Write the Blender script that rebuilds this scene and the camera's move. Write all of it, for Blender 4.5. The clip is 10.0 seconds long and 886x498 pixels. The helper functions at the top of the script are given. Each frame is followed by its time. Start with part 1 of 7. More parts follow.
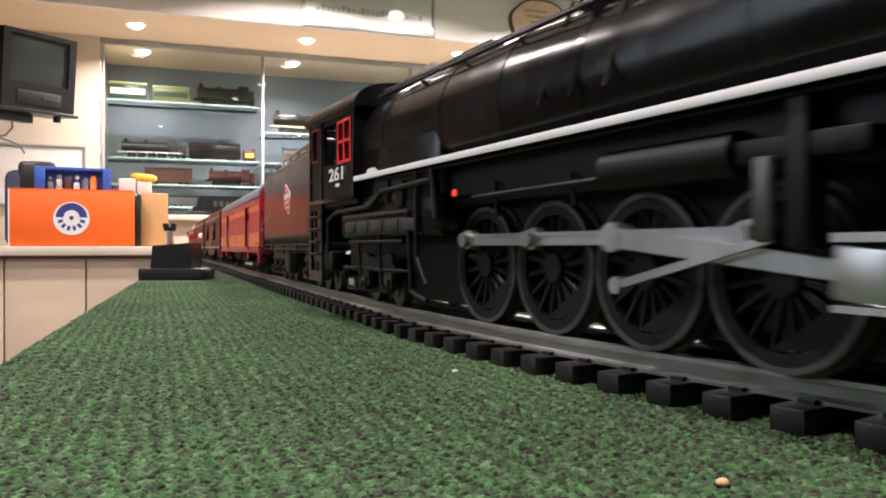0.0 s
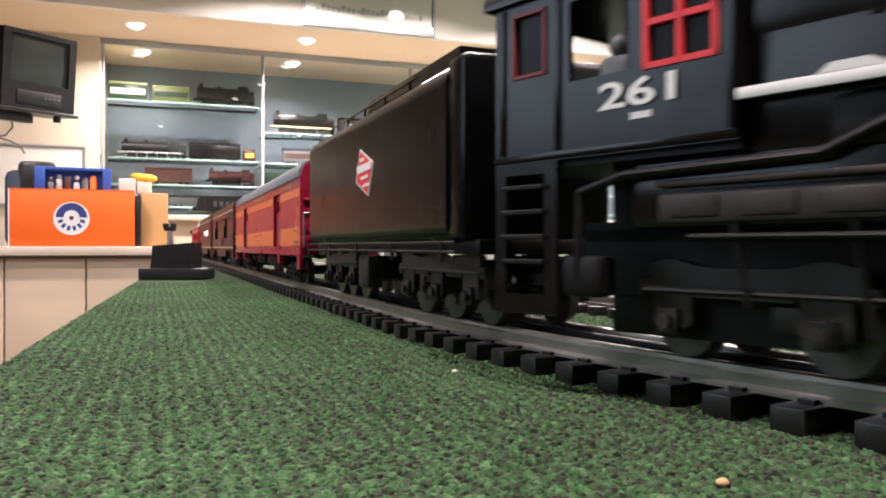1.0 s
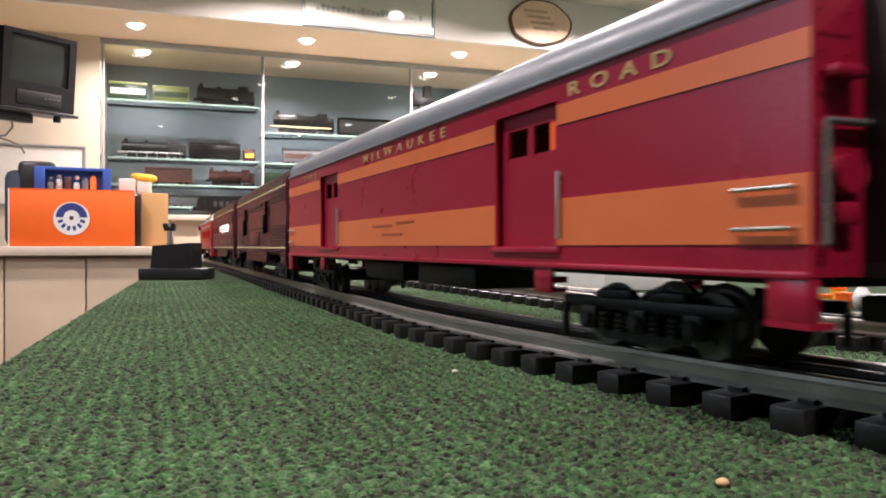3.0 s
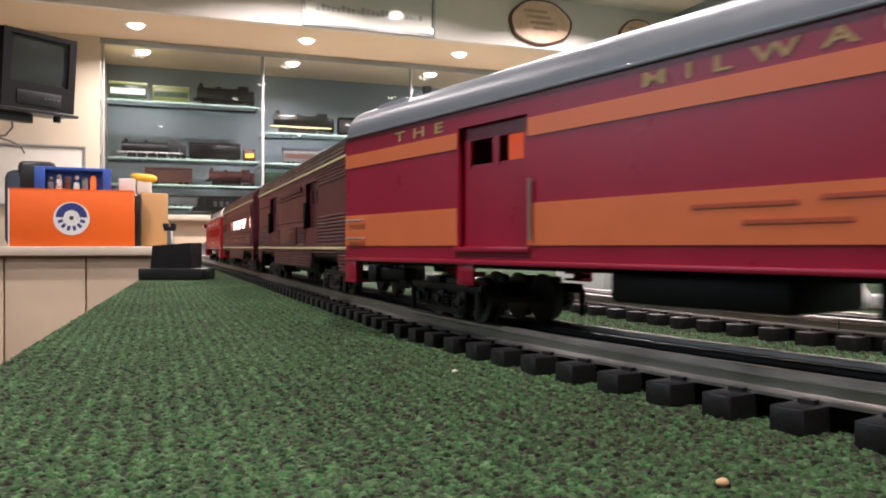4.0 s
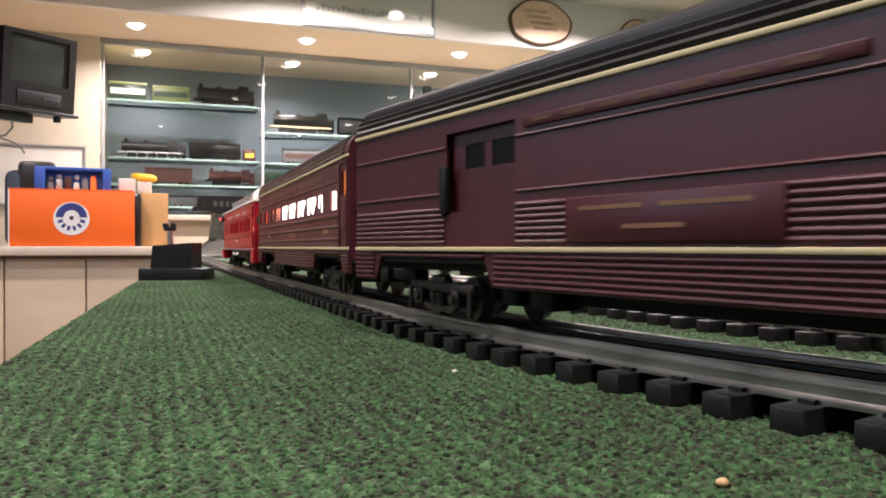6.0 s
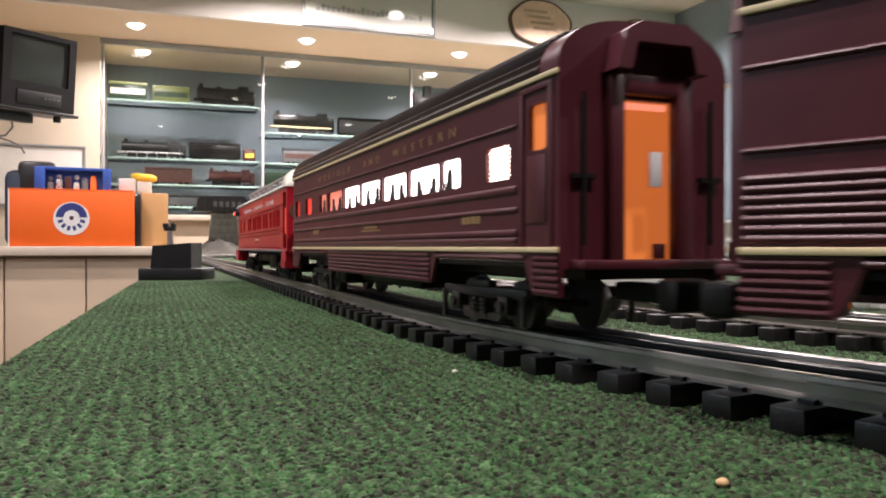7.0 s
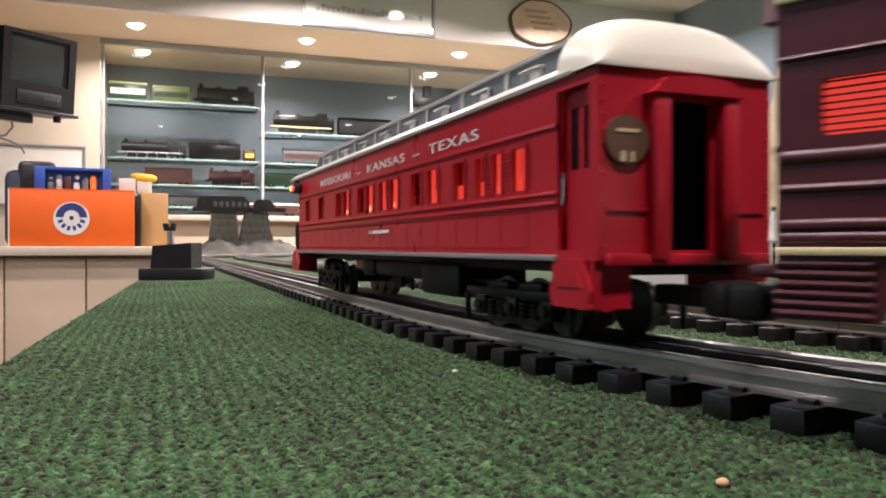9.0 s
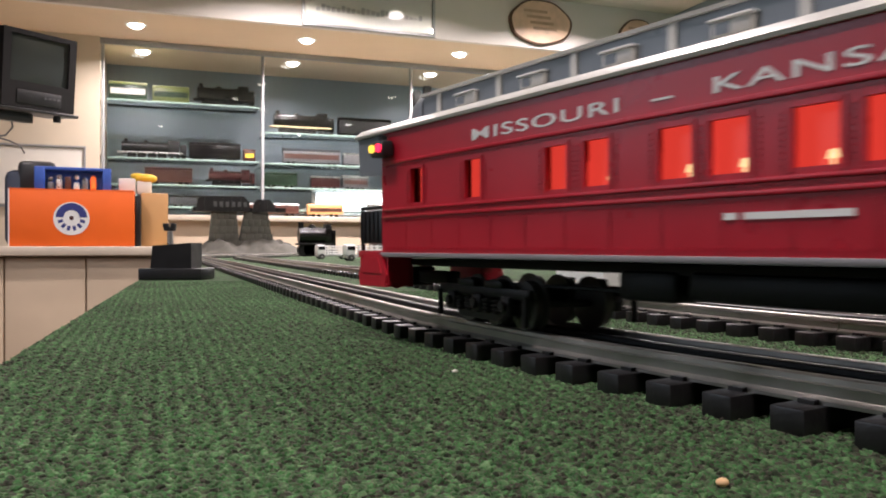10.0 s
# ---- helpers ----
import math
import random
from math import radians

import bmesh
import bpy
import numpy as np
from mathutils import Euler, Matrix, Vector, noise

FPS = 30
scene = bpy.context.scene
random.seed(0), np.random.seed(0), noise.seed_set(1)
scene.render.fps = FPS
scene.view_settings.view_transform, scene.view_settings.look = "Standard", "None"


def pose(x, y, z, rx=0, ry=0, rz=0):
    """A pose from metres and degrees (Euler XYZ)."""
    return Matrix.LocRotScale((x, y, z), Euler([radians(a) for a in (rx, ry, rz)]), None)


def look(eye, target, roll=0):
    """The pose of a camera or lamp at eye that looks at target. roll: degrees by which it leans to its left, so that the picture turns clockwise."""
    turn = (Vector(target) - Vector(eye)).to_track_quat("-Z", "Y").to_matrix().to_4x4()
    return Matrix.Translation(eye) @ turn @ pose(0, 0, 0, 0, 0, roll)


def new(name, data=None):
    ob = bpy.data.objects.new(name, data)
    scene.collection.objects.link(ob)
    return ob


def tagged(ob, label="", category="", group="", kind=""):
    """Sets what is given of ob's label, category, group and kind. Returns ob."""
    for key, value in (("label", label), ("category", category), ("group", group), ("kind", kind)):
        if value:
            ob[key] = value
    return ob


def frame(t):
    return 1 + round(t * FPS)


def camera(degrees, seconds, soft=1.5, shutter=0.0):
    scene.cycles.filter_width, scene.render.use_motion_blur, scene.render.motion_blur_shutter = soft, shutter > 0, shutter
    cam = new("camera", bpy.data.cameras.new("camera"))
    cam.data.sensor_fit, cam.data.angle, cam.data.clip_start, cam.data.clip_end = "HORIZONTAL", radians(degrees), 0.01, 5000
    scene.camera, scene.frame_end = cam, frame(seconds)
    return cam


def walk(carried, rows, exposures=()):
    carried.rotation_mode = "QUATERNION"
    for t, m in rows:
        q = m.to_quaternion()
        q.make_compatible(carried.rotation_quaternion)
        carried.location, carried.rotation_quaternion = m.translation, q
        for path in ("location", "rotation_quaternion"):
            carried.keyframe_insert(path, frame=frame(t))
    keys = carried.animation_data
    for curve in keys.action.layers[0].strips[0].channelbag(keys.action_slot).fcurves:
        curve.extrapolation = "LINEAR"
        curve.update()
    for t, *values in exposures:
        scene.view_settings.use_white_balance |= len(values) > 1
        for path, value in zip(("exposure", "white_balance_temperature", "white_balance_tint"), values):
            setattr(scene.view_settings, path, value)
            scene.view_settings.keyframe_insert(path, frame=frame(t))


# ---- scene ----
# World: z = 0 is the layout table's top, y runs along the straight track, x across it.
YAW, EYE_Z = 20.03, 0.0445
cam = camera(58.5, 10.0, soft=1.9, shutter=0.3)
walk(cam, [(0, pose(0, 0, EYE_Z, 89.84, 0, -YAW)), (10.0, pose(0, 0, EYE_Z, 89.84, 0, -YAW))],
     exposures=[(0, 0.33), (1.0, 0.42), (1.6, 0.46), (2.7, 0.27), (4.0, -0.1), (4.5, -0.04), (5.0, 0.06), (5.6, 0.12), (7.0, 0.05), (7.5, -0.2), (8.0, -0.35), (8.5, -0.05), (9.0, 0.0), (9.5, -0.1), (10.0, -0.2)])

# ---- world and lights ----
FLOOR_Z, SOFFIT_Z, CEIL_Z = -0.95, 1.333, 1.66
world = bpy.data.worlds.new("world")
world.use_nodes = True
world.node_tree.nodes["Background"].inputs[0].default_value = (0.6, 0.75, 1.0, 1)
world.node_tree.nodes["Background"].inputs[1].default_value = 0.3
scene.world = world


def downlight_lamp(x, y, z, watts, size=0.09):
    """The lamp behind one recessed downlight's diffuser."""
    d = bpy.data.lights.new("downlight_lamp", "AREA")
    d.shape, d.size, d.energy, d.color, d.spread = "DISK", size, watts, (1.0, 0.875, 0.885), radians(150)
    o = new("downlight_lamp", d)
    o.matrix_world = pose(x, y, z)
    return o


# rows of downlights: under the soffit, in the display case, and over the layout
SOFFIT_LIGHTS = [(-0.10, 4.92), (0.89, 4.92), (1.91, 4.92), (2.9, 4.92)]
CASE_LIGHTS = [(-0.07, 5.57), (0.91, 5.57), (1.93, 5.57), (2.93, 5.57)]
# left pair (x < 0) and outer y 3.976 lamps: unseen, added as fill
ROOM_LIGHTS = [(-0.75, 2.3), (-0.7, 0.5), (0.09, -0.6), (1.94, -0.79), (0.82, 1.76), (1.0, 2.6), (2.4, 0.4), (2.4, 2.4), (0.75, 3.976), (1.56, 3.976), (2.45, 3.976)]
for lx, ly in SOFFIT_LIGHTS:
    downlight_lamp(lx, ly, SOFFIT_Z - 0.032, 16)
for lx, ly in CASE_LIGHTS:
    downlight_lamp(lx, ly, SOFFIT_Z - 0.032, 7)
for lx, ly in ROOM_LIGHTS:
    downlight_lamp(lx, ly, CEIL_Z - 0.032, (18 if 1.5 < lx < 1.6 else 56) if ly > 3.5 else (19 if ly > 2.2 and lx < 0 else 22), 0.11)
# daylight through the window of the west wall
day = bpy.data.lights.new("window_light", "AREA")
day.shape, day.size, day.size_y, day.energy, day.color = "RECTANGLE", 1.2, 1.0, 6.5, (0.74, 0.86, 1.0)
new("window_light", day).matrix_world = look((-1.47, 1.0, 0.8), (0.0, 1.0, 0.8))


# ---- materials ----
def material(name, color, rough=0.5, metal=0.0, vary=0.12, scale=60.0, bump=0.0, bump_scale=400.0, coat=0.0, spec=0.5,
             emit=None, power=0.0, rough_vary=0.1):
    m = bpy.data.materials.new(name)
    m.use_nodes = True
    nt = m.node_tree
    b = nt.nodes["Principled BSDF"]
    co = nt.nodes.new("ShaderNodeTexCoord")
    n1 = nt.nodes.new("ShaderNodeTexNoise")
    n1.inputs["Scale"].default_value, n1.inputs["Detail"].default_value = scale, 4
    n2 = nt.nodes.new("ShaderNodeTexNoise")
    n2.inputs["Scale"].default_value, n2.inputs["Detail"].default_value = scale * 0.13, 2
    nt.links.new(co.outputs["Object"], n1.inputs["Vector"])
    nt.links.new(co.outputs["Object"], n2.inputs["Vector"])
    add = nt.nodes.new("ShaderNodeMath")
    add.operation = "ADD"
    nt.links.new(n1.outputs[0], add.inputs[0])
    nt.links.new(n2.outputs[0], add.inputs[1])
    ramp = nt.nodes.new("ShaderNodeMapRange")
    ramp.inputs[1].default_value, ramp.inputs[2].default_value = 0.6, 1.4
    ramp.inputs[3].default_value, ramp.inputs[4].default_value = 1 - vary, 1 + vary
    nt.links.new(add.outputs[0], ramp.inputs[0])
    mul = nt.nodes.new("ShaderNodeVectorMath")
    mul.operation = "MULTIPLY"
    mul.inputs[0].default_value = color[:3]
    nt.links.new(ramp.outputs[0], mul.inputs[1])
    nt.links.new(mul.outputs[0], b.inputs["Base Color"])
    rr = nt.nodes.new("ShaderNodeMapRange")
    rr.inputs[1].default_value, rr.inputs[2].default_value = 0.6, 1.4
    rr.inputs[3].default_value, rr.inputs[4].default_value = max(0.02, rough - rough_vary), min(1, rough + rough_vary)
    nt.links.new(add.outputs[0], rr.inputs[0])
    nt.links.new(rr.outputs[0], b.inputs["Roughness"])
    b.inputs["Metallic"].default_value = metal
    b.inputs["Specular IOR Level"].default_value = spec
    b.inputs["Coat Weight"].default_value = coat
    b.inputs["Coat Roughness"].default_value = 0.12
    if bump:
        n3 = nt.nodes.new("ShaderNodeTexNoise")
        n3.inputs["Scale"].default_value, n3.inputs["Detail"].default_value = bump_scale, 3
        nt.links.new(co.outputs["Object"], n3.inputs["Vector"])
        bp = nt.nodes.new("ShaderNodeBump")
        bp.inputs["Strength"].default_value, bp.inputs["Distance"].default_value = bump, 0.0006
        nt.links.new(n3.outputs[0], bp.inputs["Height"])
        nt.links.new(bp.outputs[0], b.inputs["Normal"])
    if emit:
        b.inputs["Emission Color"].default_value = (*emit, 1)
        b.inputs["Emission Strength"].default_value = power
    return m


def glass_material(name, color, rough=0.02, ior=1.05):
    m = bpy.data.materials.new(name)
    m.use_nodes = True
    b = m.node_tree.nodes["Principled BSDF"]
    b.inputs["Base Color"].default_value = (*color, 1)
    b.inputs["Roughness"].default_value = rough
    b.inputs["Transmission Weight"].default_value = 1.0
    b.inputs["IOR"].default_value = ior
    return m


M = {
    "black": material("loco_black", (0.0055, 0.005, 0.0048), 0.20, spec=0.36, vary=0.3, scale=90, bump=0.05),
    "tender": material("tender_black", (0.002, 0.002, 0.0024), 0.24, spec=0.13, vary=0.2, scale=50, bump=0.02, rough_vary=0.05),
    "chassis": material("chassis_black", (0.0038, 0.0036, 0.0034), 0.5, spec=0.28, vary=0.35, scale=120, bump=0.2),
    "bogie": material("weathered_bogie", (0.022, 0.017, 0.014), 0.55, vary=0.4, scale=150, bump=0.25),
    "steel": material("rod_steel", (0.55, 0.54, 0.52), 0.38, 0.9, vary=0.15, scale=120),
    "tyre": material("wheel_tyre", (0.11, 0.105, 0.10), 0.42, 0.7, vary=0.25, scale=150),
    "rail": material("rail_metal", (0.36, 0.345, 0.32), 0.38, 0.95, vary=0.25, scale=70, bump=0.06, bump_scale=250),
    "rail_dark": material("blackened_rail", (0.012, 0.012, 0.013), 0.4, 0.6, vary=0.3, scale=100),
    "tie": material("tie_plastic", (0.009, 0.0085, 0.009), 0.42, vary=0.4, scale=160, bump=0.3),
    "white": material("white_paint", (0.78, 0.78, 0.76), 0.4, vary=0.06),
    "cream": material("cream_stripe", (0.62, 0.52, 0.30), 0.4, vary=0.08),
    "maroon": material("maroon_plastic", (0.30, 0.008, 0.034), 0.29, vary=0.1, scale=60, bump=0.03, rough_vary=0.05),
    "orange": material("orange_band", (0.68, 0.165, 0.055), 0.31, vary=0.07, scale=60, rough_vary=0.05),
    "grey_roof": material("grey_roof", (0.15, 0.17, 0.19), 0.34, vary=0.1, scale=60, bump=0.03),
    "tuscan": material("tuscan_red", (0.066, 0.010, 0.016), 0.40, vary=0.14, scale=60, bump=0.03, rough_vary=0.06),
    "tuscan_roof": material("dark_roof", (0.016, 0.012, 0.011), 0.38, vary=0.2, scale=80),
    "red": material("red_plastic", (0.40, 0.010, 0.024), 0.29, vary=0.1, scale=60, bump=0.03, rough_vary=0.05),
    "silver_roof": material("silver_grey_roof", (0.52, 0.51, 0.47), 0.34, vary=0.08, scale=60),
    "cream_roof": material("cream_roof", (0.72, 0.69, 0.58), 0.36, vary=0.06, scale=50),
    "red_trim": material("red_window_frame", (0.70, 0.03, 0.035), 0.4, vary=0.08),
    "gold": material("gold_lettering", (0.48, 0.33, 0.13), 0.45, vary=0.1),
    "gold_coach": material("faded_gold_lettering", (0.30, 0.19, 0.085), 0.45, vary=0.2, scale=200),
    "tender_bogie": material("dark_tender_bogie", (0.008, 0.0066, 0.0058), 0.5, vary=0.4, scale=150, bump=0.25),
    "pane_head": material("pink_door_glow", (0.7, 0.25, 0.2), 0.4, emit=(1.0, 0.28, 0.17), power=1.1),
    "gold_worn": material("worn_gold_print", (0.22, 0.11, 0.055), 0.5, vary=0.3, scale=200),
    "rubber": material("diaphragm_rubber", (0.014, 0.014, 0.015), 0.7, vary=0.25, scale=120, bump=0.2),
    "chrome": material("grab_iron_metal", (0.62, 0.6, 0.57), 0.3, 0.9, vary=0.1),
    "dark_glass": material("dark_glazing", (0.004, 0.004, 0.005), 0.35, vary=0.1, spec=0.15),
    "pane_lit": material("lit_frosted_pane", (0.8, 0.75, 0.7), 0.4, emit=(1.0, 0.90, 0.86), power=5.5),
    "pane_dim": material("dim_red_pane", (0.4, 0.05, 0.03), 0.4, emit=(1.0, 0.065, 0.045), power=0.75),
    "pane_pink": material("pink_lit_pane", (0.6, 0.3, 0.25), 0.4, emit=(1.0, 0.26, 0.17), power=0.8),
    "pane_glow": material("orange_glow_panel", (0.4, 0.10, 0.05), 0.5, emit=(1.0, 0.13, 0.05), power=0.6),
    "inside_dark": material("dark_maroon_inside", (0.05, 0.006, 0.008), 0.6),
    # emissive orange: lit pane, blind slats and the vestibule's stand-in board
    "glow_warm": material("warm_orange_glow", (0.6, 0.2, 0.05), 0.4, emit=(1.0, 0.24, 0.055), power=0.5),
    "red_lamp": material("red_marker_lens", (0.6, 0.02, 0.05), 0.2, emit=(1.0, 0.02, 0.07), power=3),
    "yellow_lamp": material("yellow_marker_lens", (0.6, 0.4, 0.02), 0.2, emit=(1.0, 0.75, 0.1), power=1.5),
    "lamp_cream": material("lamp_shade_glow", (0.8, 0.7, 0.4), 0.5, emit=(1.0, 0.72, 0.35), power=1.1),
    "unseen_dark": material("dark_unseen_wall", (0.045, 0.036, 0.028), 0.6, vary=0.3, scale=9),
    # warmer and more tan than the ceiling's colour
    "soffit": material("warm_tan_soffit", (0.70, 0.56, 0.40), 0.8, vary=0.05, scale=4),
    "engraving": material("burnt_wood_engraving", (0.47, 0.31, 0.21), 0.6, vary=0.2),
    "figure": material("figure_plastic", (0.03, 0.02, 0.02), 0.6),
    "cream_wall": material("cream_wall_paint", (0.54, 0.47, 0.36), 0.75, vary=0.05, scale=6, bump=0.1, bump_scale=300),
    "blue_wall": material("blue_grey_wall_paint", (0.195, 0.245, 0.28), 0.35, vary=0.10, scale=3, bump=0.05),
    "fascia": material("grey_wall_paint", (0.70, 0.66, 0.62), 0.8, vary=0.04, scale=4),
    "ceiling": material("ceiling_paint", (0.66, 0.60, 0.52), 0.85, vary=0.04, scale=4),
    "floor": material("wood_floor", (0.20, 0.13, 0.08), 0.4, vary=0.2, scale=8),
    "table": material("table_side_board", (0.30, 0.23, 0.16), 0.6, vary=0.2, scale=14),
    "cabinet": material("cabinet_laminate", (0.58, 0.46, 0.33), 0.45, vary=0.07, scale=10),
    "counter": material("counter_top", (0.60, 0.52, 0.42), 0.4, vary=0.08, scale=20),
    "box_orange": material("orange_box_card", (0.90, 0.145, 0.012), 0.5, vary=0.06, scale=12),
    "box_tan": material("tan_box_card", (0.62, 0.33, 0.13), 0.6, vary=0.08, scale=12),
    "blue_card": material("blue_card", (0.035, 0.10, 0.42), 0.45, vary=0.1),
    "navy": material("navy_print", (0.035, 0.045, 0.20), 0.5),
    "yellow": material("yellow_plastic", (0.75, 0.48, 0.03), 0.4, vary=0.1),
    "tv": material("television_plastic", (0.009, 0.008, 0.008), 0.6, spec=0.25, vary=0.2, bump=0.1),
    "screen": material("television_screen", (0.045, 0.05, 0.045), 0.12, vary=0.1, scale=4),
    "black_plastic": material("black_plastic", (0.012, 0.012, 0.013), 0.4, vary=0.2, bump=0.1),
    "glass_edge": material("green_glass_edge", (0.20, 0.28, 0.24), 0.3, vary=0.1),
    "alu": material("aluminium_profile", (0.34, 0.35, 0.35), 0.4, 0.5, vary=0.1),
    "lamp_disc": material("downlight_diffuser", (0.9, 0.9, 0.9), 0.4, emit=(1.0, 0.93, 0.82), power=14),
    "rock": material("painted_plaster_rock", (0.055, 0.052, 0.042), 0.9, vary=0.45, scale=30, bump=0.6, bump_scale=90),
    "tan_rock": material("tan_plaster_rock", (0.62, 0.50, 0.33), 0.9, vary=0.3, scale=25, bump=0.6, bump_scale=80),
    "stone": material("grey_stone_wall", (0.085, 0.082, 0.068), 0.85, vary=0.3, scale=60, bump=0.4, bump_scale=150),
    "wood_disc": material("varnished_wood", (0.70, 0.49, 0.35), 0.5, vary=0.25, scale=16),
    "bark": material("bark_rim", (0.10, 0.05, 0.03), 0.8, vary=0.3, scale=60),
    "paper": material("print_paper", (0.66, 0.64, 0.58), 0.35, vary=0.06, scale=10),
    "ink": material("grey_ink", (0.36, 0.35, 0.33), 0.6, vary=0.4, scale=40),
    "m_green": material("model_green", (0.018, 0.045, 0.022), 0.35, vary=0.2),
    "m_lime": material("model_yellow_green", (0.15, 0.18, 0.06), 0.35, vary=0.2),
    "m_red": material("model_red", (0.055, 0.011, 0.010), 0.35, vary=0.2),
    "m_brown": material("model_brown", (0.07, 0.024, 0.016), 0.4, vary=0.2),
    "m_silver": material("model_silver", (0.55, 0.55, 0.53), 0.3, 0.6, vary=0.1),
    "m_grey": material("model_grey", (0.11, 0.11, 0.115), 0.4, vary=0.15),
    "white_patch": material("white_patch_glow", (0.8, 0.8, 0.8), 0.5, emit=(0.9, 0.95, 1.0), power=3.0),
    "bag_cloth": material("blue_grey_bag_cloth", (0.03, 0.045, 0.075), 0.7, vary=0.2, scale=40, bump=0.2),
    "curtain": material("cream_window_curtain", (0.42, 0.27, 0.20), 0.7, vary=0.25, scale=500),
    "dull_red": material("dull_red_window_frame", (0.16, 0.02, 0.022), 0.5, vary=0.15),
    "print_red": material("dark_orange_print", (0.42, 0.075, 0.03), 0.5, vary=0.2, scale=300),
    "sill_grey": material("dull_grey_sill_paint", (0.20, 0.19, 0.20), 0.4, vary=0.1, scale=80),
    "pebble": material("tan_crumb", (0.6, 0.38, 0.2), 0.7),
}


def carpet_material(name):
    """Green and brown looped carpet with knit rows."""
    m = bpy.data.materials.new(name)
    m.use_nodes = True
    nt = m.node_tree
    b = nt.nodes["Principled BSDF"]
    b.inputs["Roughness"].default_value = 0.95
    b.inputs["Specular IOR Level"].default_value = 0.15
    b.inputs["Sheen Weight"].default_value, b.inputs["Sheen Roughness"].default_value = 0.09, 0.35
    b.inputs["Sheen Tint"].default_value = (0.72, 0.85, 0.55, 1)
    co = nt.nodes.new("ShaderNodeTexCoord")
    isl = nt.nodes.new("ShaderNodeNewGeometry")
    n1 = nt.nodes.new("ShaderNodeTexNoise")
    n1.inputs["Scale"].default_value, n1.inputs["Detail"].default_value = 480, 2
    n2 = nt.nodes.new("ShaderNodeTexNoise")
    n2.inputs["Scale"].default_value, n2.inputs["Detail"].default_value = 9, 3
    for n in (n1, n2):
        nt.links.new(co.outputs["Object"], n.inputs["Vector"])
    add = nt.nodes.new("ShaderNodeMath")
    add.operation = "MULTIPLY_ADD"
    add.inputs[1].default_value = 0.34
    nt.links.new(isl.outputs["Random Per Island"], add.inputs[0])
    nt.links.new(n1.outputs[0], add.inputs[2])
    add2 = nt.nodes.new("ShaderNodeMath")
    add2.operation = "MULTIPLY_ADD"
    add2.inputs[1].default_value = 0.35
    nt.links.new(n2.outputs[0], add2.inputs[0])
    nt.links.new(add.outputs[0], add2.inputs[2])
    ramp = nt.nodes.new("ShaderNodeValToRGB")
    e = ramp.color_ramp.elements
    e[0].position, e[0].color = 0.28, (0.016, 0.022, 0.012, 1)
    e[1].position, e[1].color = 0.74, (0.100, 0.170, 0.080, 1)
    for pos, col in ((0.37, (0.054, 0.048, 0.038, 1)), (0.43, (0.030, 0.064, 0.026, 1)), (0.50, (0.038, 0.110, 0.036, 1)), (0.56, (0.078, 0.086, 0.056, 1)), (0.63, (0.046, 0.140, 0.044, 1))):
        k = e.new(pos)
        k.color = col
    low = nt.nodes.new("ShaderNodeMath")
    low.operation = "SUBTRACT"
    low.inputs[1].default_value = 0.35
    nt.links.new(add2.outputs[0], low.inputs[0])
    nt.links.new(low.outputs[0], ramp.inputs[0])
    nt.links.new(ramp.outputs[0], b.inputs["Base Color"])
    bp = nt.nodes.new("ShaderNodeBump")
    bp.inputs["Strength"].default_value, bp.inputs["Distance"].default_value = 0.8, 0.0015
    nt.links.new(n1.outputs[0], bp.inputs["Height"])
    nt.links.new(bp.outputs[0], b.inputs["Normal"])
    wv = nt.nodes.new("ShaderNodeTexWave")
    wv.wave_type, wv.bands_direction = "BANDS", "X"
    wv.inputs["Scale"].default_value, wv.inputs["Distortion"].default_value = 62.0, 1.2
    wv.inputs["Detail"].default_value, wv.inputs["Detail Scale"].default_value = 2.0, 3.0
    nt.links.new(co.outputs["Object"], wv.inputs["Vector"])
    rows = nt.nodes.new("ShaderNodeMapRange")
    rows.inputs[3].default_value, rows.inputs[4].default_value = 0.72, 1.12
    nt.links.new(wv.outputs["Fac"], rows.inputs[0])
    tint = nt.nodes.new("ShaderNodeVectorMath")
    tint.operation = "MULTIPLY"
    nt.links.new(ramp.outputs[0], tint.inputs[0])
    nt.links.new(rows.outputs[0], tint.inputs[1])
    nt.links.new(tint.outputs[0], b.inputs["Base Color"])
    return m


M["carpet"] = carpet_material("green_carpet")
M["glass"] = glass_material("shelf_glass", (0.9, 0.97, 0.94))
M["case_glass"] = glass_material("case_front_glass", (0.97, 0.99, 0.98), 0.0, 1.42)


# ---- mesh helpers ----
def box(bm, x0, x1, y0, y1, z0, z1, bevel=0.0, m=None):
    r = bmesh.ops.create_cube(bm, size=1)
    t = Matrix.Translation(((x0 + x1) / 2, (y0 + y1) / 2, (z0 + z1) / 2)) @ Matrix.Diagonal((abs(x1 - x0), abs(y1 - y0), abs(z1 - z0), 1))
    bmesh.ops.transform(bm, matrix=(m @ t) if m else t, verts=r["verts"])
    if bevel:
        ed = list({e for v in r["verts"] for e in v.link_edges})
        bmesh.ops.bevel(bm, geom=ed, offset=bevel, segments=2, affect="EDGES", profile=0.5)
    return bm


def rod(bm, p, q, r, seg=10, r2=None):
    """A round bar from p to q."""
    p, q = Vector(p), Vector(q)
    d = q - p
    t = Matrix.Translation((p + q) / 2) @ d.to_track_quat("Z", "Y").to_matrix().to_4x4()
    bmesh.ops.create_cone(bm, cap_ends=True, segments=seg, radius1=r, radius2=r if r2 is None else r2, depth=d.length, matrix=t)
    return bm


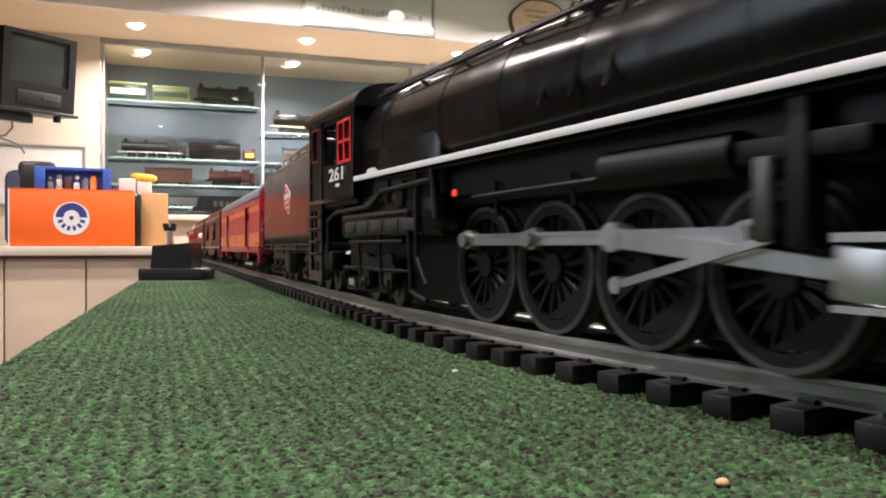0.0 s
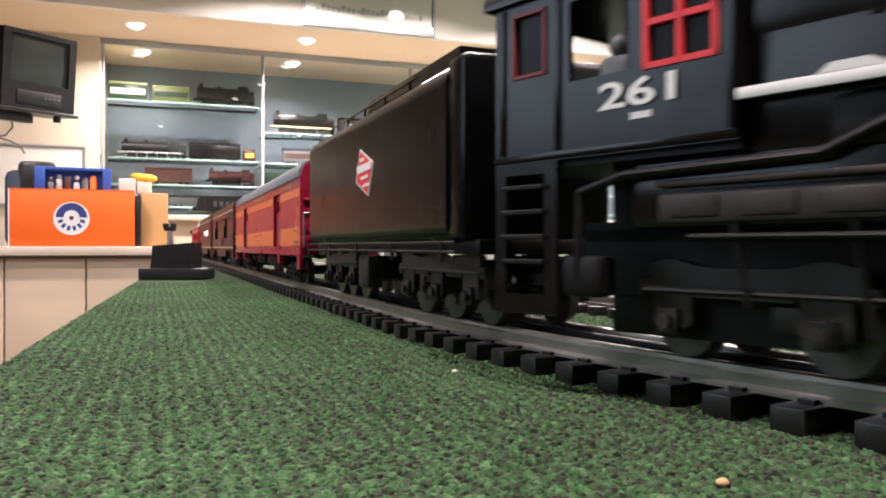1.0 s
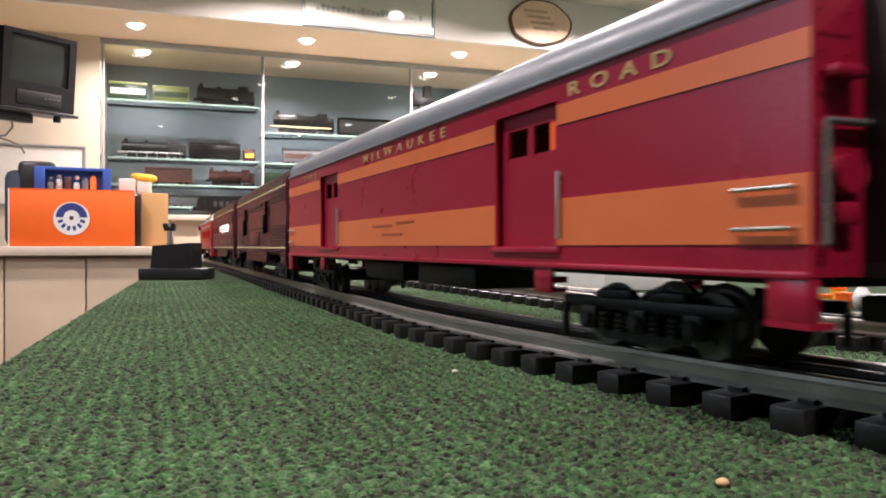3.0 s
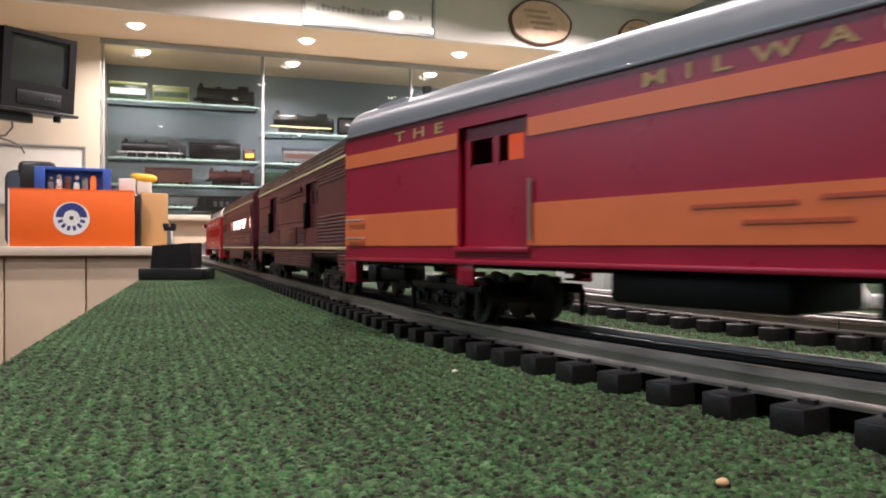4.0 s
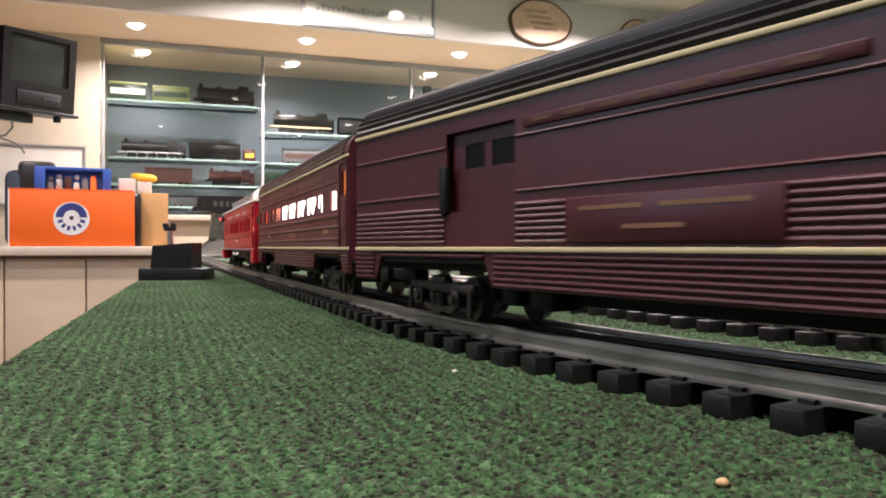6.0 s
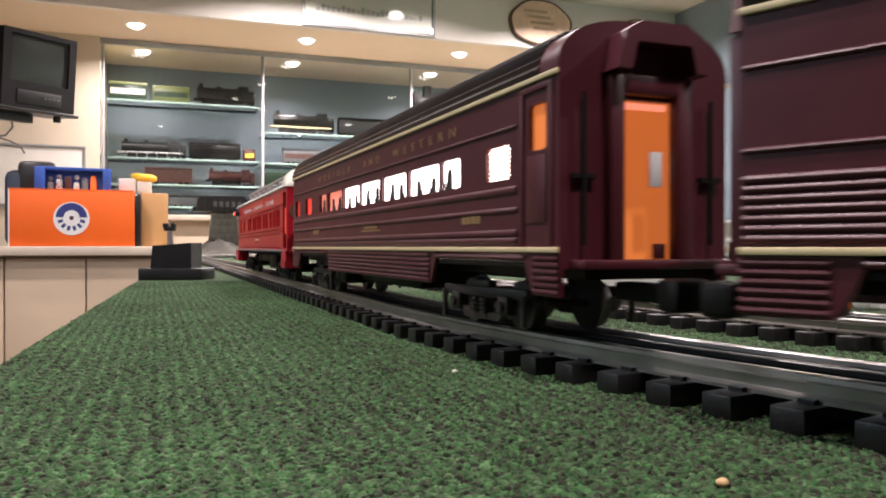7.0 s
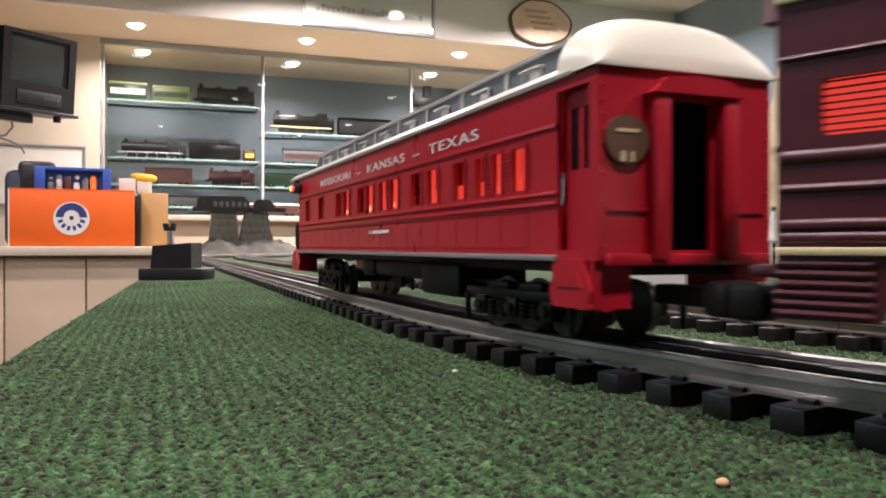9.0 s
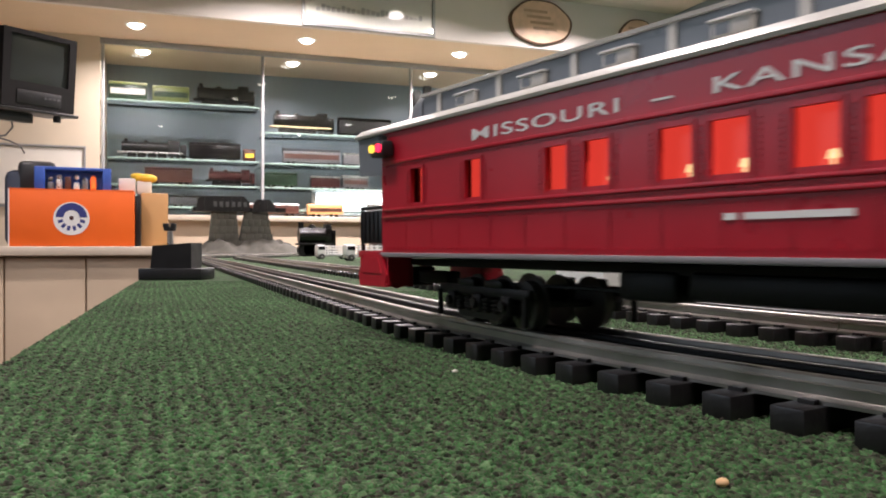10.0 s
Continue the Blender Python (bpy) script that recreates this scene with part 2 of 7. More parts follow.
def ball(bm, c, r, sx=1, sy=1, sz=1, sub=2):
    bmesh.ops.create_icosphere(bm, subdivisions=sub, radius=r, matrix=Matrix.Translation(c) @ Matrix.Diagonal((sx, sy, sz, 1)))
    return bm


def extrude(bm, prof, a, b, axis="y", cap=True):
    """A profile, closed, drawn out from a to b along an axis. For y the profile is (x, z); for x it is (y, z); for z (x, y)."""
    def at(p, k):
        return {"y": (p[0], k, p[1]), "x": (k, p[0], p[1]), "z": (p[0], p[1], k)}[axis]
    v0 = [bm.verts.new(at(p, a)) for p in prof]
    v1 = [bm.verts.new(at(p, b)) for p in prof]
    n = len(prof)
    for i in range(n):
        bm.faces.new((v0[i], v0[(i + 1) % n], v1[(i + 1) % n], v1[i]))
    if cap:
        bm.faces.new(v0[::-1])
        bm.faces.new(v1)
    return bm


def ring(bm, c, r0, r1, x0, x1, seg=40):
    """A flat ring round the x axis through c, from radius r0 to r1."""
    vs = []
    for r, x in ((r0, x0), (r1, x0), (r1, x1), (r0, x1)):
        vs.append([bm.verts.new((x, c[1] + r * math.cos(2 * math.pi * i / seg), c[2] + r * math.sin(2 * math.pi * i / seg))) for i in range(seg)])
    for k in range(4):
        a, b = vs[k], vs[(k + 1) % 4]
        for i in range(seg):
            bm.faces.new((a[i], a[(i + 1) % seg], b[(i + 1) % seg], b[i]))
    return bm


def wall_with_holes(bm, x0, x1, y0, y1, z0, z1, holes, axis="x"):
    """An upright board in one piece, with right-angled openings (a0, a1, z0, z1)."""
    ys = sorted({y0, y1, *[min(max(k, y0), y1) for h in holes for k in h[:2]]})
    zs = sorted({z0, z1, *[min(max(k, z0), z1) for h in holes for k in h[2:]]})
    solid = {(i, j) for i in range(len(ys) - 1) for j in range(len(zs) - 1)
             if not any(h[0] < (ys[i] + ys[i + 1]) / 2 < h[1] and h[2] < (zs[j] + zs[j + 1]) / 2 < h[3] for h in holes)}
    made = {}

    def vert(i, j, k):
        if (i, j, k) not in made:
            t = (x0, x1)[k]
            made[i, j, k] = bm.verts.new((t, ys[i], zs[j]) if axis == "x" else (ys[i], t, zs[j]))
        return made[i, j, k]
    for i, j in solid:
        for k in (0, 1):
            bm.faces.new([vert(*c, k) for c in ((i, j), (i + 1, j), (i + 1, j + 1), (i, j + 1))])
        for di, dj, a, b in ((-1, 0, (i, j), (i, j + 1)), (1, 0, (i + 1, j), (i + 1, j + 1)), (0, -1, (i, j), (i + 1, j)), (0, 1, (i, j + 1), (i + 1, j + 1))):
            if (i + di, j + dj) not in solid:
                bm.faces.new((vert(*a, 0), vert(*b, 0), vert(*b, 1), vert(*a, 1)))
    return bm


def smooth(me, angle=35):
    bm = bmesh.new()
    bm.from_mesh(me)
    bmesh.ops.recalc_face_normals(bm, faces=bm.faces)
    for f in bm.faces:
        f.smooth = True
    for e in bm.edges:
        e.smooth = len(e.link_faces) == 2 and e.calc_face_angle(0) < radians(angle)
    bm.to_mesh(me)
    bm.free()


def part(name, bm, mat, parent=None, label=""):
    me = bpy.data.meshes.new(name)
    bm.to_mesh(me)
    bm.free()
    smooth(me)
    me.materials.append(mat)
    ob = new(name, me)
    if parent is not None:
        ob.parent = parent
    if label:
        ob["label"] = label
    return ob


def B():
    return bmesh.new()


def thing(name, label, category, group="", m=None):
    e = new(name)
    tagged(e, label, category, group)
    if m is not None:
        e.matrix_basis = m
    return e


def letters(text, size, mat, parent, m, name="lettering", extrude_by=0.0001, spread=1.0, width=1.0, wide=0.0, bold=0.018):
    """Raised words in the built-in font, as a mesh part; wide is the whole word's length."""
    cu = bpy.data.curves.new(name, "FONT")
    cu.body, cu.size, cu.extrude, cu.align_x, cu.align_y, cu.space_character = text, size, extrude_by, "CENTER", "CENTER", spread
    cu.offset = size * bold
    tmp = new(name, cu)
    bpy.context.view_layer.update()
    me = bpy.data.meshes.new_from_object(tmp.evaluated_get(bpy.context.evaluated_depsgraph_get()))
    bpy.data.objects.remove(tmp)
    if wide:
        xs = [q.co.x for q in me.vertices]
        width = wide / (max(xs) - min(xs))
        me.transform(Matrix.Translation((-(max(xs) + min(xs)) / 2, 0, 0)))
    me.transform(m @ Matrix.Diagonal((width, 1, 1, 1)))
    me.materials.clear()
    me.materials.append(mat)
    ob = new(name, me)
    ob.parent = parent
    return ob


def on_side(y, z, x=0.0325):
    """Turns text (x right, y up) onto a car's side that faces +x; it then reads from the rear to the front."""
    return Matrix.Translation((x, y, z)) @ Matrix(((0, 0, 1, 0), (1, 0, 0, 0), (0, 1, 0, 0), (0, 0, 0, 1)))


# ---- the room ----
def structure(name, bm, mat, label=""):
    ob = part(name, bm, mat, None, label)
    tagged(ob, kind="structure")
    return ob


X0, X1, Y0, Y1 = -1.5, 3.4, -2.2, 6.05
structure("floor", box(B(), X0, X1, Y0, Y1 + 0.1, FLOOR_Z - 0.05, FLOOR_Z), M["floor"])
structure("ceiling", box(B(), X0, X1, Y0, 4.62, CEIL_Z, CEIL_Z + 0.05), M["ceiling"])
structure("soffit", box(B(), X0, X1, 4.66, Y1, SOFFIT_Z, SOFFIT_Z + 0.04), M["soffit"])
structure("soffit_fascia", box(B(), X0, X1, 4.62, 4.66, SOFFIT_Z, CEIL_Z + 0.05), M["fascia"])
structure("wall_north", box(B(), X0, X1, Y1, Y1 + 0.1, FLOOR_Z, SOFFIT_Z), M["blue_wall"])
# west and south walls: unseen, coloured dark to dim reflections in black paint
structure("wall_west", wall_with_holes(B(), X0 - 0.1, X0, Y0, Y1 + 0.1, FLOOR_Z, CEIL_Z + 0.05, [(0.37, 1.63, 0.27, 1.33)]), M["unseen_dark"])
structure("wall_east", box(B(), X1, X1 + 0.1, Y0, Y1 + 0.1, FLOOR_Z, CEIL_Z + 0.05), M["blue_wall"])
structure("wall_south", box(B(), X0, X1, Y0 - 0.1, Y0, FLOOR_Z, CEIL_Z + 0.05), M["unseen_dark"])
# the cream wall beside the display case
structure("wall_pier", box(B(), X0, -0.315, 5.27, Y1, FLOOR_Z, SOFFIT_Z), M["cream_wall"])

# the layout table with its carpet
TABLE = [(-0.083, -0.9), (-0.052, 0.34), (-0.022, 1.06), (0.03, 2.3), (0.06, 4.35), (3.2, 4.35), (3.2, -0.9)]
structure("layout_table", extrude(B(), TABLE, -0.055, -0.004, "z"), M["table"])
structure("carpet", extrude(B(), [(x - 0.001 * (x < 0.1), y) for x, y in TABLE], -0.004, 0.0, "z"), M["carpet"])


def downlight(x, y, z):
    t = thing("downlight", "small round recessed downlight glowing in the ceiling", "downlight", "recessed downlights", pose(x, y, z))
    bm = B()
    vs = [[bm.verts.new((r * math.cos(i * math.pi / 12), r * math.sin(i * math.pi / 12), h)) for i in range(24)]
          for r, h in ((0.045, -0.004), (0.058, -0.006), (0.060, 0.0))]
    for a, b in zip(vs, vs[1:]):
        for i in range(24):
            bm.faces.new((a[i], a[(i + 1) % 24], b[(i + 1) % 24], b[i]))
    part("trim_ring", bm, M["white"], t)
    part("diffuser", ball(B(), (0, 0, -0.001), 0.044, 1, 1, 0.55, 3), M["lamp_disc"], t)
    return t


for lx, ly in SOFFIT_LIGHTS + CASE_LIGHTS:
    downlight(lx, ly, SOFFIT_Z)
for lx, ly in ROOM_LIGHTS:
    downlight(lx, ly, CEIL_Z)

# ---- track path ----
TX, TY, RN, RF, S_FAR = 0.1385, 0.413, 1.1355, 0.95, -2.46
TIE_TOP, RAIL_TOP, TIE_GAP = 0.0065, 0.0132, 0.0199


def track_at(s, d=0.0):
    """Place and heading (radians, 0 along -y, growing towards +x) on the track; d metres off it towards the camera's side."""
    if s > 0:
        a = s / RN
        return TX + RN - (RN + d) * math.cos(a), TY - (RN + d) * math.sin(a), a
    if s < S_FAR:
        a = (S_FAR - s) / RF
        return TX + RF - (RF + d) * math.cos(a), TY - S_FAR + (RF + d) * math.sin(a), -a
    return TX - d, TY - s, 0.0


def sweep(bm, prof, d, s0, s1, step):
    """A rail's profile (off, z) drawn along the track at the offset d."""
    n = max(2, int((s1 - s0) / step))
    last = None
    for i in range(n + 1):
        s = s0 + (s1 - s0) * i / n
        row = []
        for o, z in prof:
            x, y, _ = track_at(s, d + o)
            row.append(bm.verts.new((x, y, z)))
        if last:
            for k in range(len(prof)):
                j = (k + 1) % len(prof)
                bm.faces.new((last[k], last[j], row[j], row[k]))
        else:
            bm.faces.new(row[::-1])
        last = row
    bm.faces.new(last)
    return bm


def rail_profile():
    h = RAIL_TOP
    return [(0.0032, TIE_TOP), (0.0032, TIE_TOP + 0.0009), (0.0010, TIE_TOP + 0.0018), (0.0010, h - 0.0024), (0.0018, h - 0.0016), (0.0017, h - 0.0004),
            (0.0011, h), (-0.0011, h), (-0.0017, h - 0.0004), (-0.0018, h - 0.0016), (-0.0010, h - 0.0024), (-0.0010, TIE_TOP + 0.0018),
            (-0.0032, TIE_TOP + 0.0009), (-0.0032, TIE_TOP)]


def tie_mesh():
    bm = B()
    box(bm, -0.0285, 0.0285, -0.0047, 0.0047, 0.0, TIE_TOP, 0.0006)
    for sx in (-1, 1):
        for off in (0.0125, 0.0195):
            box(bm, sx * off - 0.0014, sx * off + 0.0014, -0.0022, 0.0022, TIE_TOP - 0.0004, TIE_TOP + 0.0011)
    me = bpy.data.meshes.new("tie")
    bm.to_mesh(me)
    bm.free()
    smooth(me)
    me.materials.append(M["tie"])
    return me


def railway(offset, s0, s1, label, joints=()):
    t = thing("railway_track", label, "model track", "model railway tracks")
    cuts = [s0, *joints, s1]
    for d, mat, nm in ((0.0159, "rail", "outer_rail"), (0.0, "rail_dark", "centre_rail"), (-0.0159, "rail", "outer_rail")):
        for a, b in zip(cuts, cuts[1:]):
            part(nm, sweep(B(), rail_profile(), d + offset, a, b - 0.0006, 0.03), M[mat], t)
    return t


near_track = railway(0.0, -3.6, 1.3, "three-rail model track on black ties on green carpet", (-1.55, -0.62, -0.052, 0.86))
second_track = railway(-0.152, -3.3, 1.3, "three-rail model track with bright rails beside another track", (-1.2, -0.3, 0.165))


# ---- rolling stock: each built about its own middle, +y ahead, +x towards the camera's side, z from the table ----
def wheelset(parent, y, r=0.0093, gauge=0.0155):
    bm = B()
    rod(bm, (-gauge - 0.004, 0, 0), (gauge + 0.004, 0, 0), 0.0014, 8)
    for sx in (-1, 1):
        x = sx * gauge
        rod(bm, (x - 0.002, 0, 0), (x + 0.002, 0, 0), r, 28)
        rod(bm, (x - sx * 0.003, 0, 0), (x - sx * 0.002, 0, 0), r + 0.0012, 28)
        for k in range(4):
            a = k * math.pi / 2
            rod(bm, (x + sx * 0.002, 0.0045 * math.cos(a), 0.0045 * math.sin(a)), (x + sx * 0.0026, 0.0045 * math.cos(a), 0.0045 * math.sin(a)), 0.0012, 8)
        rod(bm, (x + sx * 0.002, 0, 0), (x + sx * 0.0032, 0, 0), 0.0028, 12)
    o = part("wheelset", bm, M["tyre"], parent)
    o.matrix_basis = pose(0, y, RAIL_TOP + r)
    ROLLING.append((o, r, y, RAIL_TOP + r))
    return o


ROLLING, TRUCKS, VEHICLES = [], [], []


def truck(parent, y, axles, style, mat="bogie", r=0.0093, half=0.0245, name="truck"):
    """A bogie: a bolster with side frames, axle boxes and wheelsets."""
    zc = RAIL_TOP + r
    a0, a1 = axles[0], axles[-1]
    t = part(name, box(B(), -half + 0.002, half - 0.002, -0.006, 0.006, zc - 0.001, zc + 0.006, 0.001), M[mat], parent)
    t.matrix_basis = pose(0, y, 0)
    TRUCKS.append((t, parent, y))
    for sx in (-1, 1):
        x = sx * half
        i, o = sorted((x - sx * 0.003, x))
        if style == "arch":
            # deep cast beam with a pedestal round each axle
            bm = B()
            n = 48
            for k in range(n):
                ya, yb = a0 - 0.012 + (a1 - a0 + 0.024) * k / n, a0 - 0.012 + (a1 - a0 + 0.024) * (k + 1) / n
                m_ = (ya + yb) / 2
                near = min(abs(m_ - a) for a in axles)
                top = zc + 0.0150 + 0.0022 * math.exp(-(near / 0.008) ** 2) - (0.004 if m_ < a0 - 0.008 or m_ > a1 + 0.008 else 0)
                low = zc - 0.0040 + 0.5 * near if near < 0.0065 else (zc + 0.0070 if near > 0.0090 else zc + 0.0085)
                box(bm, i, o, ya, yb + 0.00002, low, top)
            fr = part("side_frame", bm, M[mat], t)
            part("frame_lip", box(B(), *sorted((x, x + sx * 0.0012)), a0 - 0.010, a1 + 0.010, zc + 0.0086, zc + 0.0098, 0.0004), M[mat], t)
        else:
            part("side_frame", box(B(), i, o, a0 - 0.014, a1 + 0.014, zc + 0.0025, zc + 0.0065, 0.0008), M[mat], t)
            part("equaliser_bar", extrude(B(), [(a0 - 0.004, zc + 0.0005), (a0 + 0.006, zc - 0.0062), (a1 - 0.006, zc - 0.0062), (a1 + 0.004, zc + 0.0005), (a1 + 0.001, zc + 0.0005), (a1 - 0.007, zc - 0.0035), (a0 + 0.007, zc - 0.0035), (a0 - 0.001, zc + 0.0005)], i, o, "x"), M[mat], t)
            for a, b in zip(axles, axles[1:]):
                m_ = (a + b) / 2
                for k in (-0.0035, 0.0035):
                    bm = B()
                    for q in range(4):
                        rod(bm, (x + sx * 0.0005, m_ + k, zc - 0.0035 + q * 0.0015), (x + sx * 0.0005, m_ + k, zc - 0.0025 + q * 0.0015), 0.0019, 10)
                    part("spring", bm, M[mat], t)
                part("spring_plank", box(B(), i - 0.0005, o + 0.0005, m_ - 0.007, m_ + 0.007, zc + 0.0062, zc + 0.009, 0.0006), M[mat], t)
            for q in (a0 - 0.0125, a1 + 0.0125):
                part("brake_hanger", rod(B(), (x, q, zc + 0.004), (x, q, zc - 0.007), 0.0013, 8), M[mat], t)
        for a in axles:
            part("axle_box", rod(box(B(), min(x - sx * 0.003, x + sx * 0.0018), max(x - sx * 0.003, x + sx * 0.0018), a - 0.0034, a + 0.0034, zc - 0.0036, zc + 0.0036, 0.0007),
                 (x + sx * 0.0010, a, zc), (x + sx * 0.0034, a, zc), 0.0021, 12), M[mat], t)
    for a in axles:
        wheelset(t, a, r)
    return t


def coupler(bm, y, d, z=0.030):
    box(bm, -0.004, 0.004, min(y, y + d * 0.03), max(y, y + d * 0.03), z - 0.003, z + 0.003, 0.001)
    box(bm, -0.007, 0.007, min(y + d * 0.026, y + d * 0.036), max(y + d * 0.026, y + d * 0.036), z - 0.005, z + 0.005, 0.002)


def roof_profile(w, z0, zt, n=28, ripple=0.0, drop=0.0):
    """An arched roof from eave to eave."""
    pts = []
    for i in range(n + 1):
        a = math.pi * i / n
        r = ripple * (i % 2)
        c, s = math.cos(a), math.sin(a)
        pts.append(((w + r) * math.copysign(abs(c) ** 0.75, c), z0 + (zt - z0 + r) * abs(s) ** 0.85))
    return pts + [(-w, z0 - drop), (w, z0 - drop)]


def fluting(parent, x, y0, y1, z0, z1, pitch=0.0023, depth=0.0008, name="fluting"):
    """Corrugated steel: one strip of ribs along the car's side."""
    n = max(1, round((z1 - z0) / pitch))
    h = (z1 - z0) / n
    sg = 1 if x > 0 else -1
    prof = []
    for k in range(n):
        z = z0 + k * h
        prof += [(x, z), (x + sg * depth * 0.75, z + h * 0.18), (x + sg * depth, z + h * 0.45), (x + sg * depth * 0.75, z + h * 0.72), (x, z + h * 0.92)]
    prof += [(x - sg * 0.0006, z1), (x - sg * 0.0006, z0)]
    bm = B()
    front = [[bm.verts.new((p[0], y, p[1])) for p in prof] for y in (y0, y1)]
    for k in range(len(prof)):
        q = (k + 1) % len(prof)
        bm.faces.new((front[0][k], front[0][q], front[1][q], front[1][k]))
    return part(name, bm, M["tuscan"], parent)


def window_surround(parent, x0, x1, a, b, z0, z1, rr, mat):
    """A frame with a rounded opening, in one piece."""
    inner, outer = [], []
    for cy, cz, st in ((b - rr, z1 - rr, 0), (a + rr, z1 - rr, 1), (a + rr, z0 + rr, 2), (b - rr, z0 + rr, 3)):
        for k in range(6):
            t = math.pi / 2 * (st + k / 5)
            c, sn = math.cos(t), math.sin(t)
            inner.append((cy + rr * c, cz + rr * sn))
            g = max(abs(c), abs(sn))
            outer.append((cy + (rr + 0.0004) * c / g, cz + (rr + 0.0004) * sn / g))
    bm = B()
    rings = [[bm.verts.new((x, p[0], p[1])) for p in ps] for x, ps in ((x0, outer), (x1, outer), (x1, inner), (x0, inner))]
    n = len(inner)
    for k in range(4):
        ra, rb = rings[k], rings[(k + 1) % 4]
        for q in range(n):
            bm.faces.new((ra[q], ra[(q + 1) % n], rb[(q + 1) % n], rb[q]))
    return part("window_surround", bm, mat, parent)


def band(x, y0, y1, z0, z1, t=0.0004):
    bm = B()
    for sx in (-1, 1):
        box(bm, min(sx * x, sx * (x + t)), max(sx * x, sx * (x + t)), y0, y1, z0, z1)
    return bm


def diaphragm(parent, y, d, z0, z1, w=0.017, mat="rubber", deep=0.012):
    bm = B()
    ya, yb = sorted((y, y + d * deep))
    box(bm, -w, -w + 0.005, ya, yb, z0, z1, 0.001)
    box(bm, w - 0.005, w, ya, yb, z0, z1, 0.001)
    prof = [(-w, z1 - 0.002), (-w + 0.003, z1 + 0.004), (-w + 0.008, z1 + 0.006), (w - 0.008, z1 + 0.006), (w - 0.003, z1 + 0.004), (w, z1 - 0.002),
            (w - 0.005, z1 - 0.006), (-w + 0.005, z1 - 0.006)]
    extrude(bm, prof, ya, yb, "y")
    box(bm, -w, w, ya, yb, z0 - 0.002, z0 + 0.001)
    return part("diaphragm", bm, M[mat], parent)


def vehicle(name, label, category, mid, base):
    v = thing(name, label, category, "train")
    VEHICLES.append((v, mid, base))
    return v


W = 0.0318  # half width of the cars


def car_ends(v, L, z0, z1, mat, door=0.0085, door_top=0.088, top=None, corner=0.0):
    """Both end walls, with a doorway through each."""
    for d in (-1, 1):
        bm = B()
        y = d * L / 2
        ya, yb = sorted((y, y - d * 0.002))
        wall_with_holes(bm, ya, yb, -W + 0.0016, W - 0.0016, z0, z1, [(-door, door, z0 + 0.003, door_top)], "y")
        part("end_wall", bm, M[mat], v)


def dark_end_boards(v, L, mat, z0, z1, back=0.022):
    """An added dark board behind each end door, in place of the interior's shade."""
    for d in (-1, 1):
        y = d * (L / 2 - back)
        part("dark_end_board", box(B(), -W + 0.004, W - 0.004, y - 0.0008, y + 0.0008, z0, z1), M[mat], v)


def underframe(v, L, z=0.036, boxes=()):
    bm = B()
    box(bm, -0.020, 0.020, -L / 2 + 0.004, L / 2 - 0.004, z, z + 0.003)
    coupler(bm, L / 2 - 0.012, 1)
    coupler(bm, -L / 2 + 0.012, -1)
    part("underframe", bm, M["chassis"], v)
    for (y0, y1, x0, x1, zb) in boxes:
        part("equipment_box", box(B(), x0, x1, y0, y1, zb, z + 0.001, 0.002), M["chassis"], v)


def floor_pan(v, L, z):
    part("car_floor", box(B(), -W + 0.0016, W - 0.0016, -L / 2 + 0.002, L / 2 - 0.002, z, z + 0.002), M["chassis"], v)


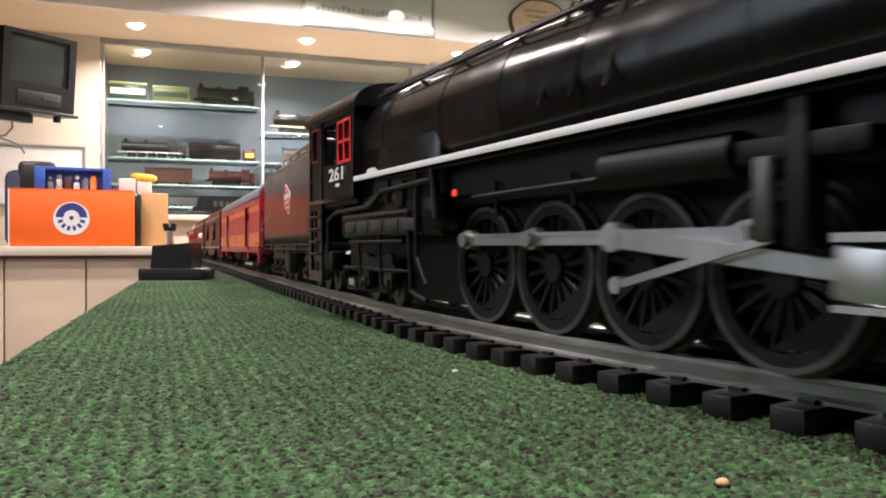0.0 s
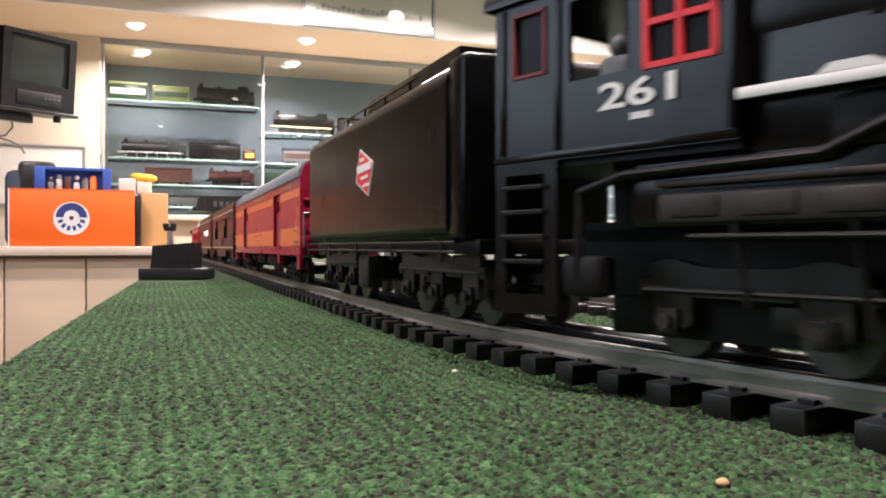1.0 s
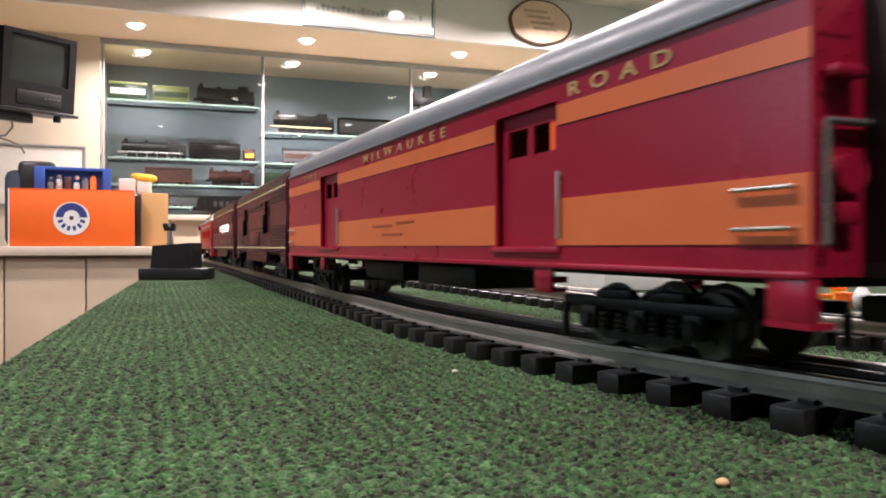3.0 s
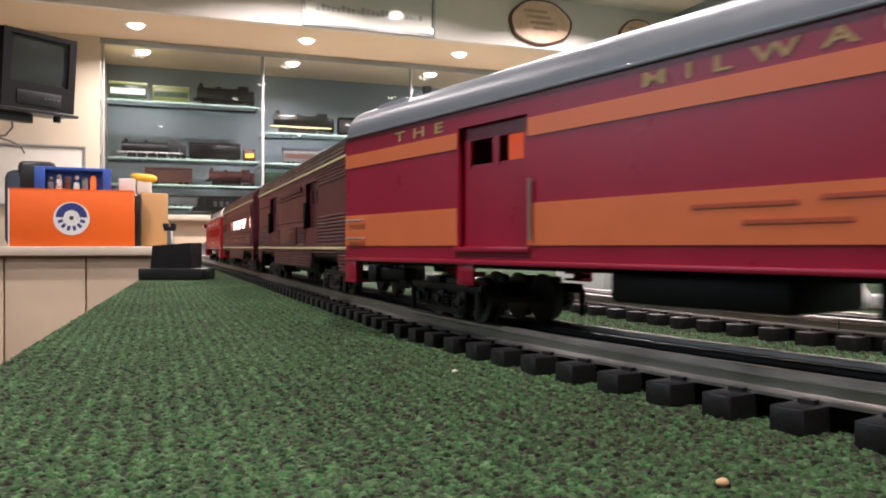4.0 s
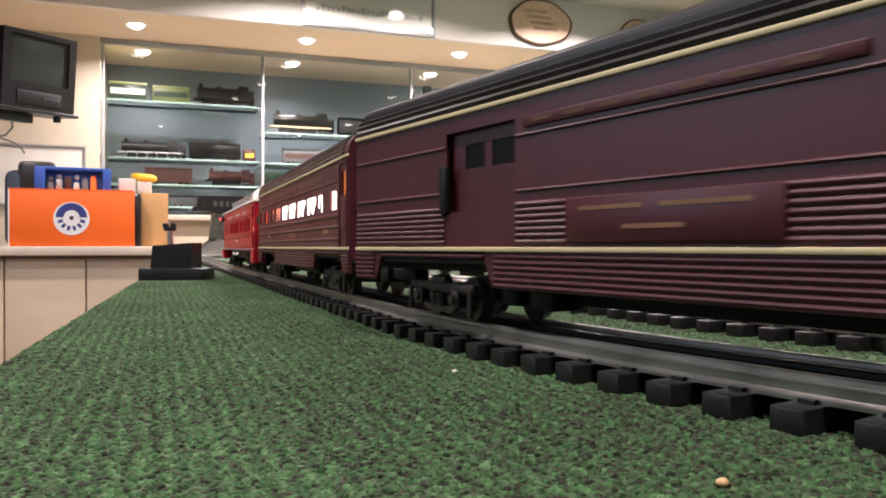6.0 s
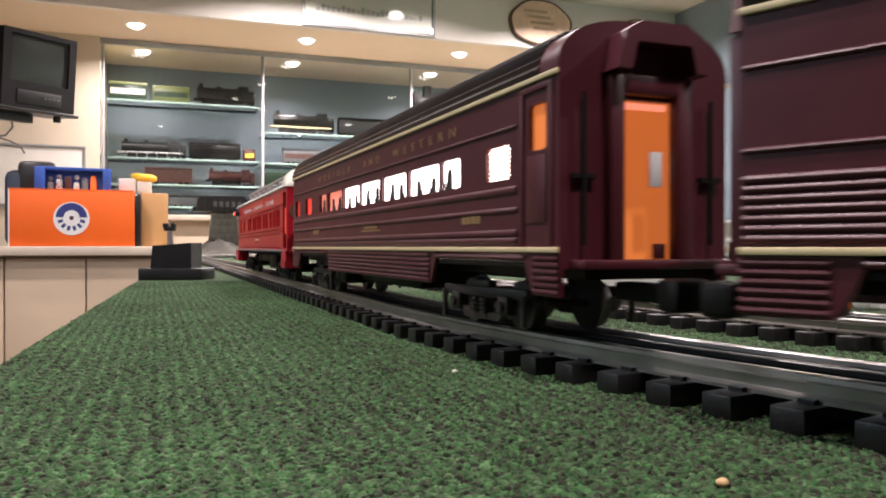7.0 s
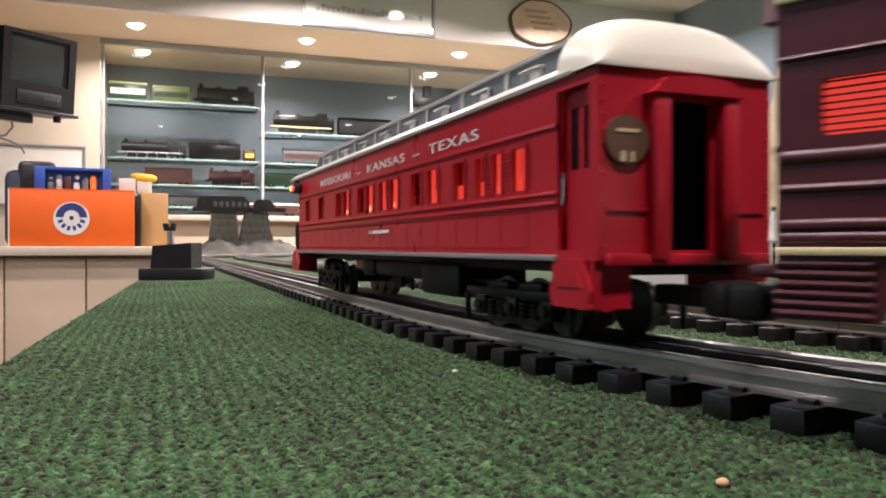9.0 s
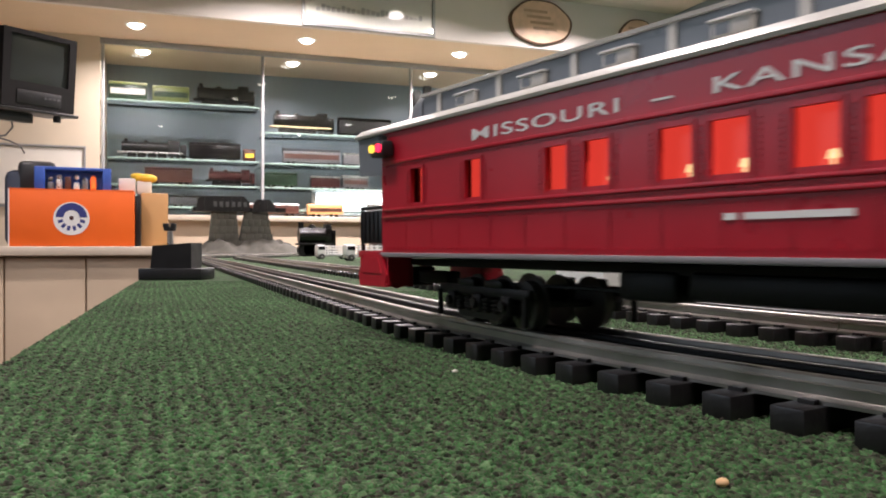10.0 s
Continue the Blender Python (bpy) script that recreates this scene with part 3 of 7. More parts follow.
def baggage_car():
    """Maroon and orange baggage car with sliding doors."""
    L = 0.516
    v = vehicle("baggage_car", "maroon model baggage car with orange bands and grey roof", "train car", -0.7193, 0.36)
    zb, ze = 0.0380, 0.1000
    h = L / 2
    doors = [(0.112, 0.156), (-0.156, -0.112)]
    dz = (0.0445, 0.0925)
    for sx in (-1, 1):
        xa, xb = sorted((sx * W, sx * (W - 0.0016)))
        part("side_wall", wall_with_holes(B(), xa, xb, -h, h, zb, ze, [(a, b, *dz) for a, b in doors]), M["maroon"], v)
        for a, b in doors:
            x0, x1 = sorted((sx * (W - 0.004), sx * (W - 0.0026)))
            bm = B()
            m_ = (a + b) / 2
            wall_with_holes(bm, x0, x1, a - 0.002, b + 0.002, dz[0] - 0.001, dz[1] + 0.001, [(a + 0.005, m_ - 0.002, 0.0755, 0.0870), (m_ + 0.002, b - 0.005, 0.0755, 0.0870)])
            dr = part("sliding_door", bm, M["maroon"], v)
            for p0, p1 in ((a + 0.005, m_ - 0.002), (m_ + 0.002, b - 0.005)):
                part("pane", box(B(), x0 + 0.0003, x1 - 0.0007, p0, p1, 0.0755, 0.0870), M["glass"], dr)
                part("pane_ledge", box(B(), x0 + 0.0002, x1 - 0.0003, p0, p1, 0.0755, 0.0772), M["maroon"], dr)
            # added emissive panel, standing in for lamplight inside the car
            part("orange_glow_panel", box(B(), *sorted((sx * (W - 0.0160), sx * (W - 0.0168))), b - 0.031, b - 0.011, 0.0480, 0.0960), M["pane_glow"], v, "orange glowing panel inside the car")
            part("door_sill", box(B(), min(sx * (W - 0.003), sx * (W + 0.0012)), max(sx * (W - 0.003), sx * (W + 0.0012)), a - 0.002, b + 0.002, dz[0] - 0.0022, dz[0], 0.0004), M["maroon"], dr)
            part("door_handrail", rod(rod(rod(B(), (sx * (W + 0.0014), b + 0.003, 0.047), (sx * (W + 0.0014), b + 0.003, 0.069), 0.0007, 8),
                 (sx * W, b + 0.003, 0.048), (sx * (W + 0.0014), b + 0.003, 0.048), 0.0006, 6), (sx * W, b + 0.003, 0.068), (sx * (W + 0.0014), b + 0.003, 0.068), 0.0006, 6), M["chrome"], dr)
            bm = B()
            for k in range(2):
                box(bm, min(sx * (W - 0.006), sx * (W + 0.0005)), max(sx * (W - 0.006), sx * (W + 0.0005)), a + 0.030 * (a > 0), a + 0.030 * (a > 0) + 0.011, 0.0295 - 0.001 * k + 0.004 * k, 0.0305 + 0.004 * k)
            box(bm, min(sx * (W - 0.001), sx * (W + 0.0005)), max(sx * (W - 0.001), sx * (W + 0.0005)), a + 0.030 * (a > 0), a + 0.030 * (a > 0) + 0.011, 0.029, zb + 0.001, 0.0005)
            part("door_step", bm, M["maroon"], v)
        # orange bands, broken at the doors
        cuts = [-h, doors[1][0] - 0.0005, doors[1][1] + 0.0005, doors[0][0] - 0.0005, doors[0][1] + 0.0005, h]
        for z0, z1 in ((0.0450, 0.0602), (0.0842, 0.0908)):
            for k in (0, 2, 4):
                bm = B()
                box(bm, min(sx * W, sx * (W + 0.00035)), max(sx * W, sx * (W + 0.00035)), cuts[k], cuts[k + 1], z0, z1)
                part("orange_stripe", bm, M["orange"], v)
        part("sill_bead", box(B(), min(sx * (W - 0.001), sx * (W + 0.0011)), max(sx * (W - 0.001), sx * (W + 0.0011)), -h, h, zb - 0.0006, zb + 0.0012, 0.0004), M["maroon"], v)
        part("eave_bead", box(B(), min(sx * (W - 0.001), sx * (W + 0.0012)), max(sx * (W - 0.001), sx * (W + 0.0012)), -h, h, ze - 0.0008, ze + 0.0006, 0.0004), M["grey_roof"], v)
        for d in (-1, 1):
            for zz in (0.0485, 0.0575):
                part("grab_iron", rod(rod(rod(B(), (sx * (W + 0.0018), d * (h - 0.021), zz), (sx * (W + 0.0018), d * (h - 0.004), zz), 0.0006, 8),
                     (sx * W, d * (h - 0.021), zz), (sx * (W + 0.0018), d * (h - 0.021), zz), 0.0005, 6), (sx * W, d * (h - 0.004), zz), (sx * (W + 0.0018), d * (h - 0.004), zz), 0.0005, 6), M["chrome"], v)
            bm = B()
            box(bm, min(sx * (W - 0.003), sx * (W + 0.0006)), max(sx * (W - 0.003), sx * (W + 0.0006)), *sorted((d * (h - 0.012), d * h)), 0.0275, zb, 0.0008)
            box(bm, min(sx * (W - 0.007), sx * (W + 0.0006)), max(sx * (W - 0.007), sx * (W + 0.0006)), *sorted((d * (h - 0.012), d * h)), 0.0268, 0.0282)
            part("corner_step", bm, M["maroon"], v)
    car_ends(v, L, zb, ze, "maroon")
    for d in (-1, 1):
        bm = B()
        extrude(bm, roof_profile(W - 0.0012, ze, 0.1165), *sorted((d * h, d * (h - 0.003))), "y")
        part("end_gable", bm, M["maroon"], v)
        # end rail, hand wheel and rivets
        bm = B()
        y = d * (h + 0.0015)
        for x0 in (0.029,):
            rod(bm, (x0, y, 0.045), (x0, y, 0.071), 0.0009, 8)
            rod(bm, (x0, y, 0.071), (0.016, y, 0.071), 0.0009, 8)
            rod(bm, (x0, y, 0.045), (x0, d * h, 0.045), 0.0009, 8)
        part("end_handrail", bm, M["chrome"], v)
        bm = B()
        for k in range(14):
            for x0 in (0.0295, 0.021):
                ball(bm, (x0, d * h, zb + 0.004 + k * 0.0044), 0.0005, sub=1)
        for k in range(9):
            ball(bm, (0.021 + 0.0011 * k, d * h, 0.0898), 0.0005, sub=1)
        rod(bm, (0.023, d * h, 0.060), (0.023, d * (h + 0.003), 0.060), 0.0042, 14)
        box(bm, 0.0205, 0.0265, *sorted((d * h, d * (h + 0.003))), 0.049, 0.054, 0.001)
        box(bm, 0.020, 0.029, *sorted((d * h, d * (h + 0.004))), 0.080, 0.083, 0.001)
        box(bm, 0.016, 0.022, *sorted((d * (h - 0.002), d * (h + 0.003))), 0.111, 0.1125, 0.0004)
        part("end_detail", bm, M["maroon"], v)
        diaphragm(v, d * h, d, 0.040, 0.0990, 0.0168, "rubber", 0.024 if d > 0 else 0.013)
    part("roof", extrude(B(), roof_profile(W + 0.0006, ze, 0.1172), -h + 0.003, h - 0.003, "y"), M["grey_roof"], v)
    for yy in (h - 0.035, -h + 0.035):
        for xx in (0.016,):
            part("roof_vent", box(B(), xx + 0.002, xx + 0.0095, yy - 0.014, yy + 0.014, 0.1080, 0.1150, 0.002), M["grey_roof"], v)
    for yy in (-0.19, -0.06, 0.06, 0.19):
        part("roof_vent", box(B(), -0.004, 0.004, yy - 0.008, yy + 0.008, 0.115, 0.1181, 0.001), M["grey_roof"], v)
    for word, yy, k in (("THE", -0.1870, 0.0400), ("MILWAUKEE", 0.0035, 0.1210), ("ROAD", 0.1885, 0.0500)):
        letters(word, 0.0062, M["gold"], v, on_side(yy, 0.0944, W + 0.0002), spread=1.95, wide=k)
    for (y0, y1, zz) in ((-0.039, -0.006, 0.0552), (0.000, 0.026, 0.0562), (-0.022, 0.008, 0.0505)):
        part("small_print", box(B(), W + 0.0003, W + 0.0006, y0, y1, zz, zz + 0.0011), M["print_red"], v)
    dark_end_boards(v, L, "inside_dark", zb + 0.002, ze)
    underframe(v, L, 0.0355, [(-0.079, -0.013, -0.012, 0.024, 0.0262), (0.0085, 0.076, -0.012, 0.024, 0.0262)])
    floor_pan(v, L, zb)
    for y in (0.186, -0.174):
        truck(v, y, (-0.021, 0, 0.021), "beam", "chassis")
    return v


def side_skirt(bm, x0, x1, h, z0, z1, cuts):
    """The skirt below the floor, cut away with sloped ends over the bogies."""
    a = -h
    for c0, c1 in cuts + [(h, h)]:
        prof = [(a, z1)]
        if a > -h:
            prof += [(a + 0.0004, z1 - 0.004), (a + 0.0022, z1 - 0.008)]
        prof += [(a + (0.006 if a > -h else 0), z0), (c0 - (0.006 if c0 < h else 0), z0)]
        if c0 < h:
            prof += [(c0 - 0.0022, z1 - 0.008), (c0 - 0.0004, z1 - 0.004)]
        prof.append((c0, z1))
        extrude(bm, prof, x0, x1, "x")
        a = c1
    return bm


def streamliner(kind):
    """Tuscan red fluted car: the baggage car with doors, or the coach with lit windows."""
    L = 0.424
    h = L / 2
    coach = kind == "coach"
    v = vehicle("passenger_coach" if coach else "fluted_baggage_car",
                "dark tuscan red fluted passenger coach with brightly lit windows" if coach else "dark tuscan red fluted model baggage car with cream lines",
                "train car", -1.7100 if coach else -1.2325, 0.285)
    zb, zl, ze = 0.0288, 0.0432, 0.0990
    wells = [(-0.185, -0.096), (0.107, 0.189)] if coach else [(-0.185, -0.098), (0.094, 0.178)]
    if coach:
        holes = [(a - 0.0015, b - 0.0015, 0.0680, 0.0800) for a, b in
                 ((-0.201, -0.184), (-0.1630, -0.1425), (-0.1155, -0.0960), (-0.0910, -0.0540), (-0.0500, -0.0140), (-0.012, 0.026), (0.031, 0.069), (0.073, 0.112), (0.115, 0.1355),
                  (0.1605, 0.1795))]
        vest = (0.188, 0.2075)
        holes.append((vest[0] + 0.0045, vest[1] - 0.0035, 0.0755, 0.0905))
    else:
        holes = [(-0.1255, -0.078, 0.0585, 0.0910), (0.070, 0.1165, 0.0585, 0.0910)]
    for sx in (-1, 1):
        xa, xb = sorted((sx * W, sx * (W - 0.0016)))
        side = part("side_wall", wall_with_holes(B(), xa, xb, -h, h, zl, ze, holes), M["tuscan"], v)
        skirt = part("skirt", side_skirt(B(), xa, xb, h, zb, zl, wells), M["tuscan"], v)
        for a, b in ((-h, wells[0][0] - 0.001), (wells[0][1] + 0.001, wells[1][0] - 0.001), (wells[1][1] + 0.001, h)):
            fluting(skirt, sx * W, a + 0.006 * (a > -h), b - 0.006 * (b < h), zb + 0.0003, zl - 0.0012)
        for a, b in wells:
            fluting(skirt, sx * W, a, b, zl - 0.0035, zl - 0.0012)
        if coach:
            for z0, z1 in ((zl + 0.002, zl + 0.0075), (0.0560, 0.0583), (0.0622, 0.0656), (0.0845, 0.0862)):
                fluting(side, sx * W, -h + 0.001, vest[0] - 0.004, z0, z1)
        else:
            cuts = (-h + 0.001, holes[0][0] - 0.001, holes[0][1] + 0.001, holes[1][0] - 0.003, holes[1][1] + 0.001, h - 0.001)
            for k, zz in ((0, ((zl + 0.002, 0.0610), (0.0655, 0.0672), (0.0845, 0.0862))), (2, ((zl + 0.002, 0.0610), (0.0640, 0.0655), (0.0838, 0.0855))),
                          (4, ((zl + 0.002, 0.0655), (0.0862, 0.0970)))):
                for z0, z1 in zz:
                    fluting(side, sx * W, cuts[k], cuts[k + 1], z0, z1)
        for z0, z1 in ((zl - 0.0006, zl + 0.0012), (ze - 0.0016, ze + 0.0002)):
            part("cream_line", box(B(), min(sx * (W - 0.0005), sx * (W + 0.0012)), max(sx * (W - 0.0005), sx * (W + 0.0012)), -h, h, z0, z1, 0.0004), M["cream"], v)
        if coach:
            for k, (a, b, z0, z1) in enumerate(holes):
                lit = 3 < k < 10
                mat = "pane_lit" if 4 <= k <= 9 else ("glow_warm" if k == 10 else ("pane_dim" if k < 2 else "pane_pink"))
                x0, x1 = sorted((sx * (W - 0.0026), sx * (W - 0.0018)))
                pn = part("window_pane", box(B(), x0, x1, a - 0.0005, b + 0.0005, z0 - 0.0005, z1 + 0.0005), M[mat], side, "frosted glowing pane" if lit else "")
                window_surround(side, *sorted((sx * (W - 0.0014), sx * (W - 0.0001))), a - 0.0002, b + 0.0002, z0 - 0.0002, z1 + 0.0002, 0.0028, M["tuscan"])
                if 2 <= k <= 8:
                    bm = B()
                    random.seed(k)
                    for q in range(2 if b - a > 0.025 else 1):
                        yy = a + (b - a) * (0.3 + 0.42 * q + random.uniform(-0.06, 0.06))
                        x = sx * (W - 0.0014)
                        fl = 1 if (q + k) % 2 else -1
                        hh = 1 + random.uniform(-0.18, 0.1)
                        prof = [(yy + fl * u, z0 + 0.0001 + w_ * hh) for u, w_ in ((-0.0036, 0), (-0.0034, 0.0062), (-0.0024, 0.0078), (0.0010, 0.0078), (0.0022, 0.0064),
                                                                          (0.0026, 0.0030), (0.0046, 0.0026), (0.0048, 0))]
                        extrude(bm, prof, *sorted((x, x - sx * 0.0003)), "x")
                    part("seat_silhouette", bm, M["figure"], side)
                elif k == 9 or k == 0:
                    bm = B()
                    for q in range(8):
                        zz = z0 + 0.0008 + q * (z1 - z0) / 8
                        box(bm, *sorted((sx * (W - 0.0017), sx * (W - 0.0012))), a, b, zz, zz + 0.0004)
                    part("blind_slats", bm, M["glow_warm" if k else "tuscan"], side)
            bm = B()
            for yy in vest:
                box(bm, *sorted((sx * W, sx * (W + 0.0008))), yy - 0.0012, yy + 0.0012, zl + 0.001, 0.0965, 0.0003)
            box(bm, *sorted((sx * W, sx * (W + 0.0008))), vest[0], vest[1], 0.0945, 0.0965, 0.0003)
            box(bm, *sorted((sx * W, sx * (W + 0.0005))), vest[0] + 0.003, vest[1] - 0.003, 0.052, 0.074, 0.0003)
            part("vestibule_door", bm, M["tuscan"], side)
        else:
            for a, b, z0, z1 in holes:
                x0, x1 = sorted((sx * (W - 0.0042), sx * (W - 0.0028)))
                m_ = (a + b) / 2
                wins = [(a + 0.0105, m_ + 0.0005, 0.0758, 0.0856), (m_ + 0.0055, b - 0.002, 0.0758, 0.0856)]
                dr = part("sliding_door", wall_with_holes(B(), x0, x1, a - 0.002, b + 0.002, z0 - 0.001, z1 + 0.001, wins), M["tuscan"], v)
                for w_ in wins:
                    part("pane", box(B(), x0 + 0.0003, x1 - 0.0005, *w_), M["dark_glass"], dr)
                part("door_rail", box(B(), *sorted((sx * (W - 0.0005), sx * (W + 0.002))), a - 0.0030, a + 0.0022, z0 - 0.0006, z0 + 0.019, 0.0006), M["chassis"], dr)
            part("name_board", box(B(), *sorted((sx * (W - 0.0002), sx * (W + 0.0012))), -0.072, 0.0535, 0.0870, 0.0908, 0.0004), M["tuscan"], side, "long raised board with faded gold marks")
            part("express_plate", box(B(), *sorted((sx * (W - 0.0002), sx * (W + 0.0015))), -0.0487, 0.0333, 0.0460, 0.0605, 0.0005), M["tuscan"], side, "raised plate with faded gold marks")
    if coach:
        for word, yy, k in (("NORFOLK", -0.0765, 0.0860), ("AND", 0.0090, 0.0315), ("WESTERN", 0.0885, 0.0825)):
            letters(word, 0.0054, M["gold_coach"], v, on_side(yy, 0.0905, W + 0.0002), spread=2.2, wide=k, bold=0.004)
        for yy in (0.1455, -0.128):
            for q in range(4):
                part("number_bar", box(B(), W, W + 0.0003, yy - 0.0088 + 0.0046 * q, yy - 0.0052 + 0.0046 * q, 0.0532, 0.0564), M["gold_coach"], v)
        part("small_print", box(B(), W, W + 0.0003, -0.009, 0.0265, 0.0530, 0.0535), M["gold"], v)
        for q in range(5):
            part("small_print", box(B(), W, W + 0.0003, -0.004 + 0.0052 * q, -0.0003 + 0.0052 * q, 0.0542, 0.0556 + 0.0005 * (q % 2)), M["gold_coach"], v)
    else:
        for y0, y1, zz in ((-0.0415, -0.014, 0.0562), (-0.007, 0.024, 0.0562), (-0.022, 0.002, 0.0500)):
            part("small_print", box(B(), W + 0.0013, W + 0.0017, y0, y1, zz, zz + 0.0014), M["gold_worn"], v)
        for k in range(7):
            part("small_print", box(B(), W + 0.0011, W + 0.0014, -0.066 + k * 0.0165, -0.056 + k * 0.0165, 0.0882, 0.0898), M["bark"], v)
    part("roof", extrude(B(), roof_profile(W + 0.0004, ze, 0.1165, 44, 0.0009), -h + 0.001, h - 0.012, "y"), M["tuscan_roof"], v, "ribbed dark brown roof")
    part("roof_end", extrude(B(), roof_profile(W + 0.0004, ze, 0.1160, 28), h - 0.012, h, "y"), M["tuscan"], v)
    part("roof_end", extrude(B(), roof_profile(W - 0.0002, ze, 0.1155, 28), -h, -h + 0.001, "y"), M["tuscan"], v)
    car_ends(v, L, 0.0375, ze, "tuscan", 0.0105, 0.091)
    for d in (-1, 1):
        y = d * h
        ya, yb = sorted((y - d * 0.001, y + d * (0.0045 if coach else 0.011)))
        for x in (-0.0125, 0.0125):
            part("vestibule_post", box(B(), x - 0.0020, x + 0.0035, ya, yb, 0.040, 0.098, 0.0012), M["tuscan"], v)
        part("vestibule_header", box(B(), -0.0155, 0.0155, ya + 0.0003, yb - 0.0003, 0.092, 0.0985, 0.0012), M["tuscan"], v)
        part("end_sill", box(B(), -0.028, 0.028, *sorted((y - d * 0.001, y + d * 0.008)), 0.0375, 0.0405, 0.0008), M["tuscan"], v)
        part("vestibule_hood", extrude(B(), [(-0.017, 0.0985), (-0.014, 0.110), (-0.008, 0.1135), (0.008, 0.1135), (0.014, 0.110), (0.017, 0.0985), (0.012, 0.0985), (0.010, 0.107), (-0.010, 0.107), (-0.012, 0.0985)],
                *sorted((y - d * 0.001, y + d * 0.010)), "y"), M["tuscan"], v)
        for x in (0.024, -0.024):
            part("end_grab_iron", rod(B(), (x, y + d * 0.002, 0.045), (x, y + d * 0.002, 0.092), 0.0007, 8), M["chassis"], v)
            part("end_step_bar", box(B(), x - 0.004, x + 0.004, *sorted((y, y + d * 0.0022)), 0.0655, 0.067), M["chassis"], v)
    if not coach:
        dark_end_boards(v, L, "figure", 0.0395, ze - 0.001, 0.012)
        for d in (-1, 1):
            part("end_door", box(B(), -0.0088, 0.0088, *sorted((d * (h - 0.003), d * (h - 0.0045))), 0.0405, 0.0895), M["tuscan"], v)
            part("end_door_pane", box(B(), -0.0045, 0.0045, *sorted((d * (h - 0.0028), d * (h - 0.0046))), 0.068, 0.083), M["dark_glass"], v)
    if coach:
        # an emissive board stands in for the lit vestibule wall behind the end door
        part("vestibule_glow_board", box(B(), -0.024, 0.024, h - 0.016, h - 0.015, 0.0395, 0.096), M["glow_warm"], v, "orange glowing board inside the end door")
        part("inner_door_leaf", box(B(), 0.0066, 0.0104, h - 0.0046, h - 0.0036, 0.0408, 0.0850, 0.0004), M["inside_dark"], v)
        # emissive strip: the light at the doorway's top, put into its colour
        part("door_head_glow", box(B(), -0.0104, 0.0104, h - 0.0046, h - 0.0036, 0.0888, 0.0909, 0.0003), M["pane_head"], v, "glowing pink strip along the door head")
        part("door_notice", box(B(), -0.0090, -0.0042, h - 0.0046, h - 0.0036, 0.0640, 0.0755, 0.0003), M["white"], v, "small white panel")
        part("door_step_box", box(B(), -0.0104, -0.0062, h - 0.0056, h - 0.0036, 0.0406, 0.0455, 0.0004), M["inside_dark"], v)
    underframe(v, L, 0.034, [(-0.06, 0.05, -0.018, 0.018, 0.0235), (-0.095, -0.085, 0.008, 0.026, 0.022), (-0.075, -0.062, 0.012, 0.028, 0.0215)])
    floor_pan(v, L, 0.0375)
    for y in (0.137, -0.141):
        truck(v, y, (-0.019, 0.019), "beam", "bogie")
    return v


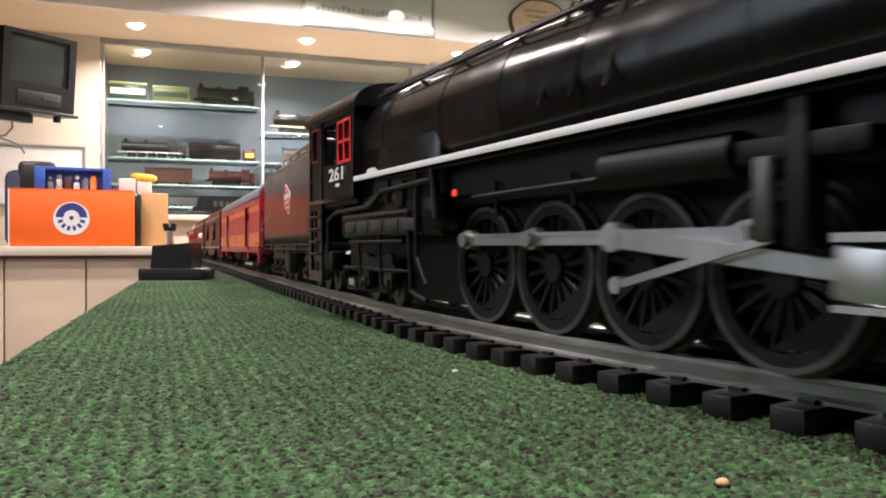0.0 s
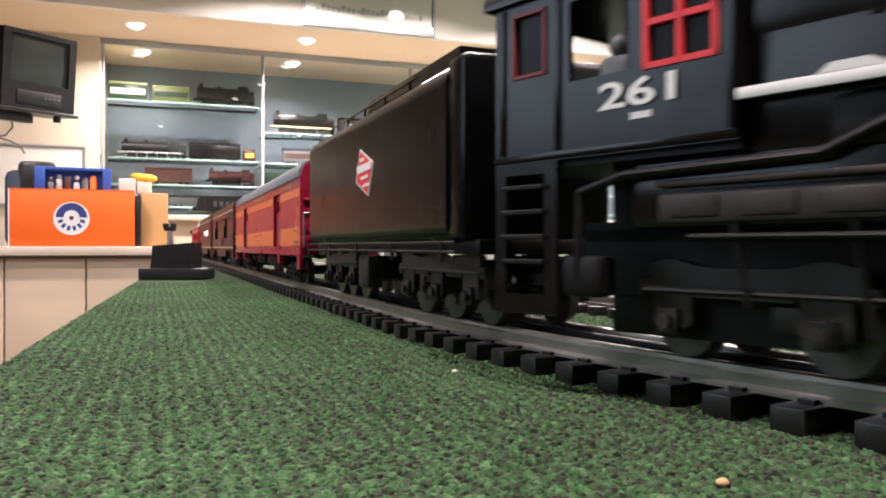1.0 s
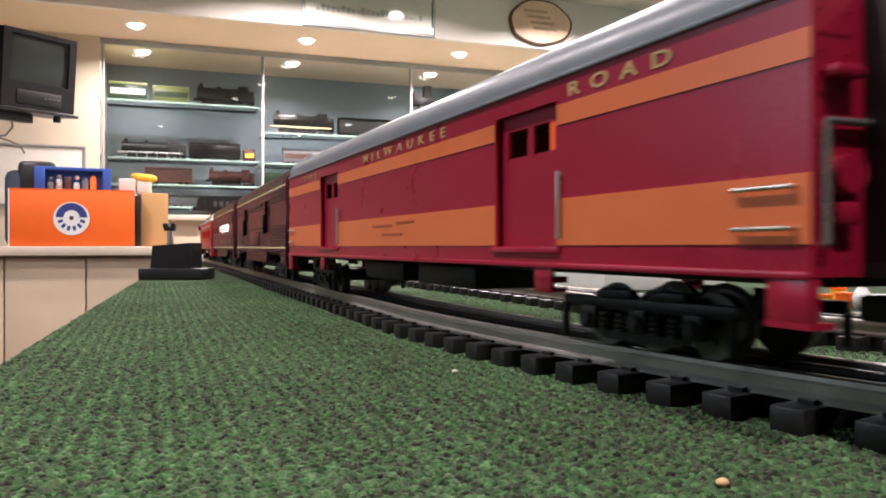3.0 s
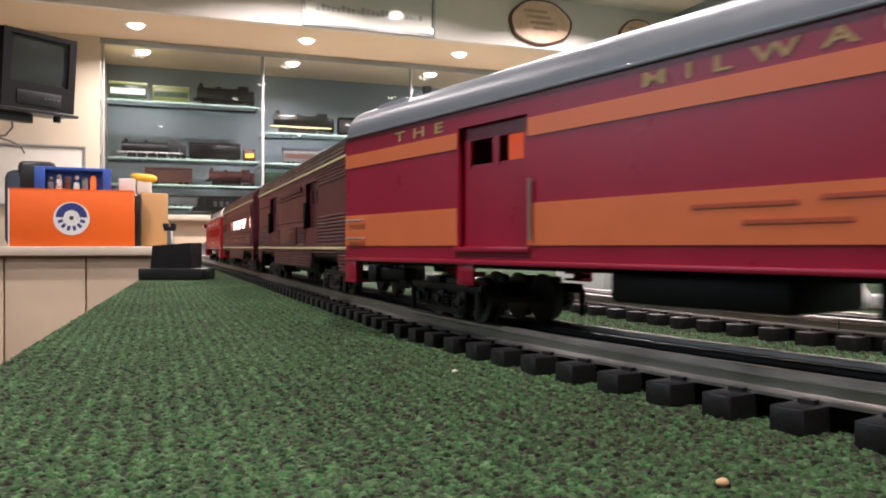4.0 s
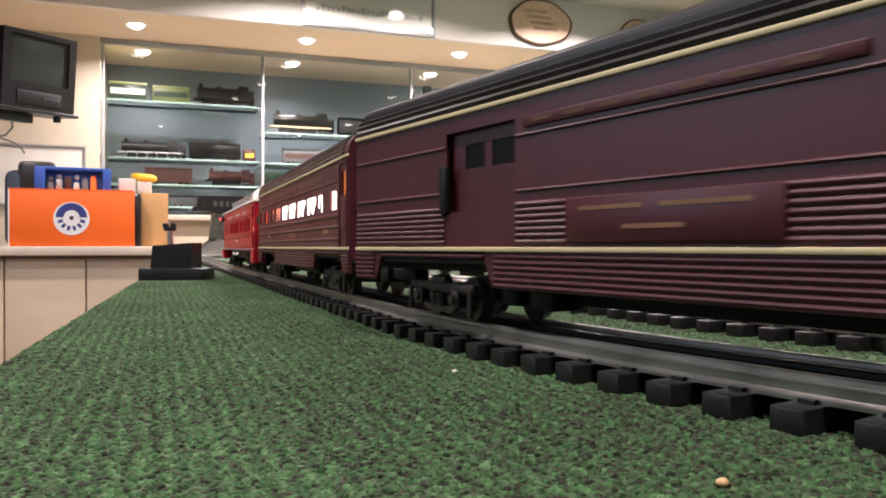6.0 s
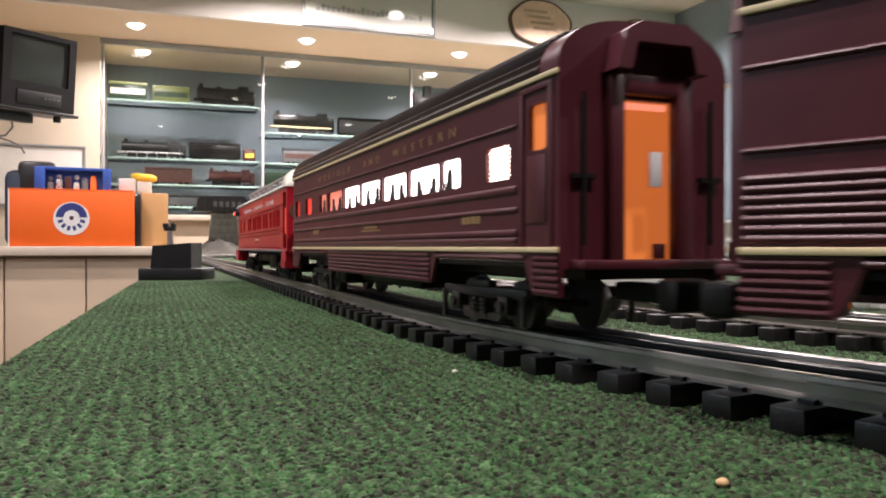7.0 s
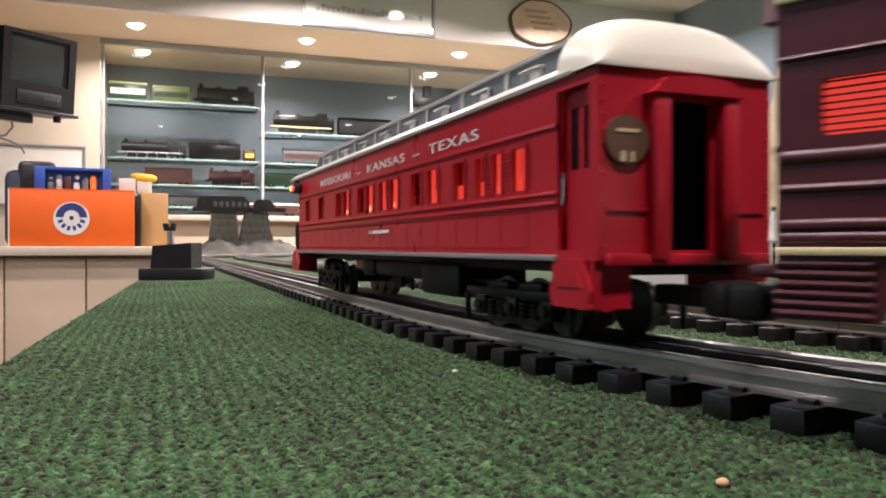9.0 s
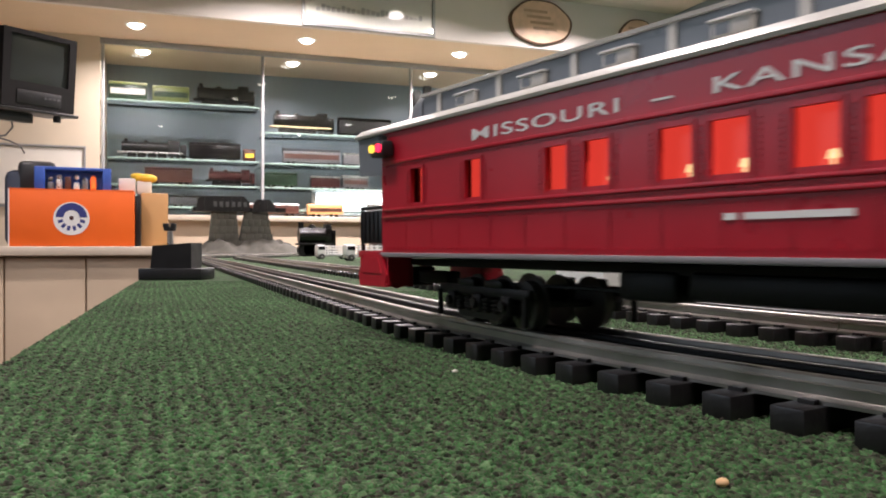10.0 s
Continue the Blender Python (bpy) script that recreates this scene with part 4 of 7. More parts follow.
def observation_car():
    """Red heavyweight car with a clerestory roof and a marker lamp."""
    L = 0.412
    h = L / 2
    v = vehicle("heavyweight_car", "bright red heavyweight passenger car with silver-grey clerestory roof", "train car", -2.1730, 0.275)
    zb, ze = 0.0405, 0.0965
    wz = (0.0636, 0.0782)
    holes = [(a - 0.002, b - 0.002, *wz) for a, b in
             ((-0.178, -0.1685), (-0.137, -0.1265), (-0.0893, -0.0785), (-0.0705, -0.0593), (-0.0398, -0.0278), (-0.0222, -0.010), (0.0022, 0.0142), (0.0200, 0.0320),
              (0.0515, 0.0640), (0.0733, 0.0849), (0.1033, 0.1134), (0.1255, 0.1325), (0.1395, 0.1465), (0.1549, 0.1645))]
    vest = [(0.1835, 0.2015), (-0.201, -0.194)]
    for sx in (-1, 1):
        xa, xb = sorted((sx * W, sx * (W - 0.0016)))
        side = part("side_wall", wall_with_holes(B(), xa, xb, -h, h, zb, ze, holes + [(*vest[0], 0.0435, 0.0925)]), M["red"], v)
        x0, x1 = sorted((sx * (W - 0.0045), sx * (W - 0.0030)))
        dr = part("vestibule_door", wall_with_holes(B(), x0, x1, vest[0][0] - 0.001, vest[0][1] + 0.001, 0.0435, 0.0935, [(vest[0][0] + 0.003, vest[0][0] + 0.008, 0.068, 0.087), (vest[0][0] + 0.0105, vest[0][0] + 0.0155, 0.068, 0.087)]), M["red"], v)
        part("pane", box(B(), x0 + 0.0003, x1 - 0.0006, vest[0][0] + 0.003, vest[0][0] + 0.0155, 0.068, 0.087), M["dark_glass"], dr)
        for a, b, z0, z1 in holes:
            x0, x1 = sorted((sx * (W - 0.0060), sx * (W - 0.0052)))
            lit = -0.1 < a < 0.17
            part("window_pane", box(B(), x0, x1, a - 0.003, b + 0.003, z0 - 0.002, z1 + 0.002), M["pane_dim"], side, "red-lit window pane")
            bm = B()
            xs = sorted((sx * (W - 0.0004), sx * (W + 0.0005)))
            box(bm, *xs, a - 0.0012, a, z0 - 0.001, z1 + 0.001)
            box(bm, *xs, b, b + 0.0012, z0 - 0.001, z1 + 0.001)
            box(bm, *xs, a - 0.0012, b + 0.0012, z1, z1 + 0.0012)
            part("window_frame", bm, M["red"], side)
            if not lit:
                part("curtain", box(B(), *sorted((sx * (W - 0.0050), sx * (W - 0.0044))), (a + b) / 2 - 0.0005, b + 0.001, z0 - 0.001, z1 + 0.001), M["curtain"], side, "pale drawn window curtain")
            if lit and sx > 0:
                bm = B()
                x = sx * (W - 0.0046)
                c = (a + b) / 2 + 0.0015
                box(bm, *sorted((x, x - 0.0003)), c - 0.0004, c + 0.0004, z0, z0 + 0.003)
                extrude(bm, [(c - 0.0016, z0 + 0.002), (c + 0.0016, z0 + 0.002), (c + 0.0008, z0 + 0.0042), (c - 0.0008, z0 + 0.0042)], *sorted((x, x - 0.0003)), "x")
                part("table_lamp", bm, M["lamp_cream"], side, "tiny glowing table lamp")
        for z0, z1 in ((0.0815, 0.0830), (0.0606, 0.0618), (0.0574, 0.0587)):
            part("belt_rail", box(B(), *sorted((sx * (W - 0.0003), sx * (W + 0.0008))), -h + 0.001, vest[0][0], z0, z1, 0.0003), M["red"], side)
        part("sill", box(B(), *sorted((sx * (W - 0.001), sx * (W + 0.0013))), -h, vest[0][0], zb - 0.0006, zb + 0.0014, 0.0004), M["sill_grey"], side)
        # rivet rows
        bm = B()
        for zz in (zb + 0.0030, 0.0556, 0.0596, 0.0802):
            for k in range(110):
                yy = -h + 0.004 + k * 0.00335
                if yy < vest[0][0]:
                    box(bm, *sorted((sx * W, sx * (W + 0.0005))), yy, yy + 0.0008, zz, zz + 0.0008)
        for y0 in range(-9, 9):
            for k in range(9):
                yy = y0 * 0.0205
                box(bm, *sorted((sx * W, sx * (W + 0.0003))), yy, yy + 0.0007, 0.0445 + k * 0.0012, 0.0450 + k * 0.0012)
        for a, b, z0, z1 in holes:
            for k in range(9):
                for yy in (a - 0.0032, b + 0.0026):
                    box(bm, *sorted((sx * W, sx * (W + 0.0005))), yy, yy + 0.0007, z0 + 0.0003 + k * 0.0016, z0 + 0.0010 + k * 0.0016)
        rv = part("rivets", bm, M["red"], side)
        tagged(rv, kind="stuff")
        # stepped vestibule stairs
        for a, b in ((vest[0][0] - 0.002, vest[0][1] + 0.003), (-h - 0.0206, -h + 0.0065)):
            bm = B()
            for q in (a, b - 0.0016):
                extrude(bm, [(sx * (W - 0.012), zb), (sx * (W + 0.0006), zb), (sx * (W + 0.0006), 0.0275), (sx * (W - 0.004), 0.0255), (sx * (W - 0.012), 0.0275)], q, q + 0.0016, "y")
            box(bm, *sorted((sx * (W - 0.012), sx * (W + 0.0012))), a, b, 0.0263, 0.0278, 0.0004)
            box(bm, *sorted((sx * (W - 0.012), sx * (W - 0.001))), a, b, 0.0335, 0.0348, 0.0004)
            box(bm, *sorted((sx * (W - 0.0125), sx * (W - 0.0105))), a, b, 0.0263, zb)
            part("vestibule_steps", bm, M["red"], v)
            xa, xb = sorted((sx * (W + 0.0004), sx * (W + 0.0016)))
            part("step_apron", extrude(B(), [(a + 0.005, zb + 0.0005), (b - 0.005, zb + 0.0005), (b, 0.0315), (b - 0.0015, 0.0262), (a + 0.0015, 0.0262), (a, 0.0315)], xa, xb, "x"), M["red"], v)
            part("apron_panel", extrude(B(), [(a + 0.0075, zb - 0.001), (b - 0.0075, zb - 0.001), (b - 0.004, 0.0325), (a + 0.004, 0.0325)], *sorted((sx * (W + 0.0016), sx * (W + 0.0021))), "x"), M["red"], v)
    for word, yy, k in (("MISSOURI", -0.0957, 0.0768), ("KANSAS", 0.0083, 0.0620), ("TEXAS", 0.0985, 0.0525)):
        letters(word, 0.0062, M["white"], v, on_side(yy, 0.0872, W + 0.0002), spread=1.12, wide=k, bold=0.004)
    for yy in (-0.0405, 0.0560):
        part("dash", box(B(), W, W + 0.0003, yy - 0.004, yy + 0.004, 0.0864, 0.0870), M["white"], v)
    for y0, y1 in ((-0.0195, -0.0155), (-0.0135, 0.0155)):
        part("small_print", box(B(), W, W + 0.0004, y0, y1, 0.0515, 0.0533), M["white"], v)
    car_ends(v, L, zb, ze, "red", 0.0085, 0.088)
    for d in (-1, 1):
        y = d * h
        bm = B()
        for x in (-0.0125, 0.0125):
            box(bm, x - 0.003, x + 0.003, *sorted((y - d * 0.001, y + d * 0.005)), zb, 0.090, 0.001)
        extrude(bm, [(-0.0165, 0.089), (-0.012, 0.0935), (0, 0.0945), (0.012, 0.0935), (0.0165, 0.089)], *sorted((y - d * 0.001, y + d * 0.006)), "y")
        box(bm, -W + 0.002, W - 0.002, *sorted((y - d * 0.001, y + d * 0.003)), zb - 0.0015, zb + 0.002, 0.0006)
        for x in (-0.022, 0.022):
            box(bm, x - 0.007, x + 0.007, *sorted((y, y + d * 0.0008)), 0.0548, 0.0556)
        for k in range(13):
            for x in (0.0302, -0.0302):
                ball(bm, (x, y, zb + 0.004 + k * 0.0042), 0.0006, sub=1)
        part("end_frame", bm, M["red"], v)
        # diaphragm emblem: a round tail sign
        bm = B()
        rod(bm, (0.0225, y, 0.0755), (0.0225, y + d * 0.0015, 0.0755), 0.0072, 26)
        part("round_sign", bm, M["bark"], v, "small round dark tail sign")
        bm = B()
        box(bm, 0.0185, 0.0265, *sorted((y + d * 0.0015, y + d * 0.0018)), 0.0775, 0.0785)
        box(bm, 0.0205, 0.0215, *sorted((y + d * 0.0015, y + d * 0.0018)), 0.0690, 0.0720)
        box(bm, 0.0235, 0.0250, *sorted((y + d * 0.0015, y + d * 0.0018)), 0.0690, 0.0720)
        part("sign_mark", bm, M["cream"], v)
    # lower roof, clerestory with its windows, and rounded hood at each end
    part("roof", extrude(B(), [(W + 0.0012, ze - 0.0004), (W + 0.0016, ze + 0.0008), (W - 0.002, ze + 0.0038), (0.020, ze + 0.0062), (-0.020, ze + 0.0062), (-W + 0.002, ze + 0.0038),
                               (-W - 0.0016, ze + 0.0008), (-W - 0.0012, ze - 0.0004)], -h - 0.0250, h - 0.012, "y"), M["silver_roof"], v)
    part("clerestory", extrude(B(), [(0.0195, ze + 0.005), (0.0195, ze + 0.0155), (-0.0195, ze + 0.0155), (-0.0195, ze + 0.005)], -h + 0.016, h - 0.022, "y"), M["grey_roof"], v)
    part("clerestory_roof", extrude(B(), [(0.021, ze + 0.0152), (0.0212, ze + 0.0164), (0.012, ze + 0.0198), (0, ze + 0.0206), (-0.012, ze + 0.0198), (-0.0212, ze + 0.0164), (-0.021, ze + 0.0152)],
                                    -h + 0.016, h - 0.020, "y"), M["silver_roof"], v)
    for k in range(9):
        yy = -h + 0.030 + k * 0.043
        for sx in (-1, 1):
            part("clerestory_post", box(B(), *sorted((sx * 0.0193, sx * 0.0203)), yy - 0.0016, yy + 0.0016, ze + 0.005, ze + 0.0154), M["silver_roof"], v)
            if k < 8:
                wn_ = part("clerestory_vent", box(B(), *sorted((sx * 0.0190, sx * 0.0216)), yy + 0.015, yy + 0.0285, ze + 0.0066, ze + 0.0112, 0.0005), M["silver_roof"], v, "small white opening vent in the clerestory")
                part("vent_slot", box(B(), *sorted((sx * 0.0214, sx * 0.0219)), yy + 0.0165, yy + 0.0215, ze + 0.0072, ze + 0.0104), M["grey_roof"], wn_)
                part("vent_lid", box(B(), *sorted((sx * 0.0190, sx * 0.0226)), yy + 0.0145, yy + 0.029, ze + 0.0112, ze + 0.0119, 0.0002), M["white"], wn_)
    for d in (-1, 1):
        y = d * h
        bm = B()
        rows_ = []
        for i in range(9):
            q = i / 8
            yy = y - d * (0.022 * (1 - q)) + d * 0.0015 if d > 0 else y + 0.0162 - 0.022 * q
            k = math.sqrt(max(0.0, 1 - q * q))
            row = []
            for j in range(21):
                a = math.pi * j / 20
                c, s = math.cos(a), math.sin(a)
                if d > 0:
                    row.append(bm.verts.new(((W + 0.0014) * math.copysign(abs(c) ** 0.7, c), yy, ze + 0.0200 * (0.12 + 0.88 * k) * abs(s) ** 0.9)))
                else:
                    row.append(bm.verts.new((0.0206 * (0.35 + 0.65 * k) * math.copysign(abs(c) ** 0.6, c), yy, ze + 0.004 + 0.0163 * (0.08 + 0.92 * k) * abs(s) ** 0.5)))
            rows_.append(row)
        for r0, r1 in zip(rows_, rows_[1:]):
            for j in range(20):
                bm.faces.new((r0[j], r0[j + 1], r1[j + 1], r1[j]))
        bm.faces.new(rows_[-1])
        bm.faces.new(rows_[0][::-1])
        part("roof_hood", bm, M["cream_roof" if d > 0 else "grey_roof"], v, "rounded roof hood at the end of the car")
    # marker lamps at the rear corner
    for sx in (-1, 1):
        xo = sx * (W + 0.006)
        mk = part("marker_lamp", rod(box(B(), *sorted((sx * W, xo)), -h - 0.001, -h + 0.011, 0.0850, 0.0920, 0.001), (sx * (W + 0.003), -h + 0.006, 0.0915), (sx * (W + 0.003), -h + 0.006, 0.0948), 0.002, 10), M["black_plastic"], v)
        part("red_lens", rod(B(), (xo, -h + 0.0082, 0.0887), (xo + sx * 0.0012, -h + 0.0082, 0.0887), 0.0019, 16), M["red_lamp"], mk)
        part("yellow_lens", rod(B(), (xo, -h + 0.0020, 0.0887), (xo + sx * 0.0012, -h + 0.0020, 0.0887), 0.0018, 16), M["yellow_lamp"], mk)
    # the open rear platform under its roof
    part("platform_floor", box(B(), -W + 0.002, W - 0.002, -h - 0.0285, -h, zb - 0.001, zb + 0.0022, 0.0006), M["red"], v)
    for sx in (-1, 1):
        xa, xb = sorted((sx * (W - 0.0014), sx * (W - 0.0001)))
        part("roof_valance", extrude(B(), [(-h + 0.001, 0.0772), (-h - 0.0222, 0.0785), (-h - 0.0240, ze + 0.0005), (-h + 0.001, ze + 0.0005)], xa, xb, "x"), M["grey_roof"], v, "grey valance board under the platform roof")
        bm = box(B(), *sorted((sx * (W - 0.0055), sx * (W - 0.0030))), -h - 0.0280, -h - 0.0035, 0.0460, 0.0618, 0.0012)
        for q in range(6):
            rod(bm, (sx * (W - 0.0028), -h - 0.0262 + 0.0042 * q, 0.0468), (sx * (W - 0.0028), -h - 0.0262 + 0.0042 * q, 0.0612), 0.0005, 6)
        rod(bm, (sx * (W - 0.0042), -h - 0.0285, 0.0632), (sx * (W - 0.0042), -h - 0.0010, 0.0632), 0.0009, 8)
        part("platform_gate", bm, M["black_plastic"], v, "black platform gate with thin bars")
        part("platform_post", rod(B(), (sx * (W - 0.0042), -h - 0.0270, zb), (sx * (W - 0.0042), -h - 0.0270, 0.0640), 0.0011, 8), M["black_plastic"], v)
    dark_end_boards(v, L, "figure", zb + 0.002, ze - 0.001, 0.0245)
    underframe(v, L, 0.036, [(-0.0676, -0.0440, -0.012, 0.022, 0.0275), (-0.0400, 0.038, -0.018, 0.022, 0.0285), (0.040, 0.086, -0.010, 0.024, 0.0225)])
    floor_pan(v, L, zb)
    bm = B()
    rod(bm, (0.016, -0.13, 0.0300), (0.016, 0.13, 0.0300), 0.0007, 6)
    part("brake_rigging", bm, M["chassis"], v)
    for y in (0.1375, -0.1375):
        truck(v, y, (-0.022, 0, 0.022), "beam", "chassis")
    return v


def tender():
    L = 0.294
    h = L / 2
    v = vehicle("tender", "glossy black locomotive tender with a red diamond emblem", "tender", -0.2620, 0.165)
    w = 0.0335
    prof = [(w, 0.054)]
    for i in range(5):
        a = i * math.pi / 8
        prof.append((w - 0.007 + 0.007 * math.cos(a), 0.109 + 0.0090 * math.sin(a)))
    prof += [(-x, z) for x, z in reversed(prof)]
    for i in range(1, 7):
        a = -math.pi + i * math.pi / 14
        prof.append((-w + 0.010 + 0.010 * math.cos(a), 0.054 + 0.009 * math.sin(a)))
    for i in range(6, 0, -1):
        a = -i * math.pi / 14
        prof.append((w - 0.010 + 0.010 * math.cos(a), 0.054 + 0.009 * math.sin(a)))
    bm = extrude(B(), prof, -h + 0.003, h - 0.022, "y")
    part("tank", bm, M["tender"], v)
    bm = B()
    extrude(bm, [(0.026, 0.112), (0.024, 0.127), (-0.024, 0.127), (-0.026, 0.112)], -0.02, h - 0.03, "y")
    part("coal_bunker", bm, M["black"], v)
    bm = B()
    for sx in (-1, 1):
        x = sx * (w - 0.006)
        rod(bm, (x, -h + 0.010, 0.1225), (x, h - 0.075, 0.1225), 0.0007, 8)
        for k in range(6):
            rod(bm, (x, -h + 0.010 + k * 0.040, 0.1165), (x, -h + 0.010 + k * 0.040, 0.1225), 0.0007, 6)
    part("top_handrail", bm, M["black"], v)
    part("front_bulkhead", box(B(), -w + 0.001, w - 0.001, h - 0.024, h - 0.006, 0.047, 0.119, 0.003), M["tender"], v)
    part("water_hatch", rod(B(), (0, -h + 0.035, 0.121), (0, -h + 0.035, 0.1265), 0.010, 20), M["black"], v)
    bm = B()
    box(bm, -w + 0.006, w - 0.006, -h + 0.001, h - 0.003, 0.0415, 0.0475, 0.001)
    for y in (0.093, -0.082):
        box(bm, -0.0115, 0.0115, y - 0.040, y + 0.040, 0.0275, 0.0385, 0.002)
    coupler(bm, -h + 0.012, -1)
    box(bm, -0.006, 0.006, h - 0.01, h + 0.012, 0.030, 0.034)
    part("underframe", bm, M["chassis"], v)
    bm = B()
    for sx in (-1, 1):
        for zz in (0.0462, 0.0425):
            rod(bm, (sx * (w + 0.001), -h + 0.004, zz), (sx * (w + 0.001), h - 0.01, zz), 0.0006, 6)
        for k in range(5):
            rod(bm, (sx * (w + 0.001), -h + 0.006 + k * 0.066, 0.0385), (sx * (w + 0.001), -h + 0.006 + k * 0.066, 0.0470), 0.0009, 6)
        box(bm, *sorted((sx * (w - 0.010), sx * (w - 0.001))), -0.014, 0.006, 0.022, 0.040, 0.002)
    part("side_piping", bm, M["tender_bogie"], v)
    # tilted diamond emblem
    EY, EZ = 0.0037, 0.0846
    corners = [(-0.0174, -0.0043), (0.0083, -0.0133), (0.0174, 0.0040), (-0.0084, 0.0134)]

    def diamond(k, t):
        return extrude(B(), [(EY + a * k, EZ + b * k) for a, b in corners], w - 0.0002, w + t, "x")
    em = part("emblem", diamond(1.0, 0.0003), M["white"], v, "white diamond border of the emblem")
    part("emblem_field", diamond(0.90, 0.0005), M["red_trim"], em)
    for y0, y1, zz in ((-0.0072, 0.0010, 0.0072), (-0.0135, 0.0140, 0.0024), (-0.0060, 0.0085, -0.0028), (-0.0020, 0.0105, -0.0072)):
        pr = [(EY + y0, EZ + zz + y0 * 0.03 - (0.0021 if y1 > 0.012 else 0.0008)), (EY + y1, EZ + zz + y1 * 0.03 - (0.0021 if y1 > 0.012 else 0.0008)), (EY + y1, EZ + zz + y1 * 0.03 + (0.0021 if y1 > 0.012 else 0.0008)), (EY + y0, EZ + zz + y0 * 0.03 + (0.0021 if y1 > 0.012 else 0.0008))]
        part("emblem_bar", extrude(B(), pr, w + 0.0003, w + 0.0007, "x"), M["white"], em)
    for y in (0.093, -0.082):
        truck(v, y, (-0.033, 0, 0.033), "arch", "tender_bogie", r=0.0118, name="tender_truck", half=0.0265)
    return v


DRIVERS, RODS = [], []
DR, CRANK = 0.0239, 0.0122


def locomotive():
    v = vehicle("steam_locomotive", "black model steam locomotive with white running-board stripe", "locomotive", 0.12, 0.135)
    # boiler, firebox and smokebox
    zc = 0.1000
    part("boiler", rod(B(), (0, -0.127, zc), (0, 0.02, zc), 0.0300, 56), M["black"], v)
    part("boiler_taper", rod(B(), (0, 0.02, zc), (0, 0.10, zc), 0.0300, 56, 0.0275), M["black"], v)
    part("smokebox", rod(B(), (0, 0.10, zc), (0, 0.27, zc), 0.0275, 56), M["black"], v)
    for k, yy in enumerate((-0.095, -0.030, 0.020, 0.068, 0.135, 0.21)):
        r = 0.03025 if yy < 0.021 else (0.03025 - 0.0025 * min(1, (yy - 0.02) / 0.08))
        part("boiler_band", rod(B(), (0, yy - 0.0016, zc), (0, yy + 0.0016, zc), r, 48), M["black"], v)
    bm_ = box(B(), -0.0295, 0.0295, -0.160, -0.03, 0.049, 0.069, 0.003)
    box(bm_, -0.0295, 0.0295, -0.127, -0.03, 0.064, 0.100, 0.004)
    part("firebox", bm_, M["black"], v)
    part("smokebox_front", rod(B(), (0, 0.27, zc), (0, 0.276, zc), 0.026, 40), M["chassis"], v)
    part("chimney", rod(B(), (0, 0.245, 0.125), (0, 0.245, 0.137), 0.009, 24), M["black"], v)
    bm = box(B(), -0.011, 0.011, -0.06, -0.015, 0.126, 0.1345, 0.004)
    part("steam_dome", bm, M["black"], v)
    part("sand_dome", box(B(), -0.014, 0.014, 0.045, 0.10, 0.124, 0.136, 0.005), M["black"], v)
    for yy in (-0.085, -0.092):
        part("safety_valve", rod(B(), (0.006, yy, 0.128), (0.006, yy, 0.137), 0.0018, 10), M["steel"], v)
    for sx in (-1, 1):
        hr = part("handrail", rod(B(), (sx * 0.0235, -0.115, 0.1235), (sx * 0.0235, 0.25, 0.1215), 0.0008, 8), M["chassis"], v)
        part("steam_pipe", rod(B(), (sx * 0.0195, -0.115, 0.1270), (sx * 0.0175, 0.12, 0.1255), 0.0010, 8), M["chassis"], v)
        part("cable_conduit", rod(B(), (sx * 0.0150, -0.10, 0.1300), (sx * 0.0140, 0.06, 0.1280), 0.0007, 8), M["chassis"], v)
        for k in range(9):
            yy = -0.105 + 0.043 * k
            part("stanchion", rod(B(), (sx * 0.0205, yy, 0.1205), (sx * 0.0238, yy, 0.1238), 0.0010, 6), M["chassis"], hr)
    for k in range(3):
        part("sand_pipe", rod(B(), (0.018 + 0.0012 * k, 0.052 + 0.016 * k, 0.128 - 0.002 * k), (0.0310, 0.050 + 0.018 * k, 0.092), 0.0008, 8), M["black"], v)
    # walkways with their white edges
    for sx in (-1, 1):
        wk = part("running_board", box(B(), *sorted((sx * 0.022, sx * 0.0335)), -0.125, 0.27, 0.0798, 0.0816, 0.0004), M["chassis"], v)
        bm = box(B(), *sorted((sx * 0.0335, sx * 0.0342)), -0.125, 0.27, 0.0793, 0.0820, 0.0002)
        extrude(bm, [(-0.106, 0.0820), (-0.103, 0.0842), (-0.095, 0.0842), (-0.090, 0.0820)], *sorted((sx * 0.0335, sx * 0.0342)), "x")
        part("white_edge", bm, M["white"], wk, "white painted running-board edge")
    # cab
    cw = 0.0335
    for sx in (-1, 1):
        xa, xb = sorted((sx * cw, sx * (cw - 0.0018)))
        side = part("cab_side", wall_with_holes(B(), xa, xb, -0.209, -0.125, 0.0700, 0.1195,
                                                [(-0.2010, -0.1870, 0.0960, 0.1160), (-0.1780, -0.1570, 0.0920, 0.1150), (-0.1520, -0.1300, 0.0910, 0.1150)]), M["black"], v)
        part("cab_lower_side", wall_with_holes(B(), xa, xb, -0.209, -0.183, 0.0240, 0.0700, [(-0.2045, -0.1880, 0.0300, 0.0665)]), M["black"], side)
        bm = B()
        for k in range(4):
            rod(bm, (sx * (cw + 0.001), -0.2050, 0.040 + 0.0075 * k), (sx * (cw + 0.001), -0.1875, 0.040 + 0.0075 * k), 0.0008, 6)
        part("cab_ladder", bm, M["chassis"], side)
        bm = B()
        xs = sorted((sx * (cw - 0.001), sx * (cw + 0.0007)))
        y0, y1, z0, z1 = -0.1520, -0.1300, 0.0910, 0.1150
